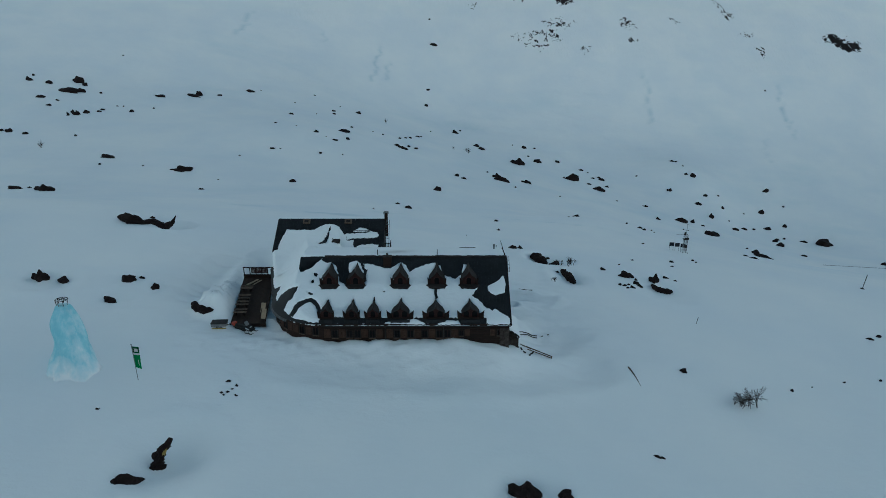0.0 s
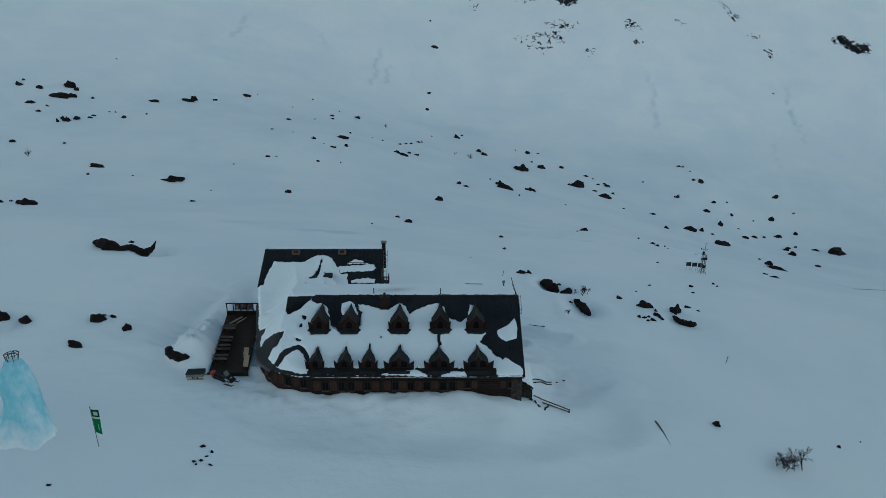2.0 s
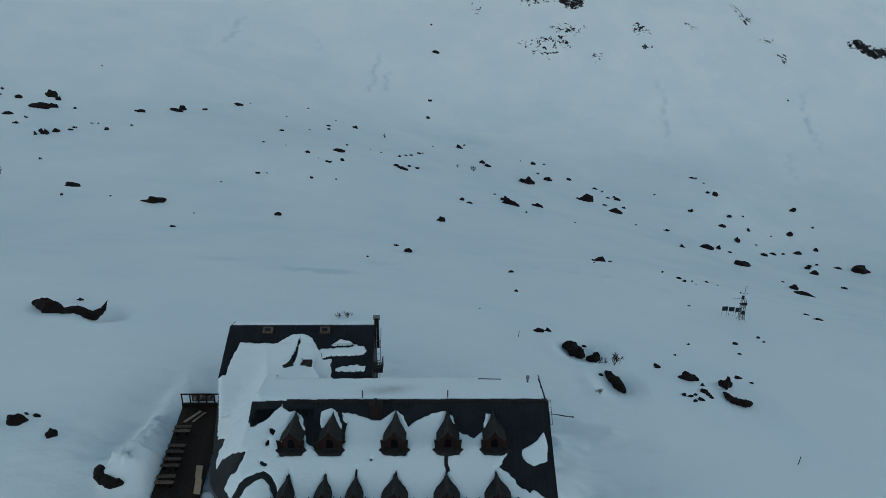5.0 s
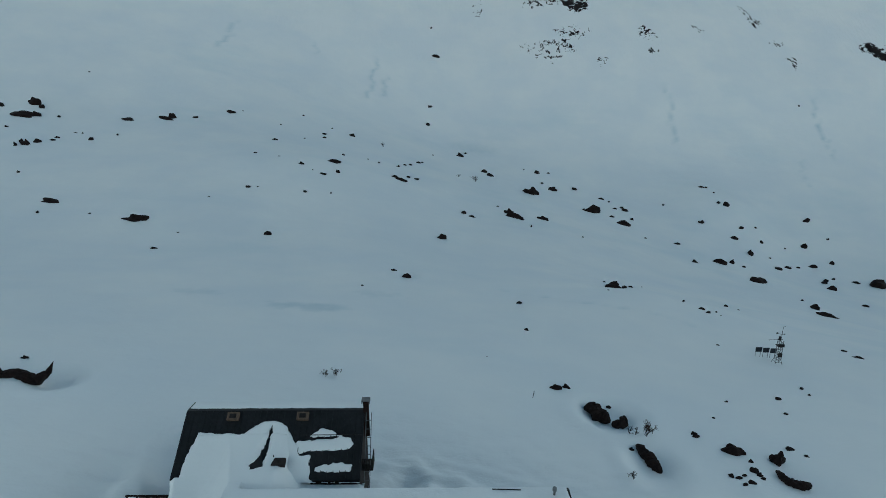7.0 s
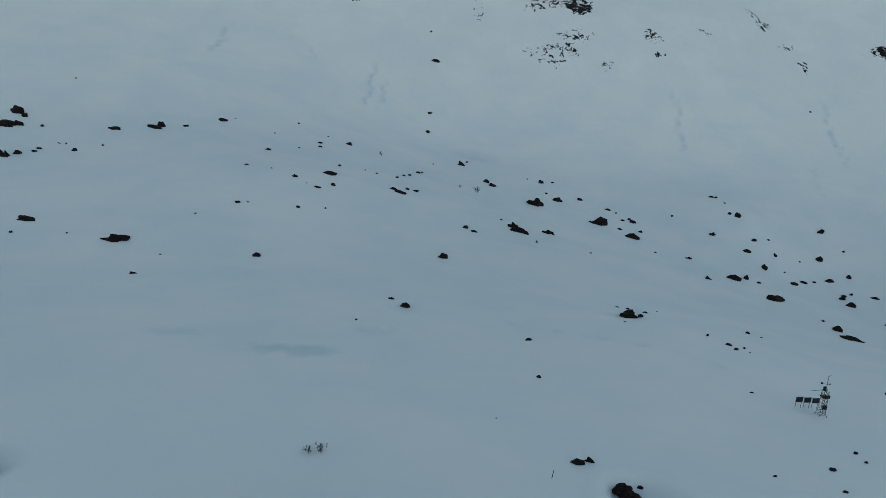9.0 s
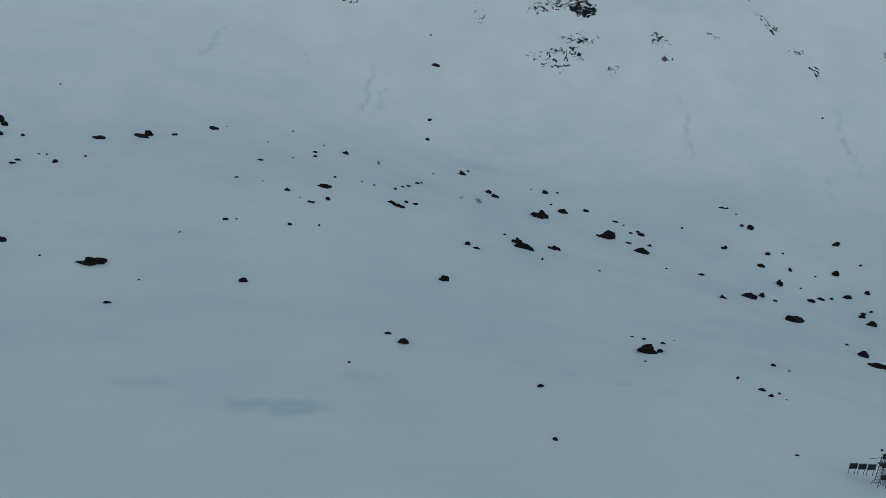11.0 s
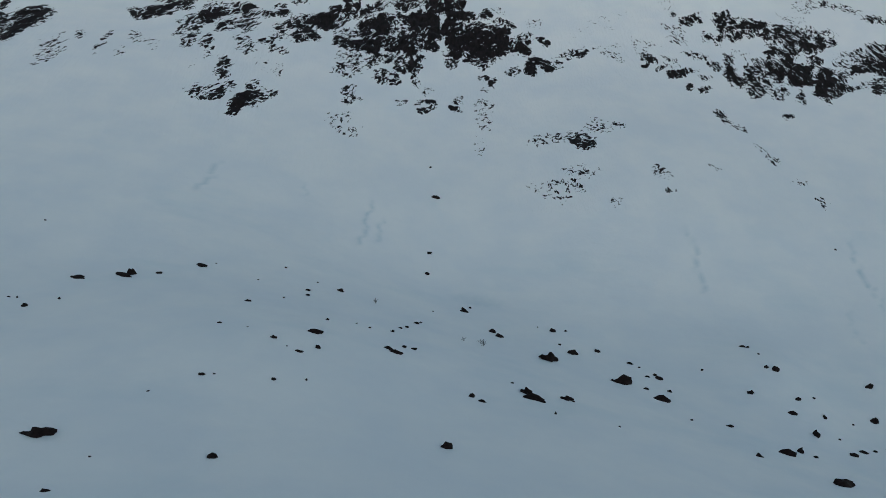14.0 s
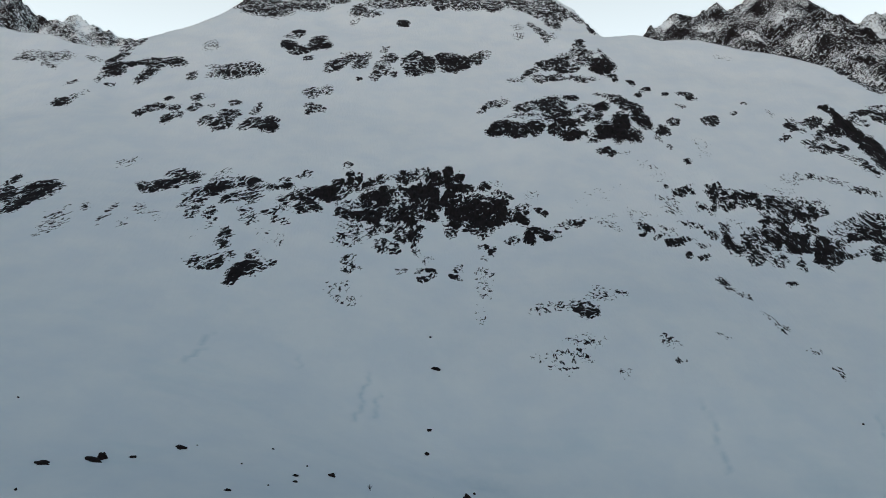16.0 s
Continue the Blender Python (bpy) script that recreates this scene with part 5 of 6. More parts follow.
def snow_sheet(name, base, xs, ys, cover, deep, label, edge=0.2):
    X, Y = np.meshgrid(xs, ys)
    f = cover(X, Y) + 0.06 * wave(X, Y, 51, 1.9, 2) + 0.07 * wave(X, Y, 53, 0.7, 2)
    t = deep * np.clip(f / edge, 0, 1) ** 0.6 * (1 + 0.25 * wave(X, Y, 52, 3.5, 2)) - 0.015 + 0.9 * np.clip(f, -0.2, 0)
    Z = base(X, Y) + t
    keep = f > -0.25
    nx = len(xs)
    idx = -np.ones(X.size, int)
    cells = keep[:-1, :-1] & keep[1:, :-1] & keep[:-1, 1:] & keep[1:, 1:]
    r, c = np.nonzero(cells)
    i = r * nx + c
    quads = np.stack([i, i + 1, i + nx + 1, i + nx], 1)
    used = np.unique(quads)
    idx[used] = np.arange(len(used))
    me = bpy.data.meshes.new(name)
    me.from_pydata(np.stack([X.ravel()[used], Y.ravel()[used], Z.ravel()[used]], 1).tolist(), [], idx[quads].tolist())
    me.polygons.foreach_set("use_smooth", [True] * len(me.polygons))
    me.materials.append(SNOW)
    px, py = X.ravel()[used], Y.ravel()[used]
    smoke = 0.5 * np.exp(-((px + 3.0 - 0.6 * (py - 10)) / 1.9) ** 2 - ((py - 10.1) / 0.95) ** 2)
    me.attributes.new("soot", 'FLOAT', 'POINT').data.foreach_set("value", smoke.astype(np.float32))
    return tagged(new(name, me), label, "snow")


def main_cover(x, y):
    f = np.minimum(np.minimum(y + 0.05, np.where(x < -13.5, 13.6, 12.75) - y), 11.0 - x)
    f = np.where(y < TURN[1], np.minimum(f, np.where(x < TURN[0], TURN[2] - 0.15 - 0.3 * np.clip((-14.6 - x) / 1.6, 0, 1) - np.hypot(x - TURN[0], y - TURN[1]), 9)), np.minimum(f, x + 17.8 + 0.25 * (y - TURN[1]) + 0.3 * np.clip((y - 9.3) / 1.2, 0, 1)))
    for poly in (BARE_QUAD, BARE_RIDGE, BARE_TRI, BARE_WEDGE, BARE_ARCH, BARE_EAVE, *SPOTS_AND_CRACKS):
        f = np.minimum(f, -inside(poly, x, y))
    for dx, d in LOW_DORMERS:
        f = np.minimum(f, np.maximum(np.abs(x - dx) - (d["h"] + 0.05) * (1 - np.clip((y - 0.9) / 2.2, 0, 1)) ** 1.5 - 0.03, np.maximum(0.3 - y, y - 3.1)))
    for dx in HIGH_DORMERS:
        f = np.minimum(f, np.maximum(np.abs(x - dx) - 0.9 * (1 - np.clip((y - 5.0) / 2.6, 0, 1)) ** 1.4 - 0.04, np.maximum(4.1 - y, y - 7.5)))
    for poly in (SNOW_BLOB, SNOW_EAVE_A, SNOW_EAVE_B, SNOW_EAVE_C, SNOW_HAT):
        f = np.maximum(f, 1.6 * inside(poly, x, y) + 0.08)
    return f


def link_roof(x, y):
    k = np.clip((x + 11.6) / 2.4, 0, 1)
    flat = np.minimum(EAVE_Z + 0.8 * (x + 18.15 + 0.25 * (y - TURN[1])), 7.1)
    rise = np.where(x < -10.6, annex_roof(x, y) + 0.05, -9)
    both = np.maximum(flat, rise) + 0.35 * np.exp(-np.abs(flat - rise) / 0.5)
    return both - 1.75 * k * k * (3 - 2 * k) * np.clip((y - 12.2) / 0.8, 0, 1)


def link_cover(x, y):
    f = np.minimum(x + 17.75 + 0.25 * (y - TURN[1]), -4.7 - x)
    f = np.where(y > 15.9, np.minimum(f, np.minimum(x + 19.35, -inside(BARE_ANNEX, x, y))), f)
    return np.minimum(np.minimum(f, -inside(BARE_SLIVER, x, y)), np.minimum(y - 12.0, np.where(x < -10.8, 19.2, 16.3) - y))


def annex_cover(x, y):
    f = np.minimum(np.minimum(x + 20.0, -5.0 - x), np.minimum(y - 15.8, 22.95 - y))
    f = np.minimum(f, -np.minimum(inside(BARE_ANNEX, x, y), 21.55 - y))
    f = np.minimum(f, -inside(BARE_SLIVER, x, y))
    for poly in (SNOW_ANNEX_A, SNOW_ANNEX_B, SNOW_ANNEX_C):
        f = np.maximum(f, inside(poly, x, y))
    return f


snow_sheet("roof_snow", main_roof, steps((-20.6, 11.2, 0.11)), steps((-0.2, 13.7, 0.11)), main_cover, 0.17, "thick wind-packed snow melting back from the roof edges")
snow_sheet("courtyard_snow", link_roof, steps((-20.8, -4.6, 0.09)), steps((12.0, 19.3, 0.09)), link_cover, 0.2, "deep drifted snow filling the gap between both wings")
snow_sheet("annex_roof_snow", annex_roof, steps((-20.1, -4.9, 0.11)), steps((15.7, 24.8, 0.11)), annex_cover, 0.15, "snow left on the dark roof of the back wing")


# ---- the terrace beside the lodge ----
DECKWOOD = two_tone("terrace_boards", (0.010, 0.006, 0.0046), (0.042, 0.025, 0.0175), 1.5, 0.8, stretch=(1, 6, 1))


def side_x(y):
    """The terrace's middle line."""
    return -20.6 - 0.15 * (y - 3.3)


terrace = thing("terrace", pose(0, 0, 0), "dark boarded terrace dug out of the snow beside the lodge", "terrace")
for k in range(28):
    off = -2.1 + k * 0.152
    poly = [(side_x(y) + off + dx, y) for y, dx in ((3.2, 0), (17.7, 0), (17.7, 0.14), (3.2, 0.14))]
    part("plank", slab(poly, lambda x, y, j=random.uniform(0, 0.012): 1.42 + j, 0.06), DECKWOOD, terrace)
part("edge_beam", slab([(side_x(3.2) - 2.2, 3.05), (side_x(3.2) + 2.2, 3.05), (side_x(3.2) + 2.2, 3.2), (side_x(3.2) - 2.2, 3.2)], lambda x, y: 1.45, 0.4), DARKWOOD, terrace)

bx0, bx1 = side_x(17.7) - 2.1, side_x(17.7) + 2.2
railing = thing("terrace_railing", pose(0, 17.75, 1.45), "dark timber railing at the end of the terrace", "railing")
part("base_wall", boxes((bx0, bx1, -0.1, 0.1, -0.4, 0.45)), DARKWOOD, railing)
for k in range(6):
    x = bx0 + 0.06 + k * (bx1 - bx0 - 0.12) / 5
    part("post", boxes((x - 0.05, x + 0.05, -0.06, 0.06, 0.45, 1.45)), DARKWOOD, railing)
part("top_rail", boxes((bx0 - 0.05, bx1 + 0.05, -0.08, 0.08, 1.45, 1.55), bevel=0.015), DARKWOOD, railing)
BANNER = two_tone("faded_banner", (0.05, 0.03, 0.03), (0.30, 0.29, 0.28), 3.0, 0.8, spread=(0.42, 0.58))
part("banner", boxes((bx0 + 1.05, bx0 + 3.4, 0.05, 0.07, 0.6, 1.4)), BANNER, railing, "faded patterned banner tied to the rails")

def bench(y, x0, x1, turn=0):
    m = pose((x0 + x1) / 2, y, 1.44, 0, 0, turn)
    b = thing("wooden_bench", m, "heavy weathered timber bench on the terrace", "bench", "benches on the terrace")
    h = (x1 - x0) / 2
    part("seat", boxes((-h, h, -0.2, 0.2, 0.44, 0.52), bevel=0.012), GREYWOOD, b)
    for s in (-1, 1):
        part("leg", boxes((s * (h - 0.3) - 0.06, s * (h - 0.3) + 0.06, -0.16, 0.16, 0, 0.44)), DARKWOOD, b)


for y in (13.6, 12.9, 10.6, 9.7, 8.6, 7.7, 6.2, 5.4):
    bench(y, side_x(y) - 2.0, side_x(y) - 0.35, random.uniform(-3, 3))
for k, (x, y, turn) in enumerate(((-23.2, 15.9, 62), (-22.5, 15.8, 66))):
    plank = thing("loose_plank", pose(x, y, 1.47 + 0.01 * k, 0, 0, turn), "pale loose plank lying on the terrace", "plank", "planks on the terrace")
    part("board", boxes((-1.1 + 0.2 * k, 1.1 - 0.2 * k, -0.17 + 0.05 * k, 0.17 - 0.05 * k, 0, 0.06), bevel=0.01), PALEWOOD, plank)
for x, y in ((-19.5, 6.2), (-19.0, 4.4)):
    panel = thing("wooden_hatch_panel", pose(x, y, 1.47, -34, 0, -8), "pale yellowish boarded panel leaning by the lodge wall", "panel", "panels by the wall")
    part("board", boxes((-0.30, 0.30, -0.02, 0.03, 0, 1.25), bevel=0.01), PALEWOOD, panel)
    part("board_frame", boxes((-0.37, -0.30, -0.03, 0.04, 0, 1.3), (0.30, 0.37, -0.03, 0.04, 0, 1.3)), DARKWOOD, panel)
    part("prop", boxes((-0.04, 0.04, 0.04, 0.75, 0.82, 0.88)), DARKWOOD, panel)

# open trailer sledge and snowmobile in front
GREYBODY = two_tone("scuffed_grey_paint", (0.09, 0.09, 0.09), (0.2, 0.2, 0.2), 2, 0.6)
RED = two_tone("faded_red_plastic", (0.22, 0.035, 0.022), (0.4, 0.07, 0.045), 2, 0.45)
BLACK = two_tone("black_rubber", (0.006, 0.006, 0.006), (0.02, 0.02, 0.02), 3, 0.6)
YELLOW = two_tone("yellowed_plastic", (0.24, 0.17, 0.04), (0.42, 0.32, 0.10), 2, 0.6)
zt = float(height(-23.7, 2.3))
sledge = thing("cargo_sledge", pose(-23.7, 2.3, zt, 0, 0, 4), "small grey cargo sledge with a dark cover", "sledge")
part("body", boxes((-0.9, 0.9, -0.55, 0.55, 0.32, 0.68), bevel=0.03), GREYBODY, sledge)
part("cover", boxes((-0.95, 0.95, -0.6, 0.6, 0.68, 0.76), bevel=0.03), IRON, sledge)
for s in (-0.45, 0.45):
    part("runner", boxes((-0.85, 0.85, s - 0.07, s + 0.07, 0, 0.1), bevel=0.02), YELLOW, sledge)
    part("strut", boxes((-0.3, -0.2, s - 0.04, s + 0.04, 0.1, 0.32), (0.2, 0.3, s - 0.04, s + 0.04, 0.1, 0.32)), IRON, sledge)
part("drawbar", rods(((0.9, 0, 0.35), (1.5, 0, 0.3)), r=0.04), IRON, sledge)

zm = float(height(-20.6, 2.1))
sled = thing("snowmobile", pose(-20.7, 2.2, zm, 0, 0, -24), "black and red snowmobile parked in front of the terrace", "snowmobile")
part("track", prism([(-1.5, 0.12), (-1.3, 0), (0.1, 0), (0.35, 0.25), (0.1, 0.36), (-1.3, 0.36)], -0.2, 0.2), BLACK, sled)
part("tunnel", prism([(-1.55, 0.36), (0.3, 0.36), (0.3, 0.5), (-1.5, 0.46)], -0.22, 0.22), IRON, sled)
part("seat", prism([(-1.35, 0.48), (0.1, 0.5), (0.15, 0.78), (-0.4, 0.74), (-1.2, 0.80), (-1.4, 0.66)], -0.17, 0.17), BLACK, sled)
part("hood", prism([(0.1, 0.35), (1.25, 0.28), (1.35, 0.42), (0.9, 0.72), (0.45, 0.92), (0.1, 0.82)], -0.36, 0.36), BLACK, sled, "black front cowl")
part("rear_box", boxes((-1.75, -1.25, -0.3, 0.3, 0.5, 0.92), bevel=0.08), RED, sled, "red rear luggage box")
TRIM = two_tone("white_trim", (0.35, 0.35, 0.35), (0.6, 0.6, 0.6), 3, 0.5)
part("cowl_stripe", prism([(0.35, 0.5), (0.95, 0.42), (1.0, 0.5), (0.6, 0.68), (0.4, 0.66)], -0.372, -0.36), TRIM, sled, "white stripe on the cowl")
part("headlight", boxes((0.86, 0.98, -0.16, 0.16, 0.62, 0.74), bevel=0.03), TRIM, sled, "pale headlight")
part("bumper", rods(((1.3, -0.3, 0.4), (1.45, 0, 0.42)), ((1.45, 0, 0.42), (1.3, 0.3, 0.4)), r=0.025), GALV, sled)
part("windshield", prism([(0.5, 0.9), (0.56, 0.88), (0.22, 1.3), (0.18, 1.28)], -0.28, 0.28), GREYBODY, sled)
part("handlebar", rods(((0.15, -0.38, 1.02), (0.15, 0.38, 1.02)), ((0.15, 0, 1.02), (0.35, 0, 0.8)), r=0.025), IRON, sled)
for s in (-0.48, 0.48):
    ski = part("ski", prism([(0.3, 0.0), (1.35, 0.0), (1.62, 0.2), (1.58, 0.23), (1.32, 0.05), (0.3, 0.05)], s - 0.07, s + 0.07), BLACK, sled)
    part("spindle", rods(((0.9, s, 0.05), (0.85, s * 0.7, 0.42)), r=0.03), GALV, ski)

# lean-to with its snow load at the gable end, stacked rails beside it
shed = thing("side_porch", pose(11.0, 1.2, -1.7), "small dark porch under a slab of snow at the gable end", "porch")
part("wall", boxes((0.05, 1.2, 0, 3.2, 0, 1.9)), STONE, shed, "rough dark stone base")
part("roof", slab([(0.05, -0.15), (1.35, -0.15), (1.35, 3.6), (0.05, 3.6)], lambda x, y: 3.35 - 0.75 * x + 0.1 * y, 0.1), ROOFSHEET, shed)
part("post", boxes((1.15, 1.25, -0.1, 0.0, 0, 2.3)), DARKWOOD, shed)
snow_sheet("porch_snow", lambda x, y: 1.65 - 0.75 * (x - 11.0) + 0.1 * (y - 1.2), steps((11.0, 12.45, 0.07)), steps((1.0, 4.9, 0.07)),
           lambda x, y: np.minimum(np.minimum(x - 11.02, 12.4 - x), np.minimum(y - 1.02, 4.85 - y)) + 0.1, 0.32, "slab of snow on the porch roof", 0.25)


def lumber(name, a, b, r, label, lift=0.0):
    za, zb = float(height(a[0], a[1])) + lift, float(height(b[0], b[1])) + lift
    return thing(name, Matrix.Identity(4), label, "timber", "timber by the gable end"), (a[0], a[1], za), (b[0], b[1], zb)


for a, b, lift in (((13.2, 1.3), (16.4, 1.1), 0.3), ((13.3, 0.5), (16.3, 0.6), 0.3), ((16.2, 0.5), (16.4, 1.2), 0.3), ((12.6, 2.2), (14.0, 2.5), 0.1)):
    t, p, q = lumber("timber_rail", a, b, 0.06, "long grey timber rail half sunk in the snow", lift)
    part("beam", rods((p, q), r=0.07, seg=6), GREYWOOD, t)
hoop = thing("fallen_rail", Matrix.Identity(4), "bowed wooden rail lying on the snow bank", "timber", "timber by the gable end")
for k, (dy, lift) in enumerate(((0, 0.12), (-0.35, 0.08))):
    run = [(12.0 + 0.72 * i, 5.3 + dy + 0.62 * i, float(height(12.0 + 0.72 * i, 5.3 + dy + 0.62 * i)) + lift + 0.18 * math.sin(i * 0.75)) for i in range(6)]
    part("bar", rods(*zip(run, run[1:]), r=0.06), DARKWOOD, hoop)
for x, y in ((12.6, 0.6), (12.9, 0.2), (13.6, 0.1), (12.1, 0.9), (13.9, 0.5), (16.3, 8.6), (17.2, 9.0)):
    ob = tagged(new("firewood_log", mesh_of("firewood_log", rods(((-0.25, 0, 0), (0.25, 0.05, 0)), r=0.11, seg=9), IRON)), "dark log lying in trampled snow", "log", "logs by the gable end")
    ob.matrix_world = pose(x, y, float(height(x, y)) + 0.06, 0, 0, random.uniform(0, 180)) @ Matrix.Scale(0.55 if x > 16 else 0.85, 4)


# ---- things standing in the snow ----
def ground_z(x, y):
    return float(height(x, y))


GREEN = two_tone("green_flag_cloth", (0.02, 0.17, 0.05), (0.045, 0.29, 0.09), 2, 0.8)
DARKGREEN = two_tone("dark_green_cloth", (0.012, 0.07, 0.025), (0.02, 0.1, 0.035), 2, 0.8)
WHITECLOTH = two_tone("white_cloth", (0.6, 0.62, 0.62), (0.8, 0.8, 0.8), 2, 0.8)


def cloth(x0, x1, z0, z1, nx=8, nz=10, lift=0.0):
    """A hanging piece of flag, gently folded, 6 mm thick."""
    bm = bmesh.new()
    rows = []
    for j in range(nz + 1):
        z = z0 + (z1 - z0) * j / nz
        rows.append([])
        for i in range(nx + 1):
            x = x0 + (x1 - x0) * i / nx
            y = 0.10 * math.sin(x * 5 + z * 1.1) * x - 0.05 * (4 - z) * x + lift
            rows[-1].append(bm.verts.new((x, y, z - 0.22 * x + 0.05 * math.sin(z * 6) * x)))
    for a, b in zip(rows, rows[1:]):
        for i in range(nx):
            bm.faces.new((a[i], a[i + 1], b[i + 1], b[i]))
    bmesh.ops.solidify(bm, geom=bm.faces[:], thickness=0.006)
    return bm


flag = thing("banner_flag", pose(-28.9, -9.1, ground_z(-28.9, -9.1) - 0.2, 0, -1.5), "green banner flag with white marks on a thin pole", "flag")
part("pole", rods(((0, 0, 0), (0, 0, 4.35)), r=0.035), GALV, flag)
part("finial", rods(((0, 0, 4.35), (0, 0, 4.45)), r=0.06), GALV, flag)
part("cloth", cloth(0.04, 0.68, 1.75, 3.25), GREEN, flag)
part("stripe", cloth(0.04, 0.68, 3.25, 3.45, 8, 2), WHITECLOTH, flag, "white stripe")
part("top_field", cloth(0.04, 0.68, 3.45, 4.2), DARKGREEN, flag, "dark green top field")
for a, b, c, d in ((0.2, 0.55, 3.62, 4.0), (0.44, 0.5, 2.1, 2.75)):
    part("emblem_bar", cloth(a, b, c, d, 2, 4, -0.012), WHITECLOTH, flag, "white mark")

# tower of turquoise ice round a steel frame
ICE, it, ib = material("blue_ice", 0.35)
n1, n2 = noise_at(it, 0.45, 4, (1, 1, 0.35)), noise_at(it, 2.5, 5, (1, 1, 0.4))
foot = it.nodes.new("ShaderNodeSeparateXYZ")
it.links.new(it.nodes.new("ShaderNodeTexCoord").outputs["Object"], foot.inputs[0])
drift = ramp(it, calc(it, 'ADD', calc(it, 'MULTIPLY', foot.outputs["Z"], 0.28), calc(it, 'MULTIPLY', calc(it, 'SUBTRACT', n1, 0.5), 1.6)), [(0.05, (1, 1, 1)), (0.42, (0, 0, 0))])
dusted = it.nodes.new("ShaderNodeMix")           # snow blown onto the foot
dusted.data_type = 'RGBA'
it.links.new(drift, dusted.inputs[0])
dusted.inputs[7].default_value = (0.82, 0.85, 0.87, 1)
ICE_SNOW = (dusted.inputs[6], dusted.outputs[2])
it.links.new(ICE_SNOW[1], ib.inputs["Base Color"])
it.links.new(ramp(it, calc(it, 'ADD', calc(it, 'MULTIPLY', n1, 0.7), calc(it, 'MULTIPLY', n2, 0.3)), [(0.3, (0.19, 0.50, 0.62)), (0.5, (0.35, 0.63, 0.72)), (0.66, (0.66, 0.77, 0.82))]), ICE_SNOW[0])
bumped(it, ib, n2, 0.8, 0.15)
bm = bmesh.new()
rows = []
for j in range(33):
    f = j / 32
    cx, cy, cz = -35.6 - 1.7 * f, -8.4 + 2.8 * f, 6.9 * f - 0.5
    r = 0.62 + 1.55 * (1 - f) ** 0.6 + 0.45 * (max(0, 0.3 - f) / 0.3) ** 1.6
    rows.append([])
    for i in range(40):
        a = i * math.tau / 40
        lump = 1 + 0.28 * noise.noise(Vector((math.cos(a) * 1.6, math.sin(a) * 1.6, f * 3))) + 0.20 * noise.noise(Vector((math.cos(a) * 5, math.sin(a) * 5, f * 4.0)))
        rows[-1].append(bm.verts.new((cx + math.cos(a) * r * lump * 1.05, cy + math.sin(a) * r * lump * 0.8, cz)))
for a, b in zip(rows, rows[1:]):
    for i in range(40):
        bm.faces.new((a[i], a[(i + 1) % 40], b[(i + 1) % 40], b[i]))
bm.faces.new(rows[-1])
zi = ground_z(-35.6, -8.4)
ice = thing("ice_tower", pose(0, 0, zi), "tall mound of turquoise blue ice with a steel ring on top", "ice tower")
part("ice_column", bm, ICE, ice, smooth=True)
ring = [(-37.3 + 0.62 * math.cos(k * math.tau / 14), -5.6 + 0.62 * math.sin(k * math.tau / 14)) for k in range(14)]
bars = []
for k in range(14):
    a, b = ring[k], ring[(k + 1) % 14]
    bars += [((*a, 7.0), (*b, 7.0))]
    if k % 2 == 0:
        bars += [((*a, 7.0), (-37.3 + (a[0] + 37.3) * 0.7, -5.6 + (a[1] + 5.6) * 0.7, 5.9)), ((*a, 7.0), (-37.3, -5.6, 7.05))]
part("steel_ring", rods(*bars, r=0.035, seg=6), IRON, ice, "dark steel ring frame")

# weather mast with its row of panels
mx, my = 57.6, 70.3
mz = ground_z(mx, my)
mast = thing("weather_mast", pose(mx, my, mz) @ Matrix.Scale(0.88, 4), "lattice weather mast with instruments, standing in snow", "mast")
corners = [(-0.45, -0.45), (0.45, -0.45), (0.45, 0.45), (-0.45, 0.45)]
for x, y in corners:
    part("mast_leg", rods(((x * 1.7, y * 1.7, -0.3), (x, y, 0.9), ), ((x, y, 0.9), (x * 0.8, y * 0.8, 4.9)), r=0.05, seg=6), GALV, mast)
for k in range(8):
    z0 = 0.4 + k * 0.56
    runs = []
    for (ax, ay), (bx, by) in zip(corners, corners[1:] + corners[:1]):
        runs += [((ax, ay, z0), (bx, by, z0)), ((ax, ay, z0), (bx, by, z0 + 0.56))]
    part("lattice", rods(*runs, r=0.025, seg=5), GALV, mast)
part("platform", boxes((-0.6, 0.6, -0.6, 0.6, 3.7, 3.78), (-0.55, 0.55, -0.6, -0.55, 3.7, 4.3)), IRON, mast)
part("cabinet", boxes((-0.35, 0.35, -0.75, -0.45, 1.7, 2.4), bevel=0.03), IRON, mast, "dark instrument cabinet")
part("mast_pole", rods(((0, 0, 4.6), (0.0, 0, 7.6)), r=0.04), IRON, mast)
part("boom", rods(((-2.6, -0.3, 5.1), (0.3, 0, 5.1)), r=0.03), IRON, mast)
part("cross_arm", rods(((-0.9, 0, 6.3), (0.4, 0, 6.0)), r=0.03), IRON, mast)
part("sensor", boxes((-1.05, -0.8, -0.1, 0.1, 6.2, 6.5), bevel=0.02), IRON, mast)
part("sensor", boxes((-0.5, -0.15, -0.25, 0.1, 4.9, 5.7), bevel=0.04), IRON, mast)
part("sensor", rods(((0.35, 0, 5.95), (0.55, 0, 6.2)), r=0.09), GALV, mast)
part("wind_vane", rods(((-0.1, 0, 7.6), (0.45, 0, 7.75)), r=0.03), IRON, mast)
PANEL = two_tone("dark_panel_glass", (0.010, 0.012, 0.018), (0.03, 0.035, 0.045), 3, 0.35)
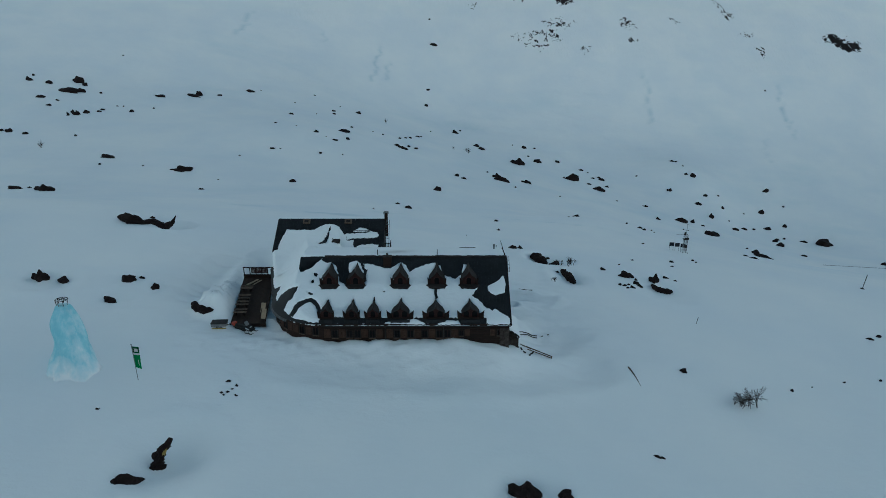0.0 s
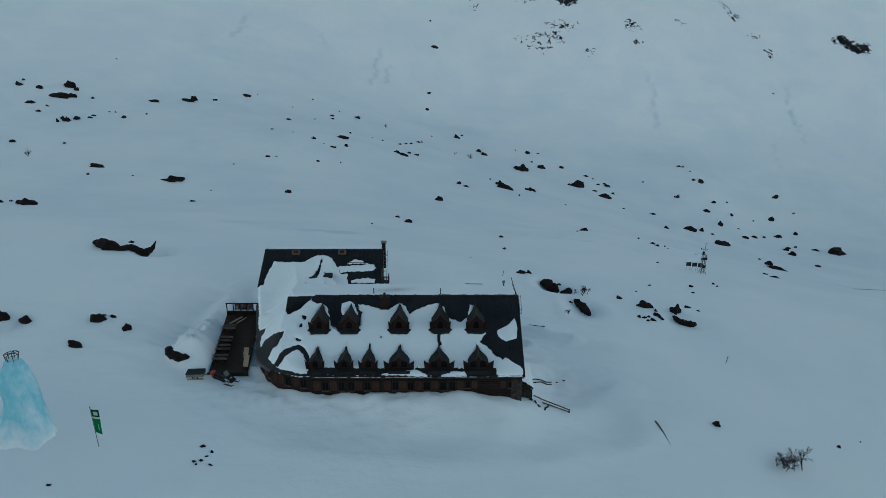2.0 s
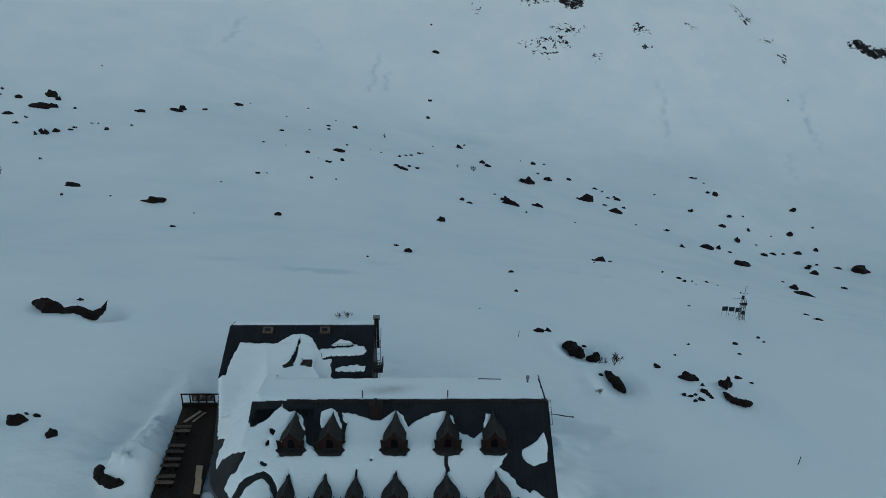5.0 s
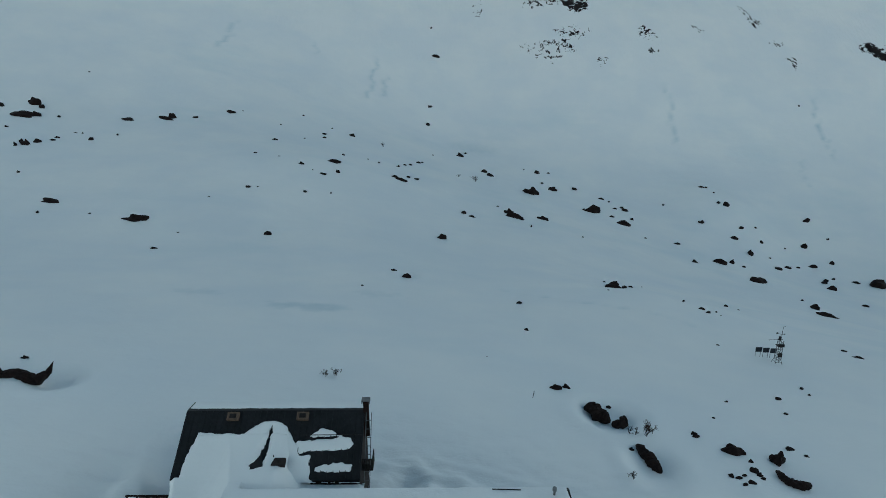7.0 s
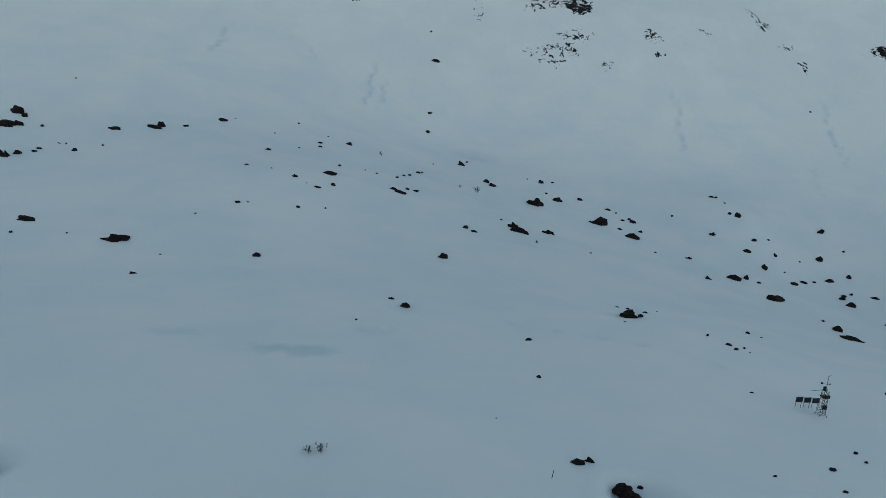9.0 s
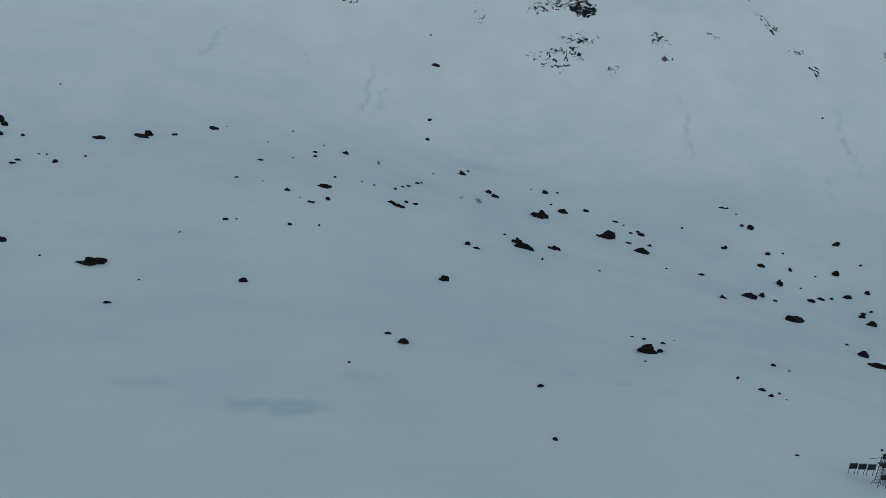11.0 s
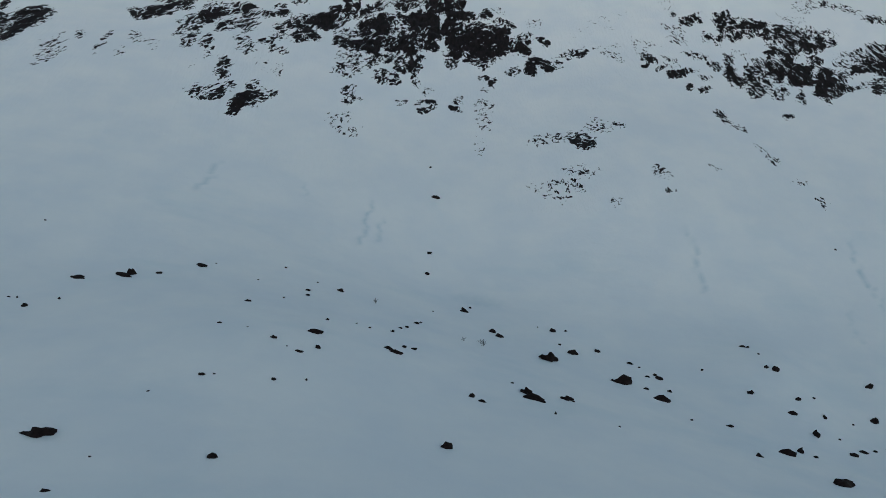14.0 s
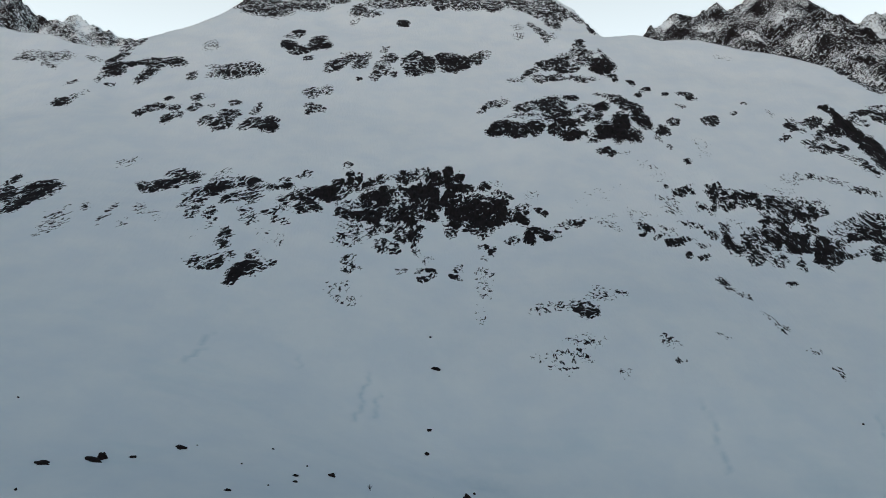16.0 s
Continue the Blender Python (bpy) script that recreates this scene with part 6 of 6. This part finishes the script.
for k in range(3):
    px, py = 55.6 + 1.32 * k, 72.9 + 0.1 * k
    p = thing("solar_panel", pose(px, py, ground_z(px, py)), "dark solar panel on two thin steel legs", "solar panel", "panels by the mast")
    part("panel", boxes((-0.5, 0.5, -0.03, 0.03, 1.05, 1.85), bevel=0.01, m=pose(0, 0, 0, 0)), PANEL, p)
    part("panel_frame", boxes((-0.54, -0.5, -0.05, 0.05, 1.01, 1.89), (0.5, 0.54, -0.05, 0.05, 1.01, 1.89), (-0.5, 0.5, -0.05, 0.05, 1.85, 1.89), (-0.5, 0.5, -0.05, 0.05, 1.01, 1.05)), GALV, p)
    for s in (-0.42, 0.42):
        part("panel_leg", rods(((s, 0.08, -0.2), (s, 0.08, 1.5)), r=0.035), GALV, p)


# tall thin rock leaning in its scoop, with a yellow patch
gz = ground_z(-22.9, -19.7)
bm = bmesh.new()
rows = []
for j in range(25):
    f = j / 24
    r = 0.62 * (1 - f) ** 0.45 + 0.10 - 0.18 * math.exp(-((f - 0.35) / 0.12) ** 2)
    c = Vector((-0.75 + 1.75 * f + 0.18 * math.sin(f * 9), -0.1 + 0.3 * f, -0.5 + 3.5 * f))
    rows.append([])
    for k in range(14):
        e = Vector((math.cos(k * math.tau / 14), 0.8 * math.sin(k * math.tau / 14), 0.15 * math.sin(k * 3)))
        q = c + e * r
        rows[-1].append(bm.verts.new(q + e * r * (0.8 * noise.noise(q * 1.9) + 0.4 * noise.noise(q * 5))))
for a, b in zip(rows, rows[1:]):
    for k in range(14):
        bm.faces.new((a[k], a[(k + 1) % 14], b[(k + 1) % 14], b[k]))
bm.faces.new(rows[0][::-1])
bm.faces.new(rows[-1])
bmesh.ops.recalc_face_normals(bm, faces=bm.faces[:])
slab_rock = thing("standing_rock", pose(-22.9, -19.7, gz), "tall jagged brown rock leaning in a wind scoop", "rock")
part("stone", bm, ROCK, slab_rock)
bm = bmesh.new()
bmesh.ops.create_icosphere(bm, subdivisions=3, radius=0.3)
for v in bm.verts:
    v.co = Vector((0.62 + v.co.x * 0.5 + v.co.z * 0.6, -0.2 + v.co.y * 0.7, 1.75 + v.co.z * 1.2)) * (1 + 0.2 * noise.noise(v.co * 6))
part("lichen_patch", bm, YELLOW, slab_rock, "yellow patch on the side")

# bare bushes and small trees
TWIG = two_tone("bare_twigs", (0.02, 0.015, 0.012), (0.06, 0.045, 0.036), 3, 0.9)


def twigs(seed, h, stems, depth=4, spread=0.55):
    rng = random.Random(seed)
    segs = []

    def grow(p, d, length, r, level):
        q = p + d * length
        segs.append((p, q, r))
        if level == 0:
            return
        for _ in range(rng.choice((3, 3, 4))):
            nd = (d + Vector((rng.gauss(0, spread), rng.gauss(0, spread), rng.gauss(0.12, 0.3)))).normalized()
            grow(p + d * length * rng.uniform(0.45, 1.0), nd, length * rng.uniform(0.5, 0.75), r * 0.62, level - 1)
    for _ in range(stems):
        d = Vector((rng.gauss(0, 0.3), rng.gauss(0, 0.3), 1)).normalized()
        grow(Vector((rng.gauss(0, 0.05 * stems), rng.gauss(0, 0.05 * stems), -0.2)), d, h * 0.42, 0.024 * h ** 0.6, depth)
    trunk, crown = bmesh.new(), bmesh.new()
    for a, b, r in segs:
        big = r > 0.012 * h ** 0.6
        rod(trunk if big else crown, a, b, max(r, 0.011), 5 if big else 3, max(r, 0.011) * 0.7)
    return trunk, crown


def bush(name, seed, x, y, h, stems, label, category, depth=4, group="bare bushes in the snow"):
    b = thing(name, pose(x, y, ground_z(x, y)), label, category, group)
    trunk, crown = twigs(seed, h, stems, depth)
    tagged(part("trunk", trunk, TWIG, b), kind="stuff")
    tagged(part("crown", crown, TWIG, b), kind="stuff")


bush("bare_tree", 8, 39.8, -3.9, 3.6, 2, "small leafless tree with dark spreading branches", "tree", 4)
bush("bare_bush", 6, 38.3, -3.7, 2.0, 9, "dense leafless bush beside a small tree", "bush", 4)
for k, (x, y, h, n) in enumerate(((-12.5, 44.3, 1.2, 4), (-11.1, 44.5, 1.4, 4), (-11.3, 45.4, 0.9, 3), (23.2, 35.4, 1.3, 5), (24.4, 35.6, 2.0, 5), (25.4, 36.2, 1.7, 4), (21.0, 27.6, 1.2, 5),
                                   (18.5, 275.5, 4.0, 6), (11.0, 275.6, 2.2, 4), (-25.0, 296.0, 3.0, 4), (-143.5, 178.5, 3.2, 6))):
    bush("bare_bush", 20 + k, x, y, h, n, "leafless bush poking out of the snow", "bush", 3)

# long half-buried beam, marker poles, stakes
bx = thing("buried_log", Matrix.Identity(4), "weathered brown log half buried in the slope", "log")
run = [(25.9 + 0.12 * k, 1.3 - 0.85 * k, ground_z(25.9 + 0.12 * k, 1.3 - 0.85 * k) + 0.06 - 0.03 * k) for k in range(6)]
bm = bmesh.new()
for k, (a, b) in enumerate(zip(run, run[1:])):
    rod(bm, a, b, 0.11 - 0.012 * k, 9, 0.10 - 0.012 * k)
part("trunk", bm, GREYWOOD, bx)
post = thing("marker_pole", pose(82.2, 44.9, ground_z(82.2, 44.9), 0, 7), "dark leaning steel pole set in the snow", "pole")
part("shaft", rods(((0, 0, -0.3), (0, 0, 2.9)), r=0.07), IRON, post)
part("foot", boxes((-0.3, 0.3, -0.3, 0.3, -0.1, 0.12), bevel=0.03), IRON, post)
cable = thing("hanging_cable", Matrix.Identity(4), "thin dark cable strung over the slope", "cable")
part("wire", rods(((80, 55, ground_z(80, 55) + 2.6), (96, 58, ground_z(96, 58) + 3.2)), r=0.03), IRON, cable)
for x, y, h in ((40.1, 17.0, 1.1), (13.0, 43.2, 1.0)):
    stake = thing("snow_stake", pose(x, y, ground_z(x, y), 0, 8), "thin dark stake standing in the snow", "stake", "snow stakes")
    part("shaft", rods(((0, 0, -0.2), (0, 0, h)), r=0.04), IRON, stake)
rail = thing("buried_pole", Matrix.Identity(4), "crooked dark wooden pole lying half buried on the drift", "pole")
run = [(12.8 + 0.62 * k, 21.5 - 0.2 * k, ground_z(12.8 + 0.62 * k, 21.5 - 0.2 * k) + 0.04 + 0.05 * math.sin(k * 2.2)) for k in range(7)]
bm = bmesh.new()
for a, b in zip(run, run[1:]):
    rod(bm, a, b, 0.07, 7, 0.06)
part("shaft", bm, DARKWOOD, rail)


# ---- rocks: x, y, width, height ----
HILL_ROCKS_A = [(-24.9, -22.9, 2.1, 1.6), (14.5, -20.6, 1.4, 1.2), (10.6, -20.4, 2.6, 2.3), (-31.0, -14.1, 0.4, 0.3), (25.6, -14.0, 0.6, 0.4), (25.0, -13.9, 0.8, 0.5),
     (-19.7, -10.5, 0.3, 0.2), (-18.5, -10.4, 0.4, 0.3), (-20.0, -10.2, 0.3, 0.3), (-19.4, -10.0, 0.3, 0.3), (-19.1, -9.4, 0.3, 0.2), (-18.8, -8.8, 0.4, 0.4),
     (-19.8, -8.2, 0.6, 0.3), (46.2, 0.6, 0.5, 0.4), (49.5, 2.0, 0.2, 0.2), (33.2, 2.3, 0.9, 0.8), (54.8, 4.0, 0.5, 0.4), (60.6, 5.5, 0.4, 0.4),
     (-39.0, 7.0, 2.0, 1.4), (-34.9, 11.0, 1.2, 1.5), (-50.1, 11.7, 1.7, 1.9), (-47.1, 12.0, 2.2, 1.2), (-38.8, 12.5, 1.7, 1.3), (-37.6, 13.8, 1.0, 0.6)]
HILL_ROCKS_B = [(-38.6, 14.0, 0.6, 0.3), (66.9, 18.2, 1.0, 0.6), (69.1, 19.4, 0.8, 0.6)]
SHELF_ROCKS_A = [(33.0, 28.1, 0.7, 0.5), (33.9, 28.5, 1.1, 0.7), (32.8, 29.2, 0.8, 0.5), (32.1, 29.5, 0.7, 0.5), (33.6, 29.7, 0.5, 0.4), (35.6, 29.7, 0.6, 0.5),
     (35.5, 30.2, 0.7, 0.6), (35.1, 30.7, 1.0, 0.7), (35.5, 32.4, 0.7, 0.6), (38.7, 32.8, 1.4, 1.9), (22.5, 33.1, 0.7, 0.4), (34.5, 34.0, 2.3, 1.3),
     (43.1, 34.9, 0.6, 0.3), (41.8, 36.0, 1.4, 0.5), (31.1, 36.9, 1.0, 0.6), 
     (31.1, 37.6, 1.0, 0.7), (-47.1, 41.9, 0.7, 0.5), (35.4, 42.5, 0.4, 0.3), (22.6, 43.8, 0.8, 0.6), (46.3, 45.9, 0.7, 0.4)]
SHELF_ROCKS_B = [(16.4, 46.6, 1.7, 1.0), (18.0, 47.4, 1.3, 0.9), (39.4, 48.1, 0.5, 0.3), (48.0, 51.1, 0.8, 0.5), (54.0, 54.1, 0.4, 0.4), (54.4, 56.8, 0.5, 0.5),
     (8.4, 57.2, 0.3, 0.2), (16.5, 75.3, 0.9, 0.5), (50.3, 76.8, 0.6, 0.4), (79.9, 82.6, 1.7, 0.7), (79.7, 87.0, 1.7, 0.5), (17.8, 96.2, 1.1, 0.7),
     (59.5, 97.3, 0.4, 0.3), (56.8, 97.3, 1.2, 0.8), (56.4, 99.5, 1.2, 0.7), (59.6, 99.8, 0.4, 0.5), (-14.3, 101.2, 0.5, 0.4), (54.0, 103.8, 0.5, 0.7),
     (-105.4, 109.9, 4.7, 2.0), (39.4, 110.2, 0.5, 0.3), (-115.2, 112.4, 4.5, 1.7), (-111.9, 114.7, 0.9, 0.6), (-6.0, 117.1, 2.3, 1.9), (-9.0, 120.0, 1.1, 0.6)]
SHELF_ROCKS_C = [(44.2, 122.7, 3.9, 2.8), (46.7, 123.1, 1.6, 1.2), (-70.6, 133.9, 1.6, 0.5), (81.4, 135.2, 0.6, 0.4), (79.7, 138.9, 1.4, 0.7)]
VALLEY_ROCKS_A = [(53.4, 140.2, 1.2, 0.8), (49.4, 141.8, 1.3, 0.7), (46.9, 142.8, 0.8, 0.5), (59.1, 148.1, 0.6, 0.4), (-69.8, 148.3, 0.6, 0.4), (-45.8, 149.4, 2.4, 1.9),
     (-84.6, 155.8, 6.3, 2.4), (-112.8, 157.8, 0.7, 1.1), (-98.9, 159.4, 0.8, 0.6), (124.2, 163.2, 5.6, 0.9), (-115.3, 168.4, 6.8, 1.6), (2.4, 170.9, 3.2, 2.9),
     (126.8, 175.9, 3.4, 2.4), (-71.6, 181.2, 0.7, 0.5), (128.3, 186.7, 1.2, 0.8), (-61.7, 191.4, 1.7, 1.0), (-58.7, 192.3, 1.0, 0.7), (-43.3, 193.2, 1.2, 1.0),
     (-157.7, 193.5, 2.6, 1.8), (-138.6, 194.4, 1.0, 1.0), (-164.7, 195.2, 3.2, 2.4), (-35.1, 196.0, 0.8, 0.8), (-168.1, 196.3, 1.6, 1.3), (158.5, 197.6, 2.9, 1.2)]
VALLEY_ROCKS_B = [(120.7, 203.5, 7.0, 2.5), (199.0, 205.6, 2.4, 2.4), (-40.6, 212.0, 2.5, 1.1), (55.9, 213.4, 0.9, 0.8), (-44.2, 214.3, 0.7, 0.5), (36.6, 215.2, 0.9, 1.5),
     (100.6, 215.3, 2.9, 1.7), (14.3, 215.7, 2.2, 1.1), (-35.6, 217.7, 1.5, 1.5), (11.0, 218.1, 2.2, 2.2), (-49.0, 218.5, 1.8, 1.3), (-154.3, 220.8, 1.5, 2.9),
     (-151.8, 222.8, 3.9, 2.4), (113.7, 224.1, 5.7, 3.5), (34.0, 224.3, 2.3, 1.5), (-58.6, 225.2, 0.8, 0.6), (31.6, 225.3, 5.8, 2.7), (-154.4, 225.3, 1.1, 2.2),
     (-153.3, 225.9, 1.1, 2.2), (163.3, 226.5, 4.2, 2.6), (-149.4, 226.7, 2.5, 2.5), (-68.0, 227.1, 1.6, 0.8), (126.6, 229.2, 2.3, 1.1), (29.6, 229.8, 3.1, 2.8)]
VALLEY_ROCKS_C = [(45.1, 230.0, 1.2, 0.8), (121.9, 230.4, 1.8, 2.7), (43.2, 230.6, 3.6, 1.8), (-38.9, 230.7, 5.0, 1.9), (-146.1, 231.1, 2.5, 1.0), (-168.4, 232.8, 2.9, 1.2),
     (-146.2, 234.8, 2.8, 1.1), (-13.7, 235.1, 4.3, 1.8), (-133.9, 235.8, 2.2, 2.2), (165.6, 236.3, 3.0, 2.0), (25.8, 237.2, 1.0, 0.8), (-15.8, 237.3, 2.8, 1.6),
     (191.6, 237.7, 8.2, 4.4), (87.7, 238.3, 1.3, 0.9), (102.1, 240.1, 2.2, 1.1), (168.0, 240.1, 2.7, 1.6), (-168.6, 240.6, 1.8, 1.2), (182.3, 240.9, 3.8, 1.6),
     (-176.3, 241.4, 4.5, 2.1), (148.4, 242.8, 4.5, 2.0), (173.2, 243.0, 2.5, 1.2), (-143.0, 243.1, 1.4, 0.7), (-140.2, 243.2, 0.9, 0.9), (-11.0, 244.7, 1.6, 1.4)]
VALLEY_ROCKS_D = [(-127.6, 245.6, 1.4, 1.1), (-7.6, 245.8, 2.5, 1.0), (155.6, 248.2, 3.1, 1.3), (161.2, 251.1, 2.1, 1.3), (139.5, 251.4, 2.0, 3.5), (81.9, 252.6, 5.4, 3.6),
     (-38.2, 252.9, 1.1, 1.1), (-170.9, 253.5, 11.1, 3.1), (169.9, 254.1, 3.7, 2.6), (149.5, 254.2, 1.0, 1.0), (-166.0, 256.8, 5.5, 3.1), (-23.8, 256.9, 1.1, 0.9),
     (-28.5, 258.1, 0.9, 0.6), (180.5, 258.3, 2.2, 2.2), (-157.4, 259.5, 2.0, 1.2), (-68.1, 260.1, 2.7, 1.3), (-182.1, 260.8, 3.8, 2.9), (-15.8, 260.9, 1.3, 1.1),
     (-191.7, 260.9, 3.2, 3.2), (79.1, 262.3, 2.3, 1.2), (70.5, 262.8, 8.3, 6.0), (66.9, 264.0, 1.4, 1.2), (136.5, 264.0, 3.6, 2.3), (89.3, 264.8, 1.9, 1.4)]
VALLEY_ROCKS_E = [(150.9, 266.4, 2.1, 2.6), (-167.9, 266.7, 2.5, 2.5), (-192.1, 266.9, 1.3, 1.6), (162.6, 267.1, 1.1, 1.1), (-132.7, 268.3, 5.4, 1.2), (-172.7, 268.7, 7.0, 5.1),
     (-13.5, 270.4, 1.8, 1.1), (173.6, 271.2, 2.8, 3.9), (44.3, 272.7, 6.0, 4.2), (-57.8, 273.0, 0.9, 0.7), (124.5, 273.4, 2.6, 2.0), (143.9, 273.5, 2.6, 1.8),
     (-11.0, 274.4, 1.4, 1.1), (41.5, 274.5, 1.9, 1.9), (-119.7, 274.8, 8.8, 2.0), (89.1, 276.7, 3.0, 1.7), (84.3, 276.9, 2.0, 1.2), (152.1, 277.2, 1.3, 1.1),
     (-117.1, 277.7, 3.0, 3.5), (189.4, 279.8, 1.2, 1.2), (88.1, 279.9, 2.0, 1.5), (-108.6, 281.4, 3.5, 1.2), (-50.8, 283.2, 2.1, 1.2), (-7.8, 283.4, 2.4, 1.2)]
VALLEY_ROCKS_F = [(83.4, 285.2, 1.5, 1.0), (-6.0, 286.2, 1.2, 0.7), (56.5, 287.0, 4.4, 3.0), (80.3, 287.4, 2.5, 1.3), (141.8, 288.5, 3.3, 2.7), (138.2, 289.6, 2.2, 1.6),
     (111.3, 289.6, 1.3, 1.0), (-51.9, 289.7, 2.2, 1.2), (-71.9, 290.4, 1.0, 0.7), (26.7, 291.6, 3.4, 1.7), (-96.2, 293.7, 5.1, 1.8), (185.9, 294.4, 4.7, 3.5),
     (52.3, 294.4, 1.3, 1.0), (68.4, 294.6, 2.5, 1.5), (24.0, 295.8, 3.5, 2.0), (-91.1, 298.8, 1.0, 0.8), (-39.8, 298.9, 3.0, 2.0), (139.8, 300.5, 1.1, 0.8),
     (-49.8, 302.0, 1.0, 0.8), (-1.1, 307.3, 1.0, 0.8), (138.2, 307.4, 1.7, 1.1), (135.9, 307.5, 2.8, 1.4), (51.5, 307.6, 2.6, 2.1), (-64.7, 308.7, 1.0, 1.0)]
VALLEY_ROCKS_G = [(-166.4, 309.7, 1.1, 0.9), (45.1, 309.9, 1.0, 0.8), (57.6, 310.1, 2.1, 1.1), (12.9, 315.7, 4.7, 3.1), (15.8, 320.8, 1.6, 1.1), (-4.3, 345.0, 2.3, 2.3),
     (-3.6, 360.9, 4.1, 1.2), (218.5, 383.2, 1.4, 1.1), (0.3, 401.6, 5.9, 3.3), (-2.6, 426.2, 1.4, 1.4)]


def rock_mesh(k):
    """One angular, weathered rock about a metre wide."""
    rng = random.Random(100 + k)
    bm = bmesh.new()
    bmesh.ops.create_icosphere(bm, subdivisions=3, radius=0.5)
    cuts = [Vector((rng.gauss(0, 1), rng.gauss(0, 1), rng.gauss(0.2, 0.8))).normalized() for _ in range(12)]
    depth = [rng.uniform(0.26, 0.46) for _ in cuts]
    off = Vector((rng.uniform(0, 50), rng.uniform(0, 50), 0))
    for v in bm.verts:
        p = v.co.copy()
        for n, d in zip(cuts, depth):
            over = p.dot(n) - d
            if over > 0:
                p -= n * over * 0.92
        p *= 1 + 0.55 * noise.noise(p * 2.6 + off) + 0.16 * noise.noise(p * 7 + off)
        v.co = Vector((p.x * 1.15, p.y, p.z))
    return mesh_of("rock", bm, ROCK)


ROCKS = [rock_mesh(k) for k in range(9)]


def long_rock(spine, radii, seed, label, group, rugged=0.7):
    """A drawn-out, cracked rock that follows a line of points."""
    bm = bmesh.new()
    n, m = 30, 16
    pts, rows = [Vector(p) for p in spine], []
    off = Vector((seed * 7.3, seed * 3.1, 0))
    for j in range(n + 1):
        f = j / n * (len(pts) - 1)
        i = min(int(f), len(pts) - 2)
        c = pts[i].lerp(pts[i + 1], f - i)
        r = (radii[i] * (1 - f + i) + radii[i + 1] * (f - i)) * min(1, (min(j, n - j) / n * 7) ** 0.6 + 0.08)
        d = (pts[i + 1] - pts[i]).normalized()
        side = d.cross(Vector((0, 0.5, 1))).normalized()
        up = side.cross(d)
        rows.append([])
        for k in range(m):
            a = k * math.tau / m
            e = side * math.cos(a) + up * math.sin(a)
            q = c + e * r
            rows[-1].append(bm.verts.new(q + e * r * rugged * (0.6 * noise.noise(q * 1.1 / max(radii) + off) + 0.45 * noise.noise(q * 2.9 / max(radii) + off))))
    for a, b in zip(rows, rows[1:]):
        for k in range(m):
            bm.faces.new((a[k], a[(k + 1) % m], b[(k + 1) % m], b[k]))
    bm.faces.new(rows[0][::-1])
    bm.faces.new(rows[-1])
    bmesh.ops.recalc_face_normals(bm, faces=bm.faces[:])
    return tagged(new("rock", mesh_of("rock", bm, ROCK)), label, "rock", group)


def on_snow(*points):
    return [(x, y, float(height(x, y)) + up) for x, y, up in points]


NEAR_GROUP = "rocks on the shelf behind the lodge"
long_rock(on_snow((19.9, 43.2, 0.5), (20.7, 41.6, 0.7), (22.0, 40.3, 0.4)), (0.75, 0.95, 0.45), 3, "long dark brown rock lying in a deep wind scoop", NEAR_GROUP)
long_rock(on_snow((22.1, 40.1, 0.2), (23.4, 40.2, 0.4), (24.0, 41.5, 0.8)), (0.35, 0.65, 0.25), 5, "curved dark rock with a raised tip in a wind scoop", NEAR_GROUP)
long_rock(on_snow((-51.4, 38.4, 0.5), (-48.6, 37.4, 0.4), (-46.4, 36.8, 0.15), (-44.9, 36.8, 0.3), (-43.1, 37.0, 0.7), (-42.0, 37.8, 1.7), (-41.4, 38.2, 3.0)), (1.1, 1.0, 0.45, 0.55, 0.7, 0.4, 0.1), 13, "crescent-shaped dark rock with a raised horn in a wind scoop", NEAR_GROUP, 0.85)
long_rock(on_snow((23.2, 33.9, 0.3), (24.1, 32.0, 0.4), (25.0, 30.2, 0.2)), (0.4, 0.62, 0.42), 7, "long dark slanting rock beside leafless bushes", NEAR_GROUP)
long_rock(on_snow((37.8, 31.5, 0.3), (38.3, 30.0, 0.3), (39.4, 29.4, 0.3), (40.9, 29.7, 0.3)), (0.3, 0.42, 0.5, 0.42), 9, "curved low dark rock showing through the snow", NEAR_GROUP)
long_rock(on_snow((-28.2, 6.9, 0.5), (-27.5, 5.3, 0.25), (-26.3, 4.5, 0.2), (-24.9, 4.3, 0.2)), (0.35, 0.52, 0.5, 0.28), 11, "curved dark rock under a heap of cleared snow", "rocks around the lodge", 0.45)


def scatter_rocks(rows, group, label):
    for x, y, w, h in rows:
        ob = new("rock", random.choice(ROCKS))
        z = float(height(x, y))
        deep = max(w * random.uniform(0.5, 0.75), h * 0.9)
        ob.matrix_world = Matrix.LocRotScale((x, y + deep * 0.25, z - h * 0.08), Euler((random.uniform(0.0, 0.3), random.uniform(-0.1, 0.25) + (0.18 if x > 0 else 0.0), random.uniform(-0.35, 0.35))),
                                             (w * 1.05, deep, max(h * 1.5, w * 0.4)))
        tagged(ob, label, "rock", group)


for rows in (HILL_ROCKS_A, HILL_ROCKS_B):
    scatter_rocks(rows, "rocks around the lodge", "dark brown rock sticking out of the snow")
for rows in (SHELF_ROCKS_A, SHELF_ROCKS_B, SHELF_ROCKS_C):
    scatter_rocks(rows, "rocks on the shelf behind the lodge", "dark angular rock half buried in snow")
for rows in (VALLEY_ROCKS_A, VALLEY_ROCKS_B, VALLEY_ROCKS_C, VALLEY_ROCKS_D, VALLEY_ROCKS_E, VALLEY_ROCKS_F, VALLEY_ROCKS_G):
    scatter_rocks(rows, "boulders in the valley", "dark boulder showing through valley snow")
